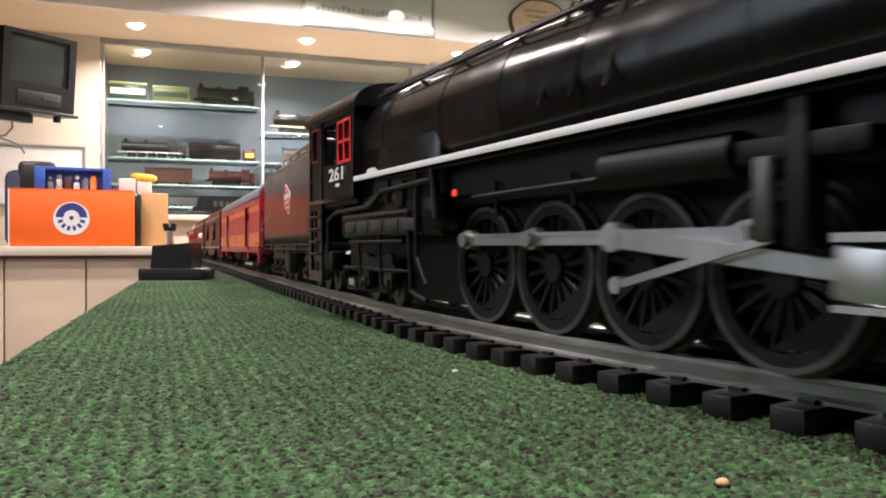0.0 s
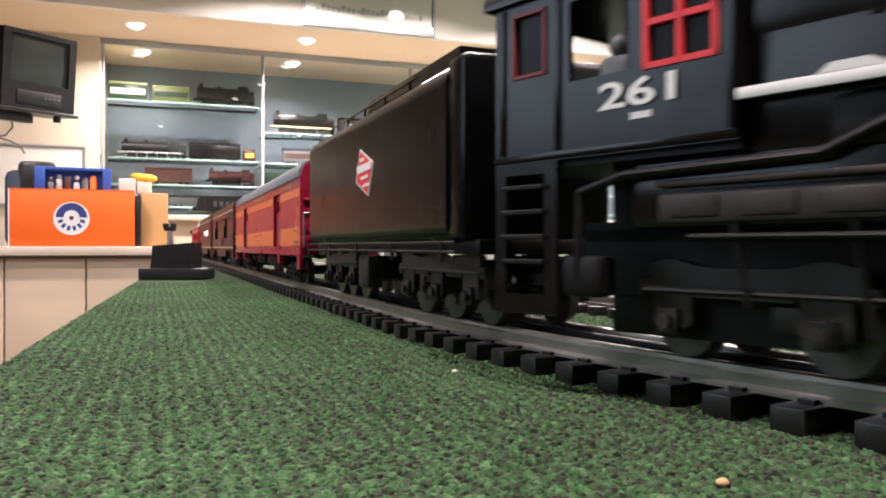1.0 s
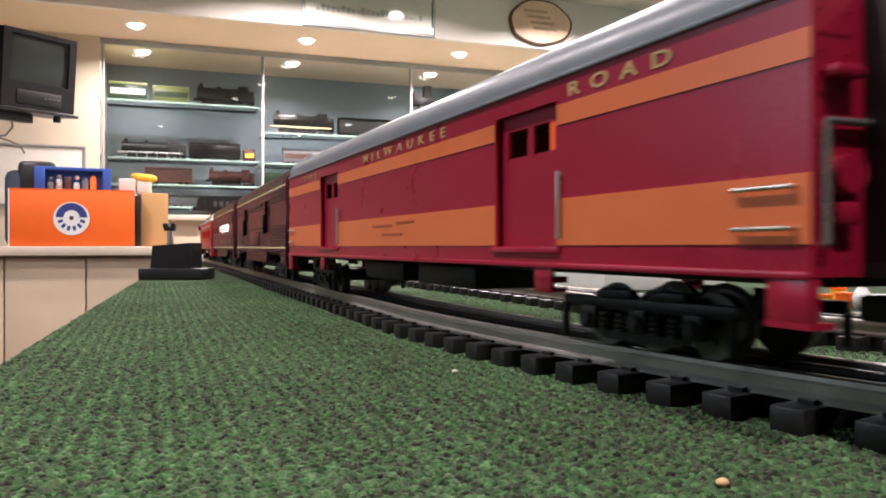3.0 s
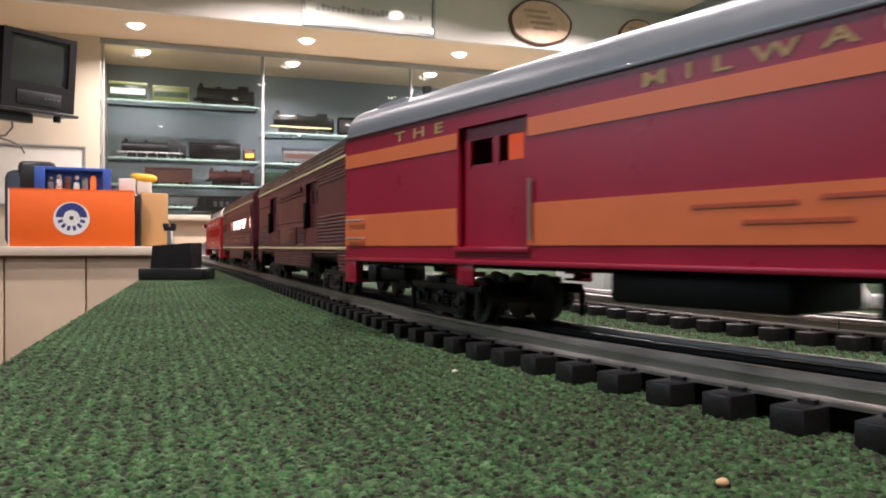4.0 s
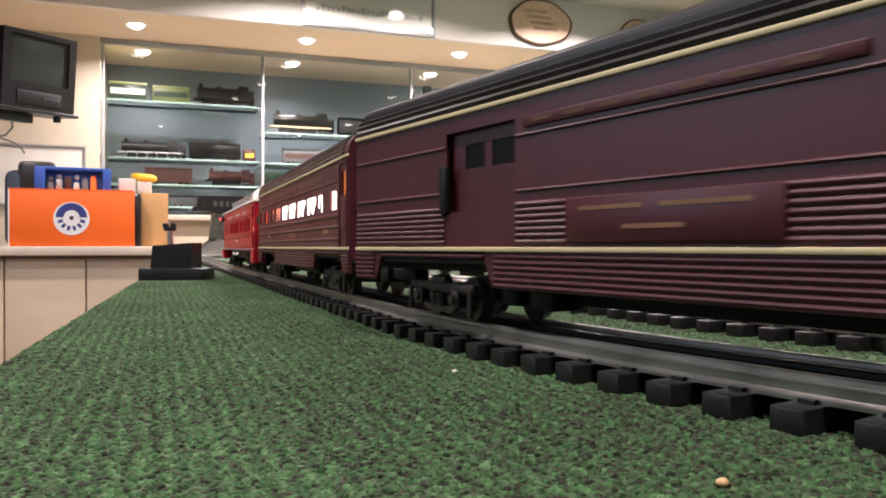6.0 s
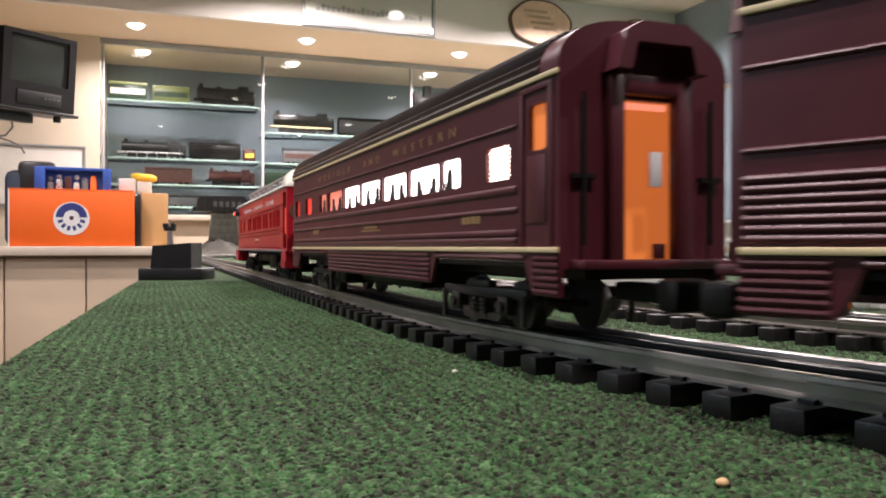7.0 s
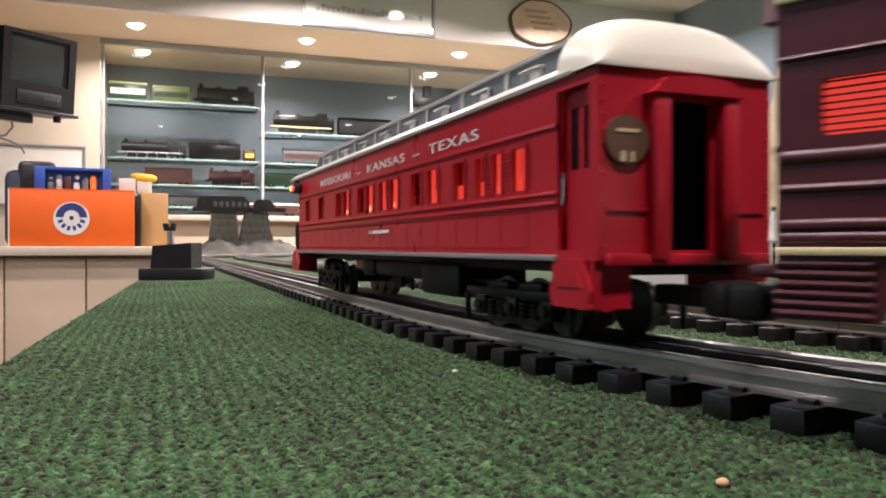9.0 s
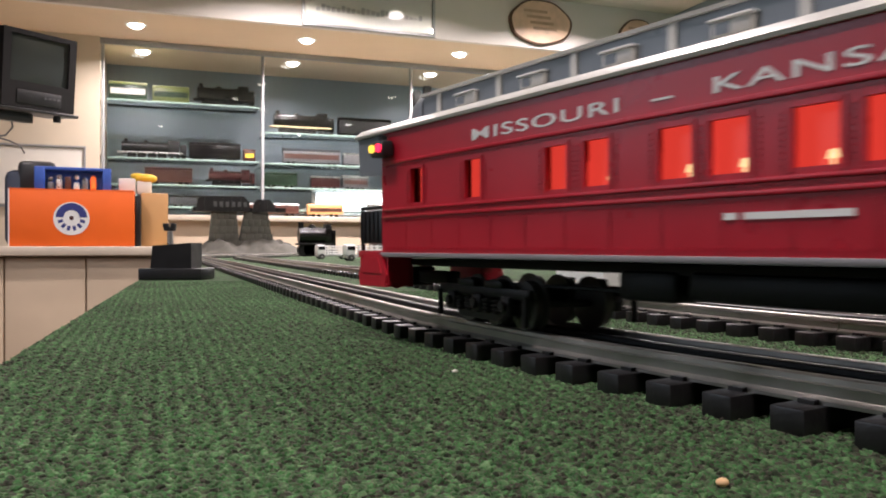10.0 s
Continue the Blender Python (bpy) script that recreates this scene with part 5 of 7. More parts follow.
        for q in (y0, (y0 + y1) / 2 - 0.0007, y1 - 0.0016):
            box(bm, *xs, q, q + 0.0016, z0, z1)
        for q in (z0, (z0 + z1) / 2 - 0.0007, z1 - 0.0016):
            box(bm, *xs, y0, y1, q, q + 0.0016)
        part("window_frame", bm, M["red_trim"], side, "red painted cab window frame")
        bm = B()
        y0, y1, z0, z1 = -0.2010, -0.1870, 0.0960, 0.1160
        for q in (y0, y1 - 0.0010):
            box(bm, *xs, q, q + 0.0010, z0, z1)
        for q in (z0, z1 - 0.0010):
            box(bm, *xs, y0, y1, q, q + 0.0010)
        part("window_frame", bm, M["dull_red"], side, "thin dull red frame of the cab's rear window")
        part("cab_pane", box(B(), *sorted((sx * (cw - 0.0013), sx * (cw - 0.0009))), y0, y1, z0, z1), M["dark_glass"], side)
        for yy in (-0.2055, -0.1822, -0.1262):
            part("cab_beading", box(B(), *sorted((sx * cw, sx * (cw + 0.0008))), yy - 0.0010, yy + 0.0010, 0.0728, 0.1185, 0.0002), M["black"], side)
        part("cab_beading", box(B(), *sorted((sx * cw, sx * (cw + 0.0008))), -0.209, -0.125, 0.0705, 0.0725, 0.0002), M["black"], side)
        part("cab_pane", box(B(), *sorted((sx * (cw - 0.0013), sx * (cw - 0.0009))), -0.1520, -0.1300, 0.0910, 0.1150), M["dark_glass"], side)
    letters("261", 0.0100, M["white"], v, on_side(-0.1540, 0.0852, cw + 0.0008), name="cab_number", wide=0.0245, bold=0.018)
    part("small_print", box(B(), cw, cw + 0.0004, -0.1560, -0.1496, 0.0785, 0.0803), M["white"], v)
    part("engineer_seat", ball(box(B(), 0.018, 0.030, -0.171, -0.160, 0.080, 0.0985, 0.003), (0.0255, -0.1645, 0.1010), 0.0042), M["m_grey"], v, "pale grey shape in the cab window")
    part("cab_front", box(B(), -cw + 0.002, cw - 0.002, -0.1285, -0.125, 0.070, 0.121), M["black"], v)
    part("cab_floor", box(B(), -cw + 0.002, cw - 0.002, -0.208, -0.125, 0.068, 0.071), M["chassis"], v)
    part("cab_roof", extrude(B(), roof_profile(cw + 0.002, 0.1195, 0.1335, 20), -0.213, -0.120, "y"), M["black"], v)
    # frame, ash pan, pipes and air tanks
    bm = B()
    for sx in (-1, 1):
        x0, x1 = sorted((sx * 0.0095, sx * 0.0125))
        box(bm, x0, x1, -0.19, 0.27, 0.030, 0.050)
    box(bm, -0.0125, 0.0125, -0.19, 0.27, 0.046, 0.052)
    # added dark boxes: fill bright gaps round the wheels in place of shade
    box(bm, -0.022, 0.022, -0.03, 0.26, 0.062, 0.070, 0.002)
    box(bm, -0.0112, 0.0112, -0.180, 0.255, 0.0185, 0.0755)
    box(bm, -0.024, 0.024, -0.035, 0.255, 0.0660, 0.0795)
    part("main_frame_filler", bm, M["chassis"], v)
    part("firebox_glow", rod(B(), (0.0302, -0.013, 0.0665), (0.0310, -0.013, 0.0665), 0.0014, 12), M["pane_dim"], v, "tiny red glow beside the firebox")
    bm = B()
    for sx in (-1, 1):
        box(bm, *sorted((sx * 0.016, sx * 0.0305)), -0.150, -0.060, 0.0505, 0.0590, 0.0012)
        box(bm, *sorted((sx * 0.020, sx * 0.0315)), -0.150, -0.060, 0.0600, 0.0618, 0.0005)
        for k in range(5):
            box(bm, *sorted((sx * 0.028, sx * 0.0312)), -0.146 + k * 0.020, -0.132 + k * 0.020, 0.0520, 0.0578, 0.0006)
    part("ash_pan", bm, M["bogie"], v)
    for sx in (-1, 1):
        part("air_tank", rod(B(), (sx * 0.0265, 0.083, 0.0672), (sx * 0.0265, 0.134, 0.0672), 0.0058, 24), M["chassis"], v)
        for a, b, r in (((0.0315, -0.1765, 0.0360), (0.0315, -0.1755, 0.0600), 0.0014), ((0.0315, -0.1755, 0.0600), (0.0315, -0.1600, 0.0640), 0.0014), ((0.0315, -0.1600, 0.0640), (0.0315, -0.1060, 0.0652), 0.0014),
                        ((0.0315, -0.1060, 0.0652), (0.0315, -0.0900, 0.0718), 0.0014), ((0.0315, -0.0900, 0.0718), (0.0315, -0.0340, 0.0735), 0.0014), ((0.0310, -0.140, 0.0470), (0.0310, -0.066, 0.0470), 0.0009),
                        ((0.0290, -0.155, 0.0330), (0.0290, -0.060, 0.0330), 0.0008), ((0.0300, -0.062, 0.0600), (0.0300, -0.058, 0.0240), 0.0012), ((0.0300, -0.058, 0.0240), (0.0280, -0.046, 0.0200), 0.0012),
                        ((0.0295, -0.100, 0.0520), (0.0295, -0.096, 0.0250), 0.0010), ((0.0305, -0.128, 0.0500), (0.0305, -0.124, 0.0300), 0.0009), ((0.0285, 0.000, 0.0640), (0.0285, 0.080, 0.0650), 0.0011),
                        ((0.0260, 0.012, 0.0700), (0.0260, 0.014, 0.0560), 0.0010), ((0.0260, 0.062, 0.0690), (0.0260, 0.064, 0.0580), 0.0010),
                        ((0.0310, -0.050, 0.078), (0.0310, -0.050, 0.040), 0.0011), ((0.0310, -0.050, 0.040), (0.0300, -0.042, 0.028), 0.0011),
                        ((0.0305, -0.035, 0.080), (0.0305, -0.030, 0.056), 0.0015), ((0.0305, -0.10, 0.0785), (0.0305, 0.24, 0.0785), 0.0009)):
            part("pipe", rod(B(), (sx * a[0], a[1], a[2]), (sx * b[0], b[1], b[2]), r, 8), M["chassis"], v)
        part("valve_box", box(B(), *sorted((sx * 0.022, sx * 0.031)), -0.105, -0.085, 0.066, 0.078, 0.002), M["chassis"], v)
        part("valve_box", box(B(), *sorted((sx * 0.022, sx * 0.0315)), -0.075, -0.066, 0.063, 0.076, 0.0015), M["chassis"], v)
        part("valve_box", box(B(), *sorted((sx * 0.024, sx * 0.0322)), -0.183, -0.168, 0.030, 0.042, 0.002), M["chassis"], v)
        cyl = part("cylinder", rod(rod(B(), (sx * 0.026, 0.213, 0.040), (sx * 0.026, 0.256, 0.040), 0.012, 28), (sx * 0.026, 0.215, 0.060), (sx * 0.026, 0.254, 0.060), 0.0085, 24), M["black"], v)
        part("crosshead_guide", box(box(B(), *sorted((sx * 0.022, sx * 0.0285)), 0.160, 0.215, 0.0455, 0.0475), *sorted((sx * 0.022, sx * 0.0285)), 0.160, 0.215, 0.0305, 0.0320), M["steel"], v)
        part("valve_hanger", box(box(B(), *sorted((sx * 0.0235, sx * 0.031)), 0.150, 0.156, 0.044, 0.078, 0.001), *sorted((sx * 0.0235, sx * 0.0300)), 0.128, 0.170, 0.064, 0.070, 0.001), M["chassis"], v)
        part("valve_link", box(B(), *sorted((sx * 0.0285, sx * 0.0315)), 0.1405, 0.1465, 0.0455, 0.0655, 0.0015), M["tyre"], v)
    part("pilot", extrude(B(), [(0.27, 0.045), (0.31, 0.018), (0.31, 0.014), (0.27, 0.014)], -0.028, 0.028, "x"), M["chassis"], v)
    part("pilot_beam", box(B(), -0.031, 0.031, 0.262, 0.272, 0.040, 0.083, 0.001), M["chassis"], v)
    # driving wheels with spokes and balance weights
    for k, yy in enumerate((-0.0110, 0.0385, 0.0880, 0.1375)):
        w = part("driving_axle", rod(B(), (-0.017, 0, 0), (0.017, 0, 0), 0.003, 10), M["chassis"], v, "axle with two black spoked driving wheels")
        for sx in (-1, 1):
            bm = ring(B(), (0, 0, 0), DR - 0.0050, DR - 0.0014, *sorted((sx * 0.0125, sx * 0.0172)), 48)
            rod(bm, (sx * 0.0128, 0, 0), (sx * 0.0178, 0, 0), 0.0052, 20)
            prof = [((DR - 0.0055) * math.cos(a), (DR - 0.0055) * math.sin(a)) for a in [math.pi + (i - 6) * 0.13 for i in range(13)]]
            extrude(bm, prof, *sorted((sx * 0.0130, sx * 0.0165)), "x")
            part("wheel_centre", bm, M["chassis"], w)
            for q in range(16):
                a = 2 * math.pi * q / 16
                sp = rod(B(), (sx * 0.015, 0.0042 * math.cos(a), 0.0042 * math.sin(a)), (sx * 0.015, (DR - 0.005) * math.cos(a), (DR - 0.005) * math.sin(a)), 0.0012, 6)
                part("spoke", sp, M["chassis"], w)
            bm = ring(B(), (0, 0, 0), DR - 0.0016, DR, *sorted((sx * 0.0120, sx * 0.0176)), 56)
            ring(bm, (0, 0, 0), DR - 0.0016, DR + 0.0012, *sorted((sx * 0.0120, sx * 0.0128)), 56)
            part("tyre", bm, M["tyre"], w)
        for sx in (-1, 1):
            part("crank_pin", rod(B(), (sx * 0.0172, CRANK, 0), (sx * 0.0250, CRANK, 0), 0.0030, 16), M["steel"], w)
        DRIVERS.append((w, yy))
    # rods
    for sx in (1, -1):
        bm = B()
        x = sx * 0.0205
        for a, b in ((-0.0110, 0.0385), (0.0385, 0.0880), (0.0880, 0.1375)):
            extrude(bm, [(a, -0.0016), (b, -0.0016), (b, 0.0016), (a, 0.0016)], *sorted((x - 0.001, x + 0.001)), "x")
            extrude(bm, [(a, -0.0023), (b, -0.0023), (b, -0.0012), (a, -0.0012)], *sorted((x - 0.0014, x + 0.0014)), "x")
            extrude(bm, [(a, 0.0012), (b, 0.0012), (b, 0.0023), (a, 0.0023)], *sorted((x - 0.0014, x + 0.0014)), "x")
        for a in (-0.0110, 0.0385, 0.0880, 0.1375):
            rod(bm, (x - 0.0018, a, 0), (x + 0.0018, a, 0), 0.0040, 20)
        RODS.append((part("coupling_rod", bm, M["steel"], v), "couple", 0))
        bm = B()
        x = sx * 0.0240
        Lr = 0.085
        extrude(bm, [(0, -0.0030), (Lr, -0.0022), (Lr, 0.0022), (0, 0.0030)], *sorted((x - 0.0013, x + 0.0013)), "x")
        rod(bm, (x - 0.0016, 0, 0), (x + 0.0016, 0, 0), 0.0046, 20)
        box(bm, *sorted((x - 0.004, x + 0.004)), Lr - 0.006, Lr + 0.008, -0.006, 0.006, 0.001)
        RODS.append((part("main_rod", bm, M["steel"], v), "main", Lr))
        bm = B()
        x = sx * 0.0275
        extrude(bm, [(0, -0.0012), (0.058, -0.0010), (0.058, 0.0010), (0, 0.0012)], *sorted((x - 0.0009, x + 0.0009)), "x")
        rod(bm, (x - 0.0014, 0, 0), (x + 0.0014, 0, 0), 0.0026, 16)
        RODS.append((part("eccentric_rod", bm, M["steel"], v), "ecc", 0.058))
    truck(v, -0.118, (-0.036, 0.010), "arch", "bogie", r=0.0105, half=0.0235, name="trailing_truck")
    truck(v, 0.222, (-0.022, 0.022), "beam", "chassis", r=0.009, half=0.0225, name="leading_truck")
    return v


locomotive()
tender()
baggage_car()
streamliner("baggage")
streamliner("coach")
observation_car()


# ---- display case ----
def case_upright(x):
    t = thing("case_upright", "slim aluminium upright of the glass display case", "upright", "display case uprights")
    part("profile", box(B(), x - 0.009, x + 0.009, 5.288, 5.312, FLOOR_Z + 0.002, SOFFIT_Z - 0.036, 0.003), M["alu"], t)
    for z in SHELF_L + SHELF_R:
        part("clip", box(B(), x - 0.014, x + 0.014, 5.314, 5.336, z - 0.03, z - 0.0095, 0.003), M["alu"], t)
    return t


SHELF_L = [0.965, 0.605, 0.440, 0.30]
SHELF_R = [0.805, 0.600, 0.440, 0.29]
for ux in (-0.298, 0.669, 1.691, 2.842):
    case_upright(ux)
tagged(part("case_header", box(B(), -0.313, X1, 5.287, 5.313, SOFFIT_Z - 0.035, SOFFIT_Z - 0.001, 0.003), M["alu"]), kind="structure")


def glass_shelf(x0, x1, z):
    t = thing("glass_shelf", "clear glass display shelf with a pale green edge", "shelf", "glass shelves")
    part("pane", box(B(), x0, x1, 5.325, 5.92, z - 0.007, z + 0.001, 0.001), M["glass"], t)
    part("front_edge", box(B(), x0, x1, 5.318, 5.325, z - 0.009, z + 0.0015, 0.002), M["glass_edge"], t)
    return t


for z in SHELF_L:
    glass_shelf(-0.28, 0.652, z)
for x0, x1 in ((0.686, 1.674), (1.708, 2.825), (2.859, 3.38)):
    for z in SHELF_R:
        glass_shelf(x0, x1, z)


for x0, x1 in ((-0.287, 0.659), (0.679, 1.681), (1.701, 2.832), (2.852, 3.39)):
    g = thing("case_glass", "clear sliding glass front of the display case", "glass panel", "display case glass")
    gp = part("pane", box(B(), x0, x1, 5.298, 5.302, 0.2325, SOFFIT_Z - 0.037), M["case_glass"], g)
    gp.visible_shadow = False


def model_wheels(v, x0, x1, y, z, r, n):
    for k in range(n):
        x = x0 + (x1 - x0) * (k + 0.5) / n
        part("wheel", rod(B(), (x, y - 0.016, z + r), (x, y + 0.016, z + r), r, 14), M["chassis"], v)


def shelf_engine(x0, x1, y, z, h, body="black", trim="chassis"):
    """A small steam engine on a shelf, seen from the side."""
    v = thing("model_locomotive", "dark model steam locomotive on a glass shelf", "model train", "models on the shelves")
    L = x1 - x0
    part("boiler", rod(B(), (x0 + L * 0.08, y, z + h * 0.62), (x1 - L * 0.25, y, z + h * 0.62), h * 0.24, 20), M[body], v)
    part("cab", box(B(), x1 - L * 0.27, x1 - L * 0.10, y - 0.03, y + 0.03, z + h * 0.28, z + h * 0.96, 0.004), M[body], v)
    part("running_board", box(B(), x0 + L * 0.02, x1 - L * 0.05, y - 0.031, y + 0.031, z + h * 0.34, z + h * 0.40, 0.002), M[trim], v)
    part("chimney", rod(B(), (x0 + L * 0.14, y, z + h * 0.8), (x0 + L * 0.14, y, z + h * 1.0), h * 0.08, 12), M[body], v)
    part("dome", ball(B(), (x0 + L * 0.42, y, z + h * 0.84), h * 0.12), M[body], v)
    part("tail", box(B(), x1 - L * 0.09, x1, y - 0.03, y + 0.03, z + h * 0.25, z + h * 0.78, 0.004), M[body], v)
    model_wheels(v, x0 + L * 0.15, x1 - L * 0.28, y, z, h * 0.2, 4)
    model_wheels(v, x1 - L * 0.25, x1, y, z, h * 0.12, 3)
    return v


def shelf_car(x0, x1, y, z, h, body, label, band_mat=None, roof=None):
    """A boxy model car with its roof, band and trucks."""
    v = thing("model_car", label, "model train", "models on the shelves")
    part("body", box(B(), x0, x1, y - 0.031, y + 0.031, z + h * 0.22, z + h * 0.85, 0.004), M[body], v)
    part("roof", extrude(B(), [(y - 0.033, z + h * 0.85), (y - 0.022, z + h * 0.96), (y, z + h), (y + 0.022, z + h * 0.96), (y + 0.033, z + h * 0.85)], x0 - 0.001, x1 + 0.001, "x"), M[roof or body], v)
    if band_mat:
        part("band", box(B(), x0 + 0.01, x1 - 0.01, y - 0.0325, y - 0.031, z + h * 0.42, z + h * 0.68), M[band_mat], v)
    model_wheels(v, x0 + 0.02, x0 + 0.09, y, z, h * 0.12, 2)
    model_wheels(v, x1 - 0.09, x1 - 0.02, y, z, h * 0.12, 2)
    return v


for sx0, sx1, sz, sh, bd, bn, rf, lb in (
        (-0.275, -0.045, SHELF_L[0], 0.145, "m_green", "white", "m_lime", "green model coach with a white band on a shelf"),
        (-0.013, 0.216, SHELF_L[0], 0.135, "m_lime", "m_green", "m_lime", "yellow-green model car on a glass shelf"),
        (0.216, 0.544, SHELF_L[1], 0.135, "black", None, "chassis", "black model boxcar on a glass shelf"),
        (0.563, 0.642, SHELF_L[1], 0.10, "m_brown", "yellow", "m_brown", "brown model car with a yellow band"),
        (-0.06, 0.234, SHELF_L[2], 0.125, "m_brown", None, "m_red", "red-brown model boxcar on a glass shelf"),
        (0.092, 0.451, SHELF_L[3], 0.085, "m_grey", None, "chassis", "grey model car on a glass shelf"),
        (1.216, 1.597, SHELF_R[0], 0.155, "chassis", None, "black", "black model tender on a glass shelf"),
        (0.828, 1.224, SHELF_R[1], 0.125, "m_grey", "m_brown", "m_grey", "grey and brown model coach on a shelf"),
        (1.25, 1.60, SHELF_R[1], 0.11, "m_grey", None, "m_silver", "grey model car on a glass shelf"),
        (0.694, 0.925, SHELF_R[2], 0.115, "m_green", None, "m_green", "dark green model boxcar on a shelf"),
        (1.023, 1.224, SHELF_R[2], 0.10, "m_red", None, "m_silver", "red model car with a silver roof"),
        (1.244, 1.429, SHELF_R[2], 0.11, "m_grey", "m_brown", "m_silver", "grey model car with a silver roof"),
        (1.75, 2.10, SHELF_R[1], 0.13, "m_red", None, "m_grey", "red model car on a glass shelf"),
        (1.75, 2.10, SHELF_R[0], 0.13, "m_green", None, "m_grey", "green model car on a glass shelf")):
    shelf_car(sx0, sx1, 5.5, sz, sh, bd, lb, bn, rf)
shelf_engine(0.234, 0.638, 5.5, SHELF_L[0], 0.165)
shelf_engine(-0.234, 0.198, 5.5, SHELF_L[1], 0.14, "chassis", "m_silver")
shelf_engine(0.313, 0.638, 5.5, SHELF_L[2], 0.13, "m_red", "chassis")
shelf_engine(0.732, 1.183, 5.5, SHELF_R[0], 0.175, "black", "cream")


def crane():
    v = thing("model_crane", "small black model crane on a glass shelf", "model crane")
    x, y, z = 1.83, 5.42, SHELF_R[0]
    part("stand", box(B(), x - 0.05, x + 0.05, y - 0.04, y + 0.04, z + 0.002, z + 0.25, 0.01), M["m_grey"], v)
    part("cab", box(B(), x - 0.09, x + 0.07, y - 0.03, y + 0.03, z + 0.25, z + 0.32, 0.008), M["black_plastic"], v)
    part("drum", rod(B(), (x - 0.06, y - 0.035, z + 0.33), (x - 0.06, y + 0.035, z + 0.33), 0.032, 18), M["black_plastic"], v)
    part("stack", box(B(), x - 0.005, x + 0.05, y - 0.02, y + 0.02, z + 0.30, z + 0.40, 0.004), M["black_plastic"], v)


crane()
# framed emissive panel added for the bright patch low on the back wall
wn = tagged(new("bright_patch_1"), kind="structure")
part("patch_glow", box(B(), 1.16, 1.70, 6.030, 6.036, 0.30, 0.435), M["white_patch"], wn, "glowing white panel in a white frame")
part("window_frame", wall_with_holes(B(), 6.022, 6.048, 1.13, 1.73, 0.27, 0.465, [(1.16, 1.70, 0.30, 0.435)], "y"), M["white"], wn)


def ledge():
    v = thing("display_counter", "pale wooden display counter along the case", "counter")
    part("top", box(B(), 0.05, 3.38, 4.86, 5.27, 0.199, 0.231, 0.004), M["counter"], v)
    for k in range(7):
        x = 0.06 + k * 0.475
        part("front_panel", box(B(), x, x + 0.465, 4.92, 4.94, FLOOR_Z + 0.08, 0.199, 0.003), M["cabinet"], v)
    part("plinth", box(B(), 0.06, 3.38, 4.95, 5.25, FLOOR_Z, FLOOR_Z + 0.08), M["black_plastic"], v)
    return v


ledge()
shelf_car(0.909, 1.133, 5.0, 0.231, 0.085, "box_tan", "orange-brown boxed car on the counter", "m_brown", "box_tan")
shelf_car(0.55, 0.85, 5.0, 0.231, 0.085, "m_brown", "brown model car on the wooden counter", None, "m_silver")
shelf_car(1.30, 1.62, 5.0, 0.231, 0.10, "m_grey", "grey model car on the wooden counter", None, "m_silver")


# ---- counter, boxes and television by the pier ----
def side_counter():
    v = thing("side_counter", "cream laminate counter with cupboard doors", "counter")
    part("worktop", box(B(), X0 + 0.01, 0.031, 2.95, 4.60, 0.014, 0.046, 0.004), M["counter"], v)
    x = 0.028
    while x > X0 + 0.3:
        part("door", box(B(), x - 0.248, x - 0.003, 2.985, 3.005, FLOOR_Z + 0.10, 0.006, 0.003), M["cabinet"], v)
        x -= 0.25
    part("carcass", box(B(), X0 + 0.02, 0.0, 3.005, 4.58, FLOOR_Z, 0.014), M["cabinet"], v)
    return v


side_counter()


def carton(name, label, x0, x1, y0, y1, z0, z1, mat, flap=True, rz=0.0):
    v = thing(name, label, "box", m=pose((x0 + x1) / 2, (y0 + y1) / 2, z0, 0, 0, rz))
    hx, hy, h = (x1 - x0) / 2, (y1 - y0) / 2, z1 - z0
    part("carton_body", box(B(), -hx, hx, -hy, hy, 0, h, 0.0025), M[mat], v)
    if flap:
        part("lid_flap", box(B(), -hx + 0.001, hx - 0.001, -hy - 0.001, hy, h - 0.002, h + 0.0015, 0.0006), M[mat], v)
        part("edge_line", box(B(), -hx, -hx + 0.0035, -hy - 0.0012, -hy, 0, h), M["white"], v)
    return v


ob = carton("orange_box", "orange cardboard box with a round blue and white emblem", -0.459, -0.066, 2.975, 3.09, 0.046, 0.240, "box_orange")
cx, cz, fy = -0.004, 0.095, -0.0585
em = part("emblem", rod(B(), (cx, fy - 0.0008, cz), (cx, fy + 0.001, cz), 0.0565, 48), M["white"], ob, "round white emblem with a navy arch")
bm = B()
for i in range(24):
    a0, a1 = math.pi * i / 24, math.pi * (i + 1) / 24
    pr = [(cx + r * math.cos(a), cz + 0.004 + r * math.sin(a)) for r, a in ((0.025, a0), (0.049, a0), (0.049, a1), (0.025, a1))]
    vs = [[bm.verts.new((p[0], fy - 0.0014 + dy, p[1])) for p in pr] for dy in (0.0, 0.0006)]
    bm.faces.new(vs[0])
    bm.faces.new(vs[1][::-1])
    for k in range(4):
        bm.faces.new((vs[0][k], vs[0][(k + 1) % 4], vs[1][(k + 1) % 4], vs[1][k]))
part("navy_arch", bm, M["navy"], em)
for k in range(6):
    a = math.pi * (1.1 + 0.16 * k)
    part("emblem_bar", box(B(), -0.005, 0.005, fy - 0.0014, fy - 0.0008, -0.008, 0.008, 0.0, Matrix.Translation((cx + 0.036 * math.cos(a), 0, cz + 0.002 + 0.036 * math.sin(a))) @ Matrix.Rotation(-a - math.pi / 2, 4, "Y")), M["navy"], em)
part("red_dot", rod(B(), (cx, fy - 0.0016, cz + 0.002), (cx, fy - 0.0006, cz + 0.002), 0.007, 16), M["m_red"], em)
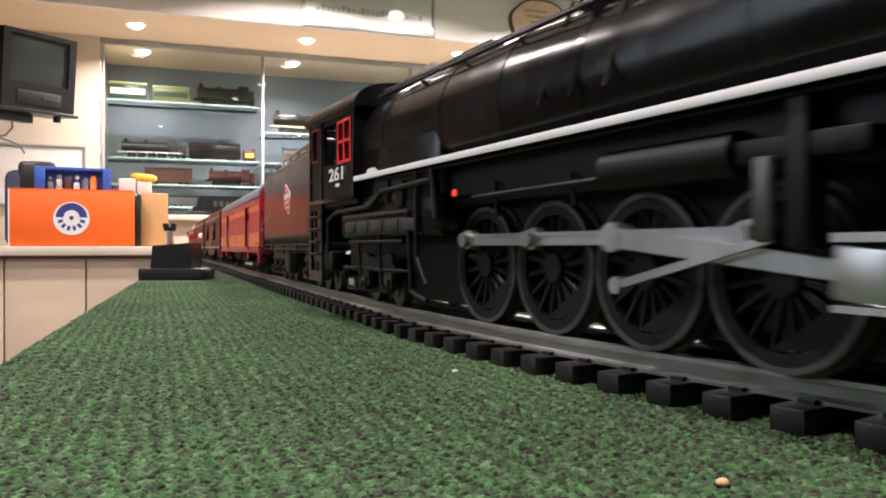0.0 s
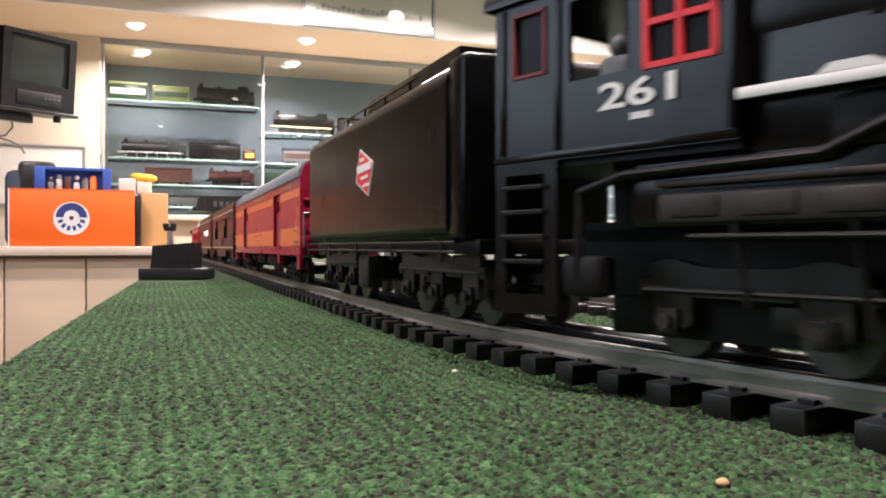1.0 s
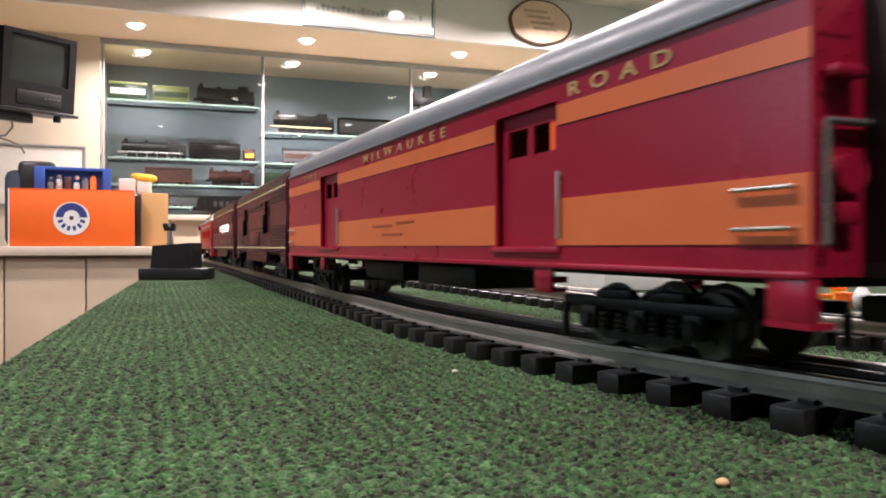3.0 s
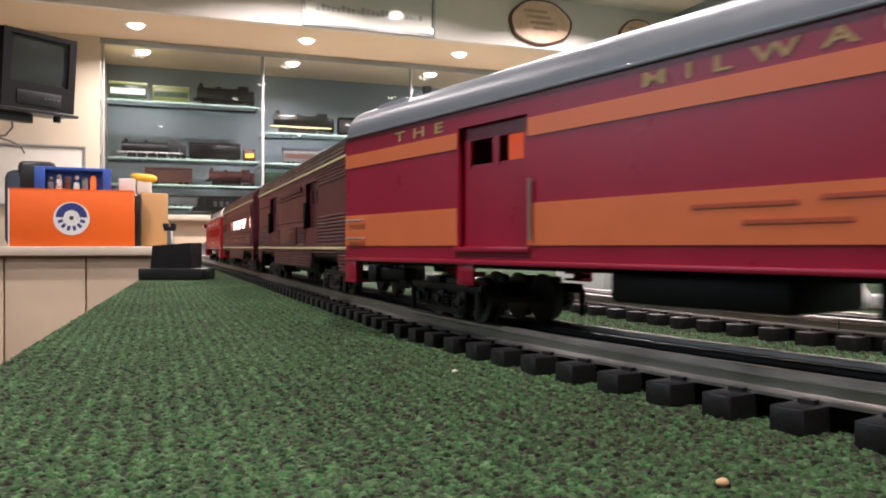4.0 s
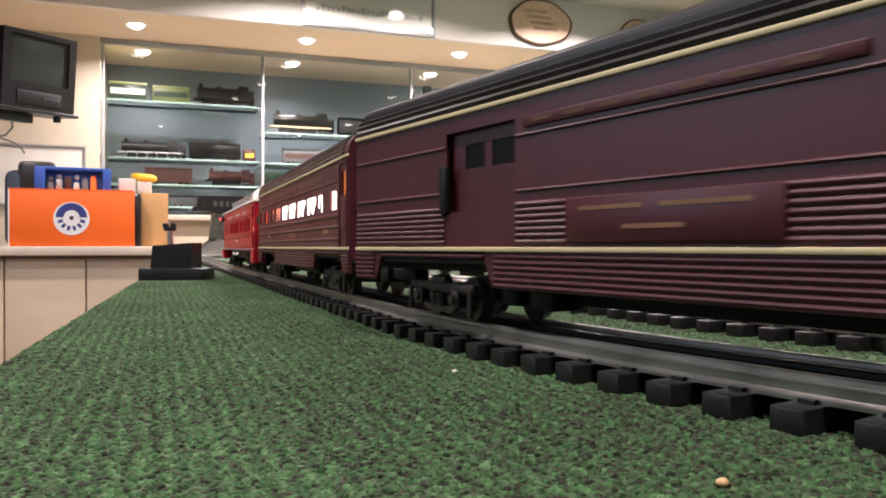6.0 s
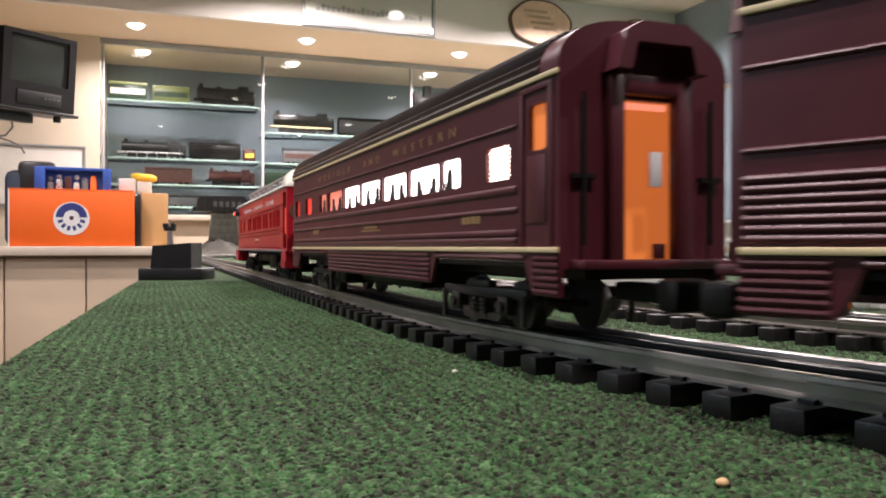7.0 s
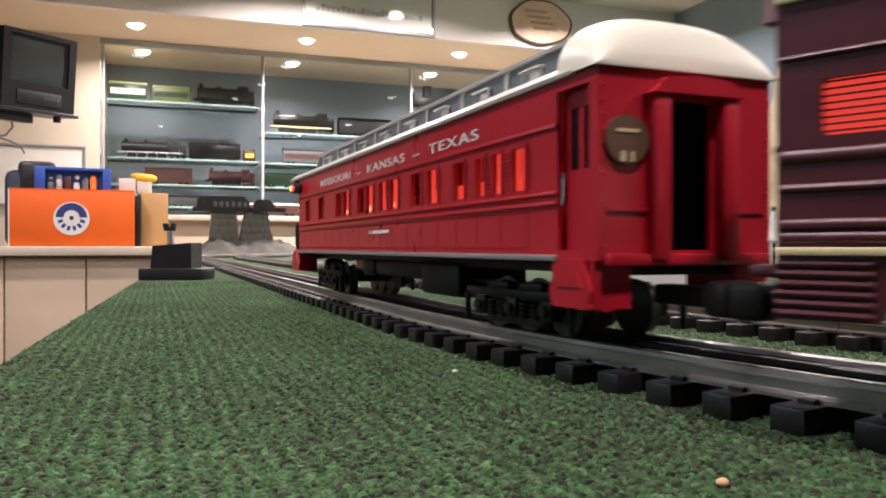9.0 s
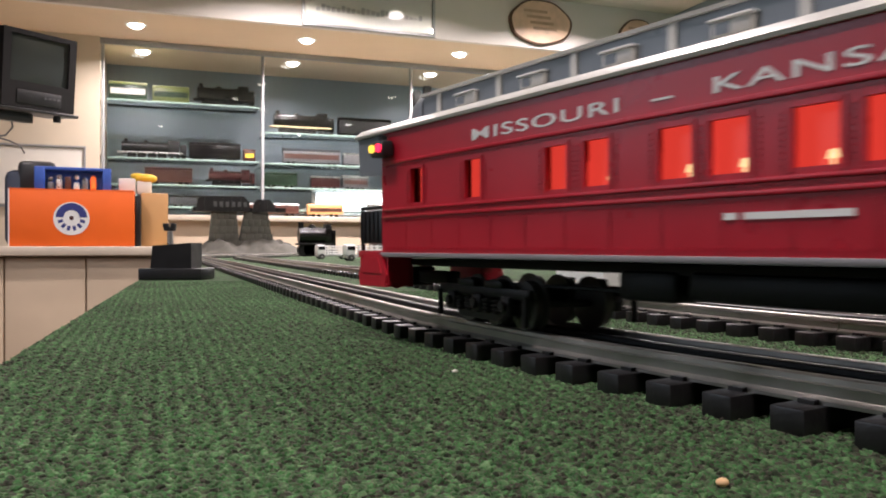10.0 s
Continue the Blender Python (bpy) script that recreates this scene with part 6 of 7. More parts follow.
carton("tan_box", "plain tan cardboard box standing on the counter", -0.045, 0.046, 3.03, 3.20, 0.046, 0.237, "box_tan", False)
carton("black_case", "black case wedged between two boxes", -0.0655, -0.047, 2.99, 3.10, 0.046, 0.225, "black_plastic", False)


def blister_pack():
    v = thing("blister_pack", "blue card package with a clear window on the orange box", "package", m=pose(-0.265, 3.035, 0.2425, 0, 0, 3))
    part("card_back", box(B(), -0.118, 0.118, 0.02, 0.03, 0, 0.077, 0.002), M["blue_card"], v)
    part("card_side", box(B(), -0.121, -0.088, -0.028, 0.03, 0, 0.077, 0.003), M["blue_card"], v)
    part("card_side", box(B(), 0.093, 0.121, -0.028, 0.03, 0, 0.077, 0.003), M["blue_card"], v)
    part("card_top", box(B(), -0.09, 0.095, -0.028, 0.03, 0.066, 0.077, 0.003), M["blue_card"], v)
    part("clear_window", box(B(), -0.088, 0.093, -0.0300, -0.0288, 0.001, 0.066), M["case_glass"], v, "clear plastic window").visible_shadow = False
    for k, m_ in enumerate(("m_grey", "m_silver", "m_brown", "m_silver", "m_grey", "box_orange")):
        x = -0.072 + 0.027 * k
        part("small_toy", ball(box(B(), x - 0.010, x + 0.010, -0.012, 0.008, 0.001, 0.026 + 0.010 * (k % 3), 0.004), (x, -0.004, 0.036 + 0.008 * (k % 2)), 0.009), M[m_], v)
    return v


blister_pack()


def duck():
    v = thing("yellow_toy", "small yellow plastic toy on a stack of papers", "toy", m=pose(-0.07, 3.11, 0.240, 0, 0, 0))
    part("paper_stack", box(B(), -0.052, 0.005, -0.03, 0.04, 0, 0.052, 0.003), M["paper"], v)
    part("toy_body", ball(ball(B(), (0.040, 0.0, 0.055), 0.036, 1.15, 0.8, 0.5, 2), (0.010, 0.0, 0.064), 0.020, 1.2, 0.8, 0.55, 2), M["yellow"], v)
    part("toy_stand", box(B(), 0.008, 0.060, -0.02, 0.03, 0.0, 0.046, 0.006), M["paper"], v)


duck()


def television():
    v = thing("television", "old black tube television on a wall bracket", "television", m=pose(-0.477, 3.88, 0.815, 5, 0, 37))
    part("front_frame", wall_with_holes(B(), -0.012, 0.03, -0.165, 0.165, -0.165, 0.165, [(-0.132, 0.132, -0.055, 0.145)], "y"), M["tv"], v)
    bm = B()
    rows = []
    for j in range(13):
        row = []
        for i in range(17):
            u, w_ = i / 8 - 1, j / 6 - 1
            row.append(bm.verts.new((0.134 * u, 0.004 - 0.010 * (1 - u * u) * (1 - w_ * w_), 0.045 + 0.102 * w_)))
        rows.append(row)
    for r0, r1 in zip(rows, rows[1:]):
        for i in range(16):
            bm.faces.new((r0[i], r0[i + 1], r1[i + 1], r1[i]))
    part("screen", bm, M["screen"], v, "grey-green curved tube screen")
    part("control_panel", box(B(), -0.10, 0.10, -0.016, -0.0125, -0.150, -0.090, 0.002), M["black_plastic"], v)
    for k in range(4):
        part("button", box(B(), 0.020 + 0.020 * k, 0.033 + 0.020 * k, -0.018, -0.0162, -0.118, -0.110), M["m_grey"], v)
    bm = B()
    rings = [[bm.verts.new((kx * sx, yy, kz * sz - dz)) for sx, sz in ((-1, -1), (1, -1), (1, 1), (-1, 1))] for yy, kx, kz, dz in ((0.030, 0.164, 0.164, 0), (0.10, 0.155, 0.155, 0.004), (0.24, 0.10, 0.10, 0.03), (0.32, 0.085, 0.085, 0.035))]
    for r0, r1 in zip(rings, rings[1:]):
        for i in range(4):
            bm.faces.new((r0[i], r0[(i + 1) % 4], r1[(i + 1) % 4], r1[i]))
    bm.faces.new(rings[-1])
    bm.faces.new(rings[0][::-1])
    part("back_shell", bm, M["tv"], v)
    part("bracket_plate", box(B(), -0.17, 0.185, -0.02, 0.22, -0.182, -0.168, 0.004), M["black_plastic"], v)
    part("bracket_arm", box(B(), -1.29, 0.02, 0.06, 0.12, -0.225, -0.184, 0.006), M["black_plastic"], v)
    part("bracket_foot", rod(B(), (0.105, 0.02, -0.182), (0.105, 0.02, -0.210), 0.016, 12), M["black_plastic"], v)
    bm = B()
    pts = [(-0.06, 0.1, -0.21), (-0.05, 0.1, -0.25), (-0.08, 0.10, -0.29), (-0.13, 0.10, -0.30), (-0.06, 0.11, -0.31), (0.0, 0.12, -0.33), (0.02, 0.12, -0.36)]
    for p, q in zip(pts, pts[1:]):
        rod(bm, p, q, 0.004, 8)
    part("cable", bm, M["m_grey"], v)
    return v


television()
poster = thing("wall_poster", "pale blue framed poster on the cream wall", "poster")
part("print", box(B(), -0.95, -0.405, 5.262, 5.268, 0.30, 0.64), M["paper"], poster)
part("frame", wall_with_holes(B(), 5.252, 5.269, -0.97, -0.392, 0.28, 0.655, [(-0.955, -0.404, 0.295, 0.643)], "y"), M["alu"], poster)
bag = thing("dark_bag", "dark blue soft bag standing on the counter", "bag", m=pose(-0.45, 3.42, 0.046, 0, 0, 5))
part("bag_body", box(B(), -0.085, 0.075, -0.07, 0.07, 0, 0.29, 0.03), M["bag_cloth"], bag)
part("bag_flap", box(B(), -0.04, 0.09, -0.075, 0.02, 0.20, 0.325, 0.02), M["black_plastic"], bag)


# ---- fascia pictures ----
def wood_slice(x, z, rx, rz):
    v = thing("wood_slice", "oval varnished wood slice plaque with bark rim", "plaque", "wood slice plaques")
    for nm, k, y0, y1, m_ in (("bark", 1.0, 4.596, 4.619, "bark"), ("face", 0.925, 4.592, 4.600, "wood_disc")):
        bm = B()
        random.seed(int(x * 10))
        pr = []
        for i in range(40):
            a = 2 * math.pi * i / 40
            w_ = 1 + 0.02 * math.sin(3 * a + x) + 0.015 * math.sin(7 * a)
            pr.append((x + rx * k * w_ * math.cos(a), z + rz * k * w_ * math.sin(a)))
        part(nm, extrude(bm, pr, y0, y1, "y"), M[m_], v)
    for k in range(4):
        part("engraving", box(B(), x - rx * (0.55 - 0.1 * k), x + rx * (0.2 + 0.1 * k), 4.5905, 4.5922, z + rz * (0.4 - 0.25 * k), z + rz * (0.52 - 0.25 * k), 0.0), M["engraving"], v)
    return v


wood_slice(2.35, 1.497, 0.225, 0.146)
wood_slice(3.09, 1.468, 0.15, 0.12)
pic = thing("framed_print", "framed grey train print under glass on the fascia", "picture")
part("paper_sheet", box(B(), 0.83, 1.60, 4.606, 4.610, 1.355, 1.62), M["paper"], pic)
part("frame", wall_with_holes(B(), 4.598, 4.6185, 0.807, 1.625, 1.336, 1.645, [(0.822, 1.610, 1.351, 1.63)], "y"), M["alu"], pic)
part("printed_shape", rod(B(), (0.93, 4.6048, 1.452), (1.30, 4.6048, 1.452), 0.0012, 4), M["ink"], pic)
for k in range(22):
    part("printed_shape", box(B(), 0.89 + 0.03 * k, 0.914 + 0.03 * k, 4.6045, 4.6062, 1.428 + 0.002 * (k % 3), 1.452 + 0.006 * ((k * 7) % 4) - 0.012 * (k > 15)), M["ink"], pic)
pg = part("picture_glass", box(B(), 0.823, 1.609, 4.6005, 4.6025, 1.352, 1.629), M["case_glass"], pic, "clear picture glass")
pg.visible_shadow = False
for sx in (0.83, 1.60):
    part("bulb_clip", ball(B(), (sx, 4.592, 1.368), 0.010, 1, 0.6, 1.2), M["lamp_disc"], pic)


# ---- on the layout ----
def lever_controller():
    v = thing("lever_controller", "black track controller with an upright lever on the carpet", "controller", m=pose(0.023, 1.128, 0.0, 0, 0, -20))
    part("base_plate", box(B(), -0.0425, 0.0425, -0.012, 0.05, 0.0005, 0.0155, 0.0015), M["black_plastic"], v)
    part("housing", extrude(B(), [(-0.029, 0.0155), (-0.0262, 0.0460), (0.0262, 0.0500), (0.0262, 0.0155)], -0.004, 0.042, "y"), M["black_plastic"], v)
    lv = part("lever", rod(B(), (-0.005, 0.006, 0.046), (-0.006, 0.006, 0.068), 0.0042, 14, 0.0034), M["chrome"], v)
    part("grip", box(box(box(B(), -0.0135, 0.0015, 0.002, 0.010, 0.066, 0.072, 0.001), -0.0145, -0.008, 0.002, 0.010, 0.070, 0.0765, 0.001), -0.004, 0.002, 0.002, 0.010, 0.070, 0.0765, 0.001), M["black_plastic"], lv)
    return v


lever_controller()


def girder_bridge():
    v = thing("girder_bridge", "black plate girder bridge on two grey stone piers", "model bridge")
    y = 3.95
    for x0, x1, wt, hh in ((0.262, 0.372, 0.022, 0.215), (0.418, 0.520, 0.040, 0.215)):
        bm = extrude(B(), [(x0 - wt, 0.0), (x0, hh), (x1, hh), (x1 + wt, 0.0)], y, y + 0.10, "y")
        pr = part("pier", bm, M["stone"], v)
        random.seed(int(x0 * 1000))
        for k in range(6):
            w0 = wt * (1 - k / 6)
            x = x0 - w0
            while x < x1 + w0 - 0.012:
                q = min(x + random.uniform(0.022, 0.042), x1 + w0)
                part("stone", box(B(), x + 0.0003, q - 0.0003, y - random.uniform(0.004, 0.006), y + 0.002, 0.004 + k * 0.035, 0.0385 + k * 0.035, 0.002), M["stone"], pr)
                x = q
    for x0, x1, zt in ((0.185, 0.438, 0.288), (0.448, 0.560, 0.275)):
        g = part("girder", extrude(B(), [(x0, 0.215), (x0 + 0.004, zt - 0.022), (x0 + 0.022, zt), (x1 - 0.030, zt), (x1 - 0.006, zt - 0.028), (x1, 0.215)], y - 0.02, y - 0.005, "y"), M["black_plastic"], v)
        n = max(2, round((x1 - x0) / 0.04))
        for k in range(1, n):
            part("stiffener", box(B(), x0 + k * (x1 - x0) / n - 0.003, x0 + k * (x1 - x0) / n + 0.003, y - 0.026, y - 0.018, 0.217, zt - 0.004), M["black_plastic"], g)
    for k in range(6):
        part("sign_bar", box(B(), 0.265 + 0.028 * k, 0.281 + 0.028 * k, y - 0.029, y - 0.026, 0.237, 0.261), M["m_grey"], v)
    part("deck", box(B(), 0.17, 0.61, y - 0.004, y + 0.10, 0.2155, 0.235), M["chassis"], v)
    return v


girder_bridge()


def rock_mass(name, label, x0, x1, y0, y1, h, mat, seed, peak=0.5):
    """A heap of moulded plaster rock: a bumpy height field with a skirt."""
    nx, ny = 44, 18
    bm = B()
    rows = []
    for j in range(ny + 1):
        row = []
        for i in range(nx + 1):
            u, v_ = i / nx, j / ny
            e = min(1.0, 5 * min(u, 1 - u)) * min(1.0, 4 * min(v_, 1 - v_))
            n = noise.noise(Vector((u * 5 + seed, v_ * 4, seed * 1.3))) * 0.5 + noise.noise(Vector((u * 14, v_ * 11 + seed, 2.0))) * 0.3 + 0.55
            z = max(0.0, h * e * n)
            row.append(bm.verts.new((x0 + (x1 - x0) * u, y0 + (y1 - y0) * v_, z)))
        rows.append(row)
    for a, b in zip(rows, rows[1:]):
        for i in range(nx):
            bm.faces.new((a[i], a[i + 1], b[i + 1], b[i]))
    t = part(name, bm, M[mat])
    return tagged(t, label, "scenery rock")


rock_mass("rocky_bank", "low grey plaster rocks at the foot of the bridge", 0.12, 0.75, 3.82, 4.2, 0.105, "rock", 3.0)


def mountain():
    """A tall tan plaster cliff beside the far tracks."""
    bm = B()
    rows = []
    for j in range(26):
        v_ = j / 25
        row = []
        for i in range(32):
            a = 2 * math.pi * i / 32
            r = (0.13 - 0.085 * v_ ** 0.7) * (1 + 0.35 * noise.noise(Vector((math.cos(a) * 1.7, math.sin(a) * 1.7, v_ * 2.5))) + 0.2 * noise.noise(Vector((math.cos(a) * 5, math.sin(a) * 5, v_ * 9))))
            row.append(bm.verts.new((1.275 + r * math.cos(a), 1.30 + r * math.sin(a), 0.42 * v_)))
        rows.append(row)
    for a, b in zip(rows, rows[1:]):
        for i in range(32):
            bm.faces.new((a[i], a[(i + 1) % 32], b[(i + 1) % 32], b[i]))
    bm.faces.new(rows[-1])
    return tagged(part("plaster_cliff", bm, M["tan_rock"]), "tall tan plaster cliff on the layout", "scenery rock")


mountain()


def skittle(x, y, tip):
    v = thing("bottle_post", "small white bottle-shaped post before the cliff", "post", "white posts by the cliff", pose(x, y, 0.0585) @ Matrix.Diagonal((0.66, 0.66, 0.66, 1)))
    bm = rod(B(), (0, 0, 0), (0, 0, 0.052), 0.011, 14)
    part("post_body", bm, M["white"], v)
    part("neck", rod(B(), (0, 0, 0.052), (0, 0, 0.074), 0.010, 14, 0.005), M["white"], v)
    part("cap", ball(B(), (0, 0, 0.080), 0.0075), M[tip], v)
    return v


for k, tip in enumerate(("m_grey", "m_brown", "m_green", "box_orange", "m_red")):
    skittle(1.020 + 0.027 * k, 1.105 - 0.005 * k, tip)


def toy_truck(x, y, rz):
    v = thing("toy_truck", "white toy stake truck standing beside the tracks", "toy truck", "white toy trucks", pose(x, y, 0.0, 0, 0, rz))
    part("chassis", box(B(), -0.062, 0.062, -0.020, 0.020, 0.010, 0.016, 0.002), M["m_silver"], v)
    part("cab", box(B(), -0.062, -0.030, -0.021, 0.021, 0.016, 0.052, 0.006), M["white"], v)
    part("windscreen", box(B(), -0.058, -0.034, -0.0216, -0.0208, 0.034, 0.046), M["dark_glass"], v)
    bd = part("bed", box(B(), -0.026, 0.062, -0.022, 0.022, 0.016, 0.021, 0.001), M["white"], v)
    for sy in (-0.022, 0.020):
        for z in (0.025, 0.034, 0.043):
            part("rail_slat", box(B(), -0.026, 0.062, sy, sy + 0.002, z, z + 0.005), M["white"], bd)
        for k in range(5):
            part("stake", box(B(), -0.025 + 0.0205 * k, -0.022 + 0.0205 * k, sy - 0.001, sy + 0.003, 0.021, 0.050), M["white"], bd)
    for wx in (-0.045, 0.038):
        for sy in (-0.022, 0.017):
            w_ = part("wheel", rod(B(), (wx, sy, 0.010), (wx, sy + 0.005, 0.010), 0.010, 18), M["rubber"], v)
            part("hub", rod(B(), (wx, sy - 0.0008, 0.010), (wx, sy + 0.0058, 0.010), 0.004, 12), M["m_silver"], w_)
    return v


toy_truck(0.615, 2.42, 6)
toy_truck(0.60, 2.80, 4)
shelf_engine(0.60, 0.78, 3.60, 0.0, 0.155, "black")


def hut(x, y, w, d, h, body, roof, label):
    v = thing("trackside_hut", label, "model building", "model buildings", pose(x, y, 0))
    part("wall", box(B(), -w / 2, w / 2, -d / 2, d / 2, 0, h, 0.002), M[body], v)
    part("roof", extrude(B(), [(-w / 2 - 0.012, h), (0, h + 0.035), (w / 2 + 0.012, h)], -d / 2 - 0.01, d / 2 + 0.01, "y"), M[roof], v)
    part("door", box(B(), -0.012, 0.012, -d / 2 - 0.002, -d / 2, 0, 0.045, 0.0005), M["m_brown"], v)
    for sx in (-1, 1):
        part("window", box(B(), sx * w * 0.3 - 0.012, sx * w * 0.3 + 0.012, -d / 2 - 0.002, -d / 2, 0.022, 0.045, 0.0005), M["dark_glass"], v)
    return v


def white_platform(x, y):
    v = thing("white_platform", "low white model platform beyond the tracks", "model building", "model buildings", pose(x, y, 0, 0, 0, 8))
    part("base", box(B(), -0.085, 0.085, -0.04, 0.04, 0, 0.026, 0.002), M["white"], v)
    part("deck", box(B(), -0.090, 0.090, -0.045, 0.045, 0.026, 0.030, 0.001), M["paper"], v)
    for k in range(6):
        part("post", box(B(), -0.085 + 0.033 * k, -0.081 + 0.033 * k, -0.044, -0.040, 0.030, 0.044), M["white"], v)
    part("rail", box(B(), -0.086, 0.086, -0.044, -0.040, 0.044, 0.047), M["white"], v)




def cliff_terrace(x0, x1, y0, y1, h):
    """A white terrace on pickets, before the cliff."""
    v = thing("white_terrace", "white raised model terrace with a picket front", "model building", "model buildings")
    part("deck", box(B(), x0, x1, y0, y1, h - 0.006, h, 0.001), M["white"], v)
    part("back_wall", box(B(), x0 + 0.004, x1 - 0.004, y1 - 0.012, y1 - 0.006, 0, h - 0.006), M["chassis"], v)
    part("base_rail", box(B(), x0, x1, y0 + 0.001, y0 + 0.006, 0.0, 0.005), M["white"], v)
    n = 14
    for k in range(n + 1):
        x = x0 + 0.003 + (x1 - x0 - 0.010) * k / n
        part("picket", box(B(), x, x + 0.0075, y0 + 0.001, y0 + 0.005, 0.005, h - 0.006), M["white"], v)


cliff_terrace(0.965, 1.20, 1.075, 1.165, 0.058)
white_platform(0.496, 0.733)
hut(1.08, 3.55, 0.26, 0.16, 0.095, "m_grey", "m_brown", "grey model station building with a brown roof")
hut(0.95, 2.15, 0.20, 0.12, 0.075, "white", "m_silver", "white model building with a silver roof")
hut(1.55, 1.86, 0.62, 0.14, 0.085, "white", "paper", "long white model building beyond the tracks")


def small_cup(x, y, mat, h):
    v = thing("small_cup", "small yellow plastic cup standing beyond the tracks", "cup", "small cups beyond the tracks", pose(x, y, 0))
    part("cup_body", rod(B(), (0, 0, 0.0), (0, 0, h), 0.0048, 16, 0.0058), M[mat], v)
    part("rim", rod(B(), (0, 0, h), (0, 0, h + 0.0014), 0.0063, 16), M["box_orange"], v)


for x, y, m_, hh in ((0.459, 0.447, "yellow", 0.0085), (0.464, 0.434, "box_orange", 0.0105), (0.478, 0.452, "yellow", 0.0130)):
    small_cup(x, y, m_, hh)
vase = thing("white_vase", "small white vase with a flared neck beyond the tracks", "vase", m=pose(0.470, 0.424, 0))
bm = B()
vs = [[bm.verts.new((r * math.cos(i * math.pi / 9), r * math.sin(i * math.pi / 9), z)) for i in range(18)]
      for r, z in ((0.0035, 0), (0.0062, 0.004), (0.0068, 0.0085), (0.0048, 0.0130), (0.0026, 0.0165), (0.0028, 0.0200), (0.0046, 0.0245), (0.0040, 0.0245))]
for ra, rb in zip(vs, vs[1:]):
    for i in range(18):
        bm.faces.new((ra[i], ra[(i + 1) % 18], rb[(i + 1) % 18], rb[i]))
bm.faces.new(vs[0][::-1])
bm.faces.new(vs[-1])
part("vase_body", bm, M["white"], vase)
crate = thing("white_crate", "low white block lying beyond the tracks", "block", m=pose(0.492, 0.428, 0, 0, 0, 12))
part("block_body", box(B(), -0.012, 0.012, -0.008, 0.008, 0, 0.010, 0.0015), M["white"], crate)
ball_ = tagged(part("stray_pebble", ball(B(), (0.0985, 0.1195, 0.0010), 0.0011, 1.2, 1, 0.8, 2), M["pebble"]), "tiny tan crumb lying on the carpet", "crumb", "crumbs on the carpet")
tagged(part("stray_pebble", ball(B(), (0.0985, 0.2580, 0.0010), 0.0009, 1.3, 1, 0.8, 2), M["paper"]), "tiny pale crumb lying on the carpet", "crumb", "crumbs on the carpet")


# ---- carpet loops near the camera ----
def carpet_loops():
    rng = np.random.default_rng(4)
    gx, gy = 0.00165, 0.0019
    xs = np.arange(-0.085, 0.60, gx)
    ys = np.arange(0.09, 1.05, gy)
    px, py = np.meshgrid(xs, ys)
    px = (px + gx * 0.5 * (np.arange(len(ys)) % 2)[:, None]).ravel()
    py = py.ravel()
    px += rng.uniform(-0.28, 0.28, px.size) * gx
    py += rng.uniform(-0.45, 0.45, py.size) * gy
    # keep the open carpet: inside the table's edge and clear of the rails
    edge = -0.054 + 0.044 * (py - 0.34)
    s_x = np.where(py < TY, TX + RN - np.sqrt(np.maximum(RN ** 2 - (TY - py) ** 2, 0)), TX)
    keep = (px > edge) & (px < s_x - 0.010) & (px < 0.12 + 0.8 * py)
    keep |= (px > s_x + 0.030) & (px < s_x + 0.135) & (py > 0.2) & (py < 0.75)
    px, py = px[keep], py[keep]
    n = px.size
    r = rng.uniform(0.00095, 0.0014, n)
    h = rng.uniform(0.0003, 0.0010, n)
    ang = rng.uniform(0, math.pi, n)
    lean = rng.uniform(-0.0007, 0.0007, (n, 2))
    verts = np.zeros((n, 7, 3))
    for k in range(3):
        a = ang + k * 2 * math.pi / 3
        verts[:, k] = np.stack([px + r * np.cos(a), py + r * np.sin(a), np.full(n, -0.0003)], 1)
        b = a + 0.5
        verts[:, 3 + k] = np.stack([px + lean[:, 0] * 0.6 + r * 0.8 * np.cos(b), py + lean[:, 1] * 0.6 + r * 0.8 * np.sin(b), h * 0.65], 1)
    verts[:, 6] = np.stack([px + lean[:, 0], py + lean[:, 1], h], 1)
    tri = np.array([(0, 1, 3), (1, 4, 3), (1, 2, 4), (2, 5, 4), (2, 0, 5), (0, 3, 5), (3, 4, 6), (4, 5, 6), (5, 3, 6)])
    faces = (np.arange(n)[:, None, None] * 7 + tri[None]).reshape(-1, 3)
    me = bpy.data.meshes.new("carpet_loops")
    me.from_pydata(verts.reshape(-1, 3).tolist(), [], faces.tolist())
    me.polygons.foreach_set("use_smooth", np.ones(len(faces), bool))
    me.materials.append(M["carpet"])
    tagged(new("carpet_loops", me), "green and brown looped carpet pile", "carpet", kind="stuff")
    return n


carpet_loops()

TIE = tie_mesh()


def lay_ties(track, offset, s0, s1, lo, hi):
    """Ties from s0 to s1: single pieces between lo and hi, the far rest joined."""
    scale = (RN + offset) / RN
    gap = TIE_GAP / scale
    n = int((s1 - s0) / gap)
    bm = B()
    for i in range(n):
        s = s0 + i * gap
        x, y, a = track_at(s, offset)
        m = pose(x, y, 0, 0, 0, math.degrees(a) + random.uniform(-0.8, 0.8))
        if lo <= s <= hi:
            o = new("tie", TIE)
            o.parent = track
            o.matrix_basis = m
        else:
            box(bm, -0.0285, 0.0285, -0.0047, 0.0047, 0.0, TIE_TOP, 0.0, m)
    if len(bm.verts):
        tagged(part("far_ties", bm, M["tie"], track), kind="stuff")
    else:
        bm.free()


lay_ties(near_track, 0.0, -3.5, 1.2, -2.0, 0.6)
lay_ties(second_track, -0.152, -3.2, 1.2, -0.9, 0.7)


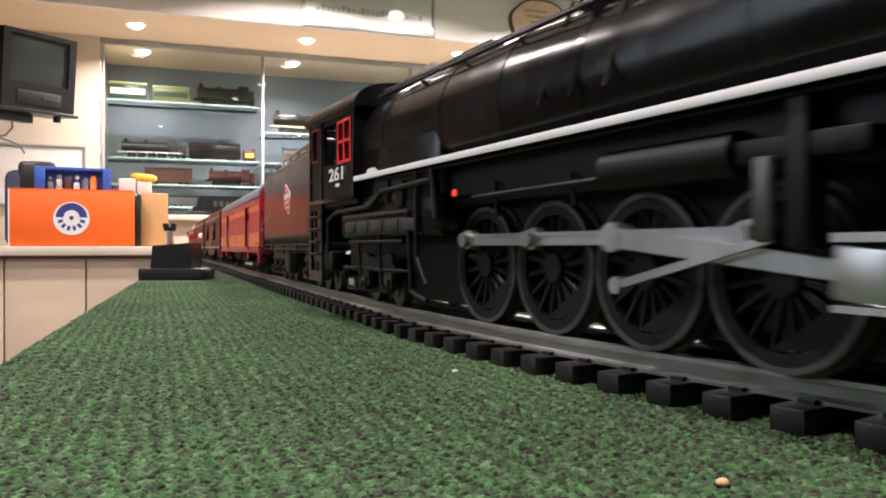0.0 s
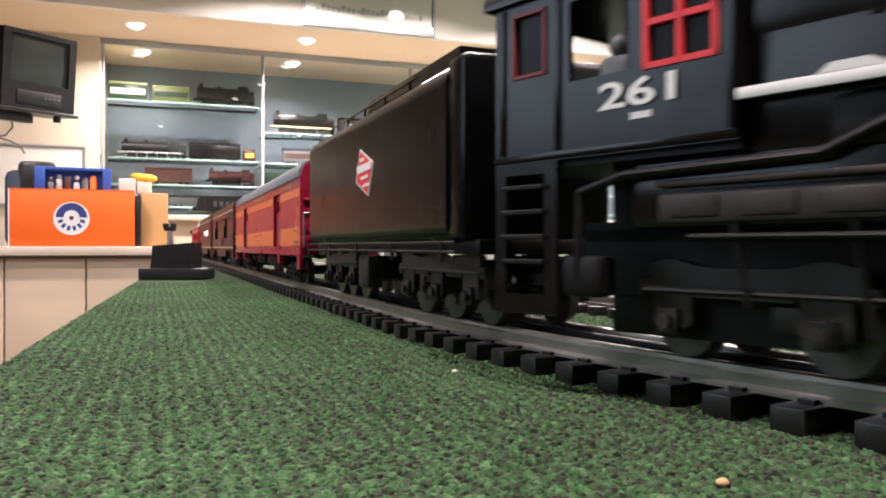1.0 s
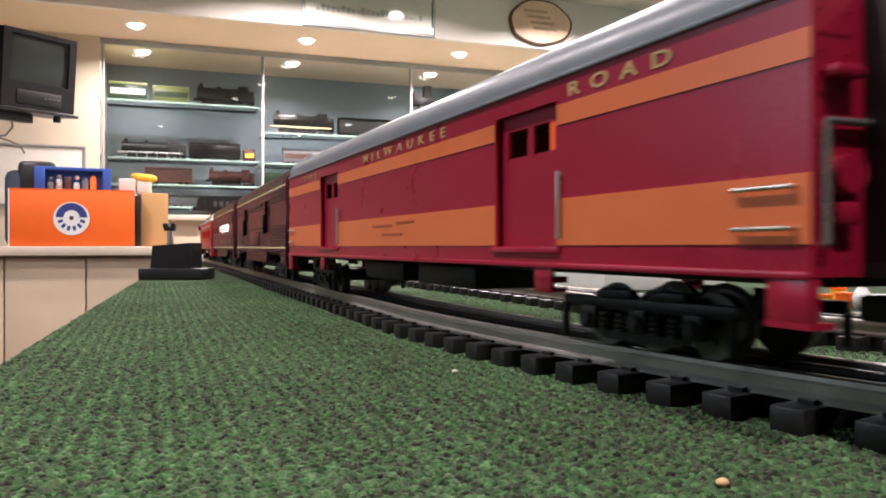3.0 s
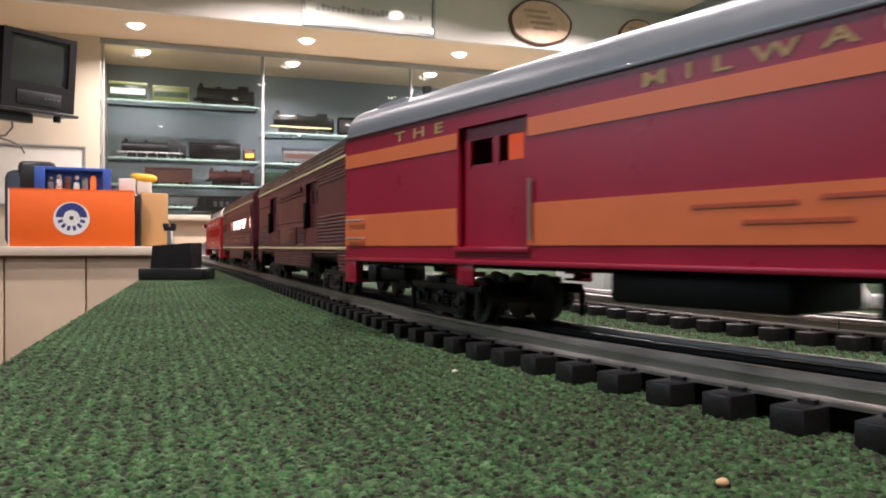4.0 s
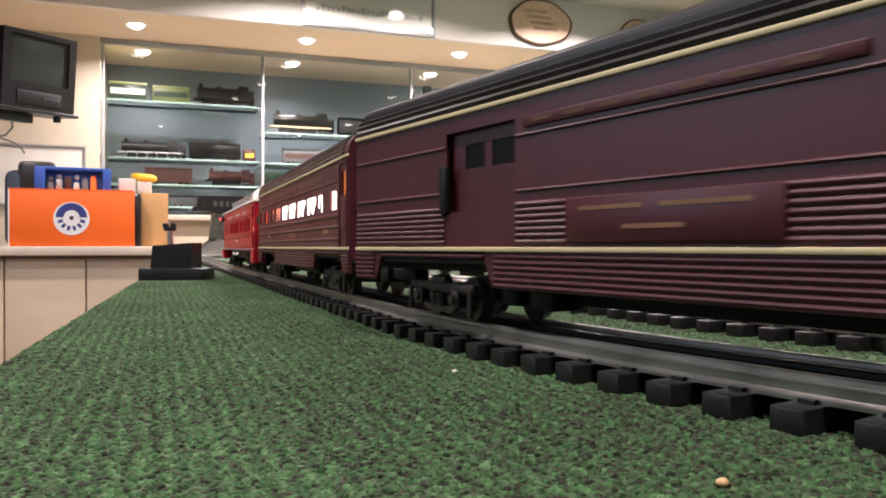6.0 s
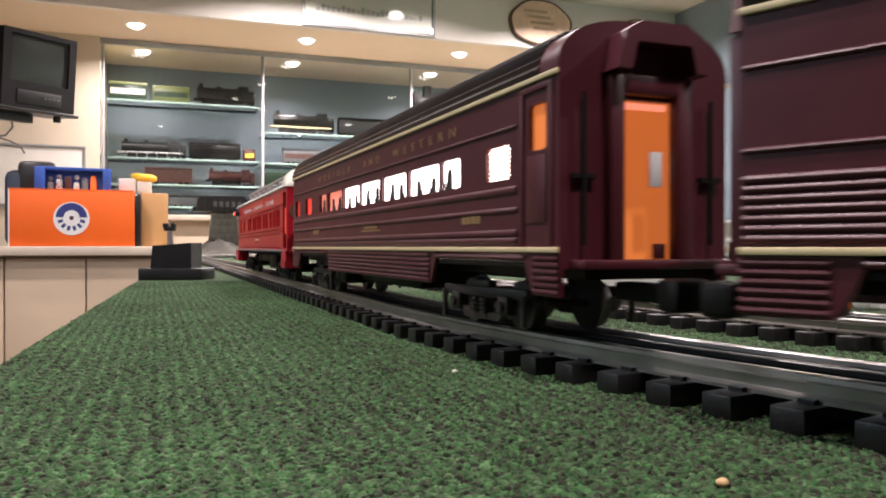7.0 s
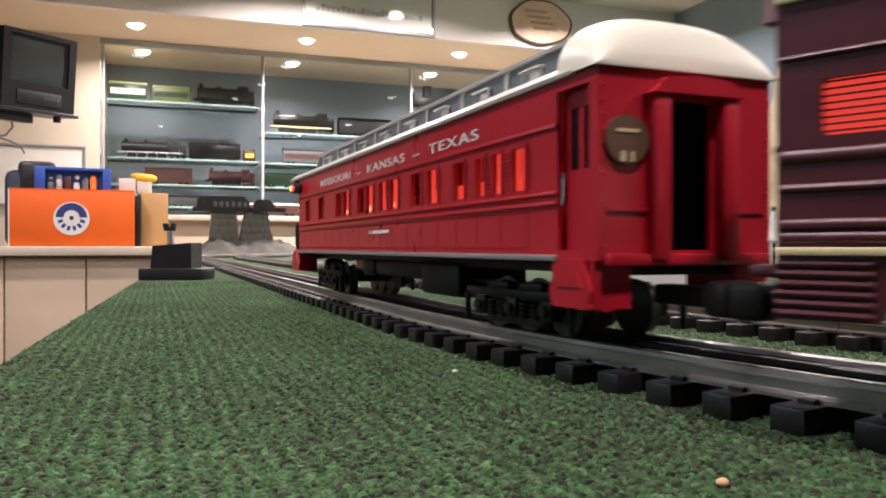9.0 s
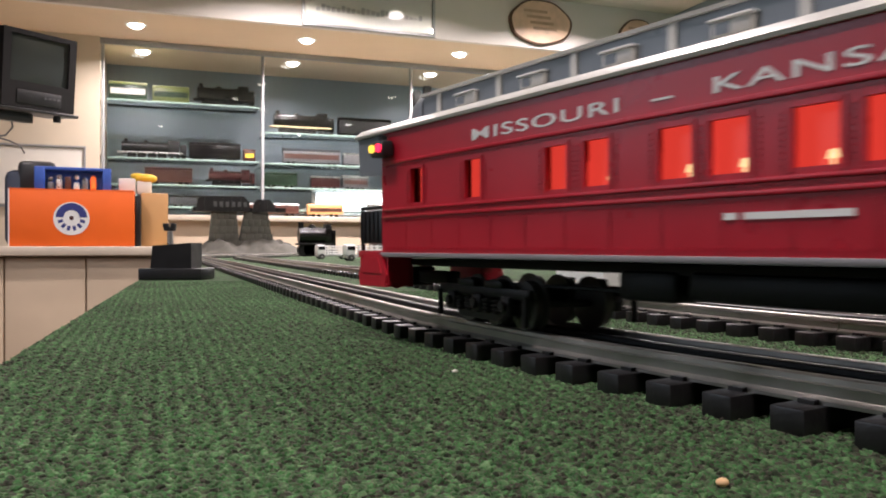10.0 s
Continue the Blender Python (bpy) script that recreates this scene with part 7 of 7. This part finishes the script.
# ---- what moves ----
# small unevenness of the train's pace, in metres
UNEVEN_T = (0.0, 0.3, 0.6, 1.0, 1.6, 2.2, 2.7, 3.4, 4.0, 4.5, 5.0, 5.5, 7.0, 7.5, 8.0, 8.4, 9.0, 10.0)
UNEVEN_D = (0.001, -0.003, -0.001, 0.003, 0.001, 0.001, 0.003, 0.0, 0.0, 0.003, 0.002, 0.0, -0.001, -0.001, 0.005, 0.0035, 0.0, 0.0)


def gone(t):
    """Metres that the train has gone after t seconds."""
    run = 0.25595 * t - 0.003466 * t * t + 0.000219 * t ** 3
    return run + float(np.interp(t, UNEVEN_T, UNEVEN_D))


def standing(mid, base):
    """A vehicle's pose with its two pivots on the track."""
    xa, ya, _ = track_at(mid - base / 2)
    xb, yb, _ = track_at(mid + base / 2)
    a = math.atan2(-(xb - xa), yb - ya)
    return Matrix.Translation(((xa + xb) / 2, (ya + yb) / 2, 0)) @ Matrix.Rotation(a, 4, "Z"), a


def motions():
    times = [i * 0.2 for i in range(51)]
    for v, mid, base in VEHICLES:
        walk(v, [(t, standing(mid + gone(t), base)[0]) for t in times])
    span = {v.name: (mid, base) for v, mid, base in VEHICLES}
    for t_, v, y in TRUCKS:
        mid, base = span[v.name]
        rows = []
        for t in times:
            m, a = standing(mid + gone(t), base)
            x, yy, b = track_at(mid + gone(t) + y)
            p = m.inverted() @ Vector((x, yy, 0))
            turn = math.pi + b - a
            turn = math.atan2(math.sin(turn), math.cos(turn))
            rows.append((t, Matrix.Translation(p) @ Matrix.Rotation(turn, 4, "Z")))
        walk(t_, rows)
    quick = [i / 15 for i in range(151)]
    for w, y in DRIVERS:
        walk(w, [(t, Matrix.Translation((0, y, RAIL_TOP + DR)) @ Matrix.Rotation(radians(PHASE) - gone(t) / DR, 4, "X")) for t in quick])
    for r, kind, length in RODS:
        rows = []
        for t in quick:
            f = radians(PHASE) - gone(t) / DR
            py, pz = CRANK * math.cos(f), RAIL_TOP + DR + CRANK * math.sin(f)
            if kind == "couple":
                rows.append((t, Matrix.Translation((0, py, pz))))
            else:
                y0, z1 = (0.0880, RAIL_TOP + DR + 0.0015) if kind == "main" else (0.0880, 0.0465)
                if kind == "ecc":
                    py, pz = 0.006 * math.cos(f + 2.5), RAIL_TOP + DR + 0.002 + 0.006 * math.sin(f + 2.5)
                tilt = math.asin((z1 - pz) / length)
                rows.append((t, Matrix.Translation((0, y0 + py, pz)) @ Matrix.Rotation(tilt, 4, "X")))
        walk(r, rows)
    every = [i / FPS for i in range(301)]
    for w, r, y, z in ROLLING:
        walk(w, [(t, Matrix.Translation((0, y, z)) @ Matrix.Rotation(-gone(t) / r, 4, "X")) for t in every])


PHASE = 125
motions()
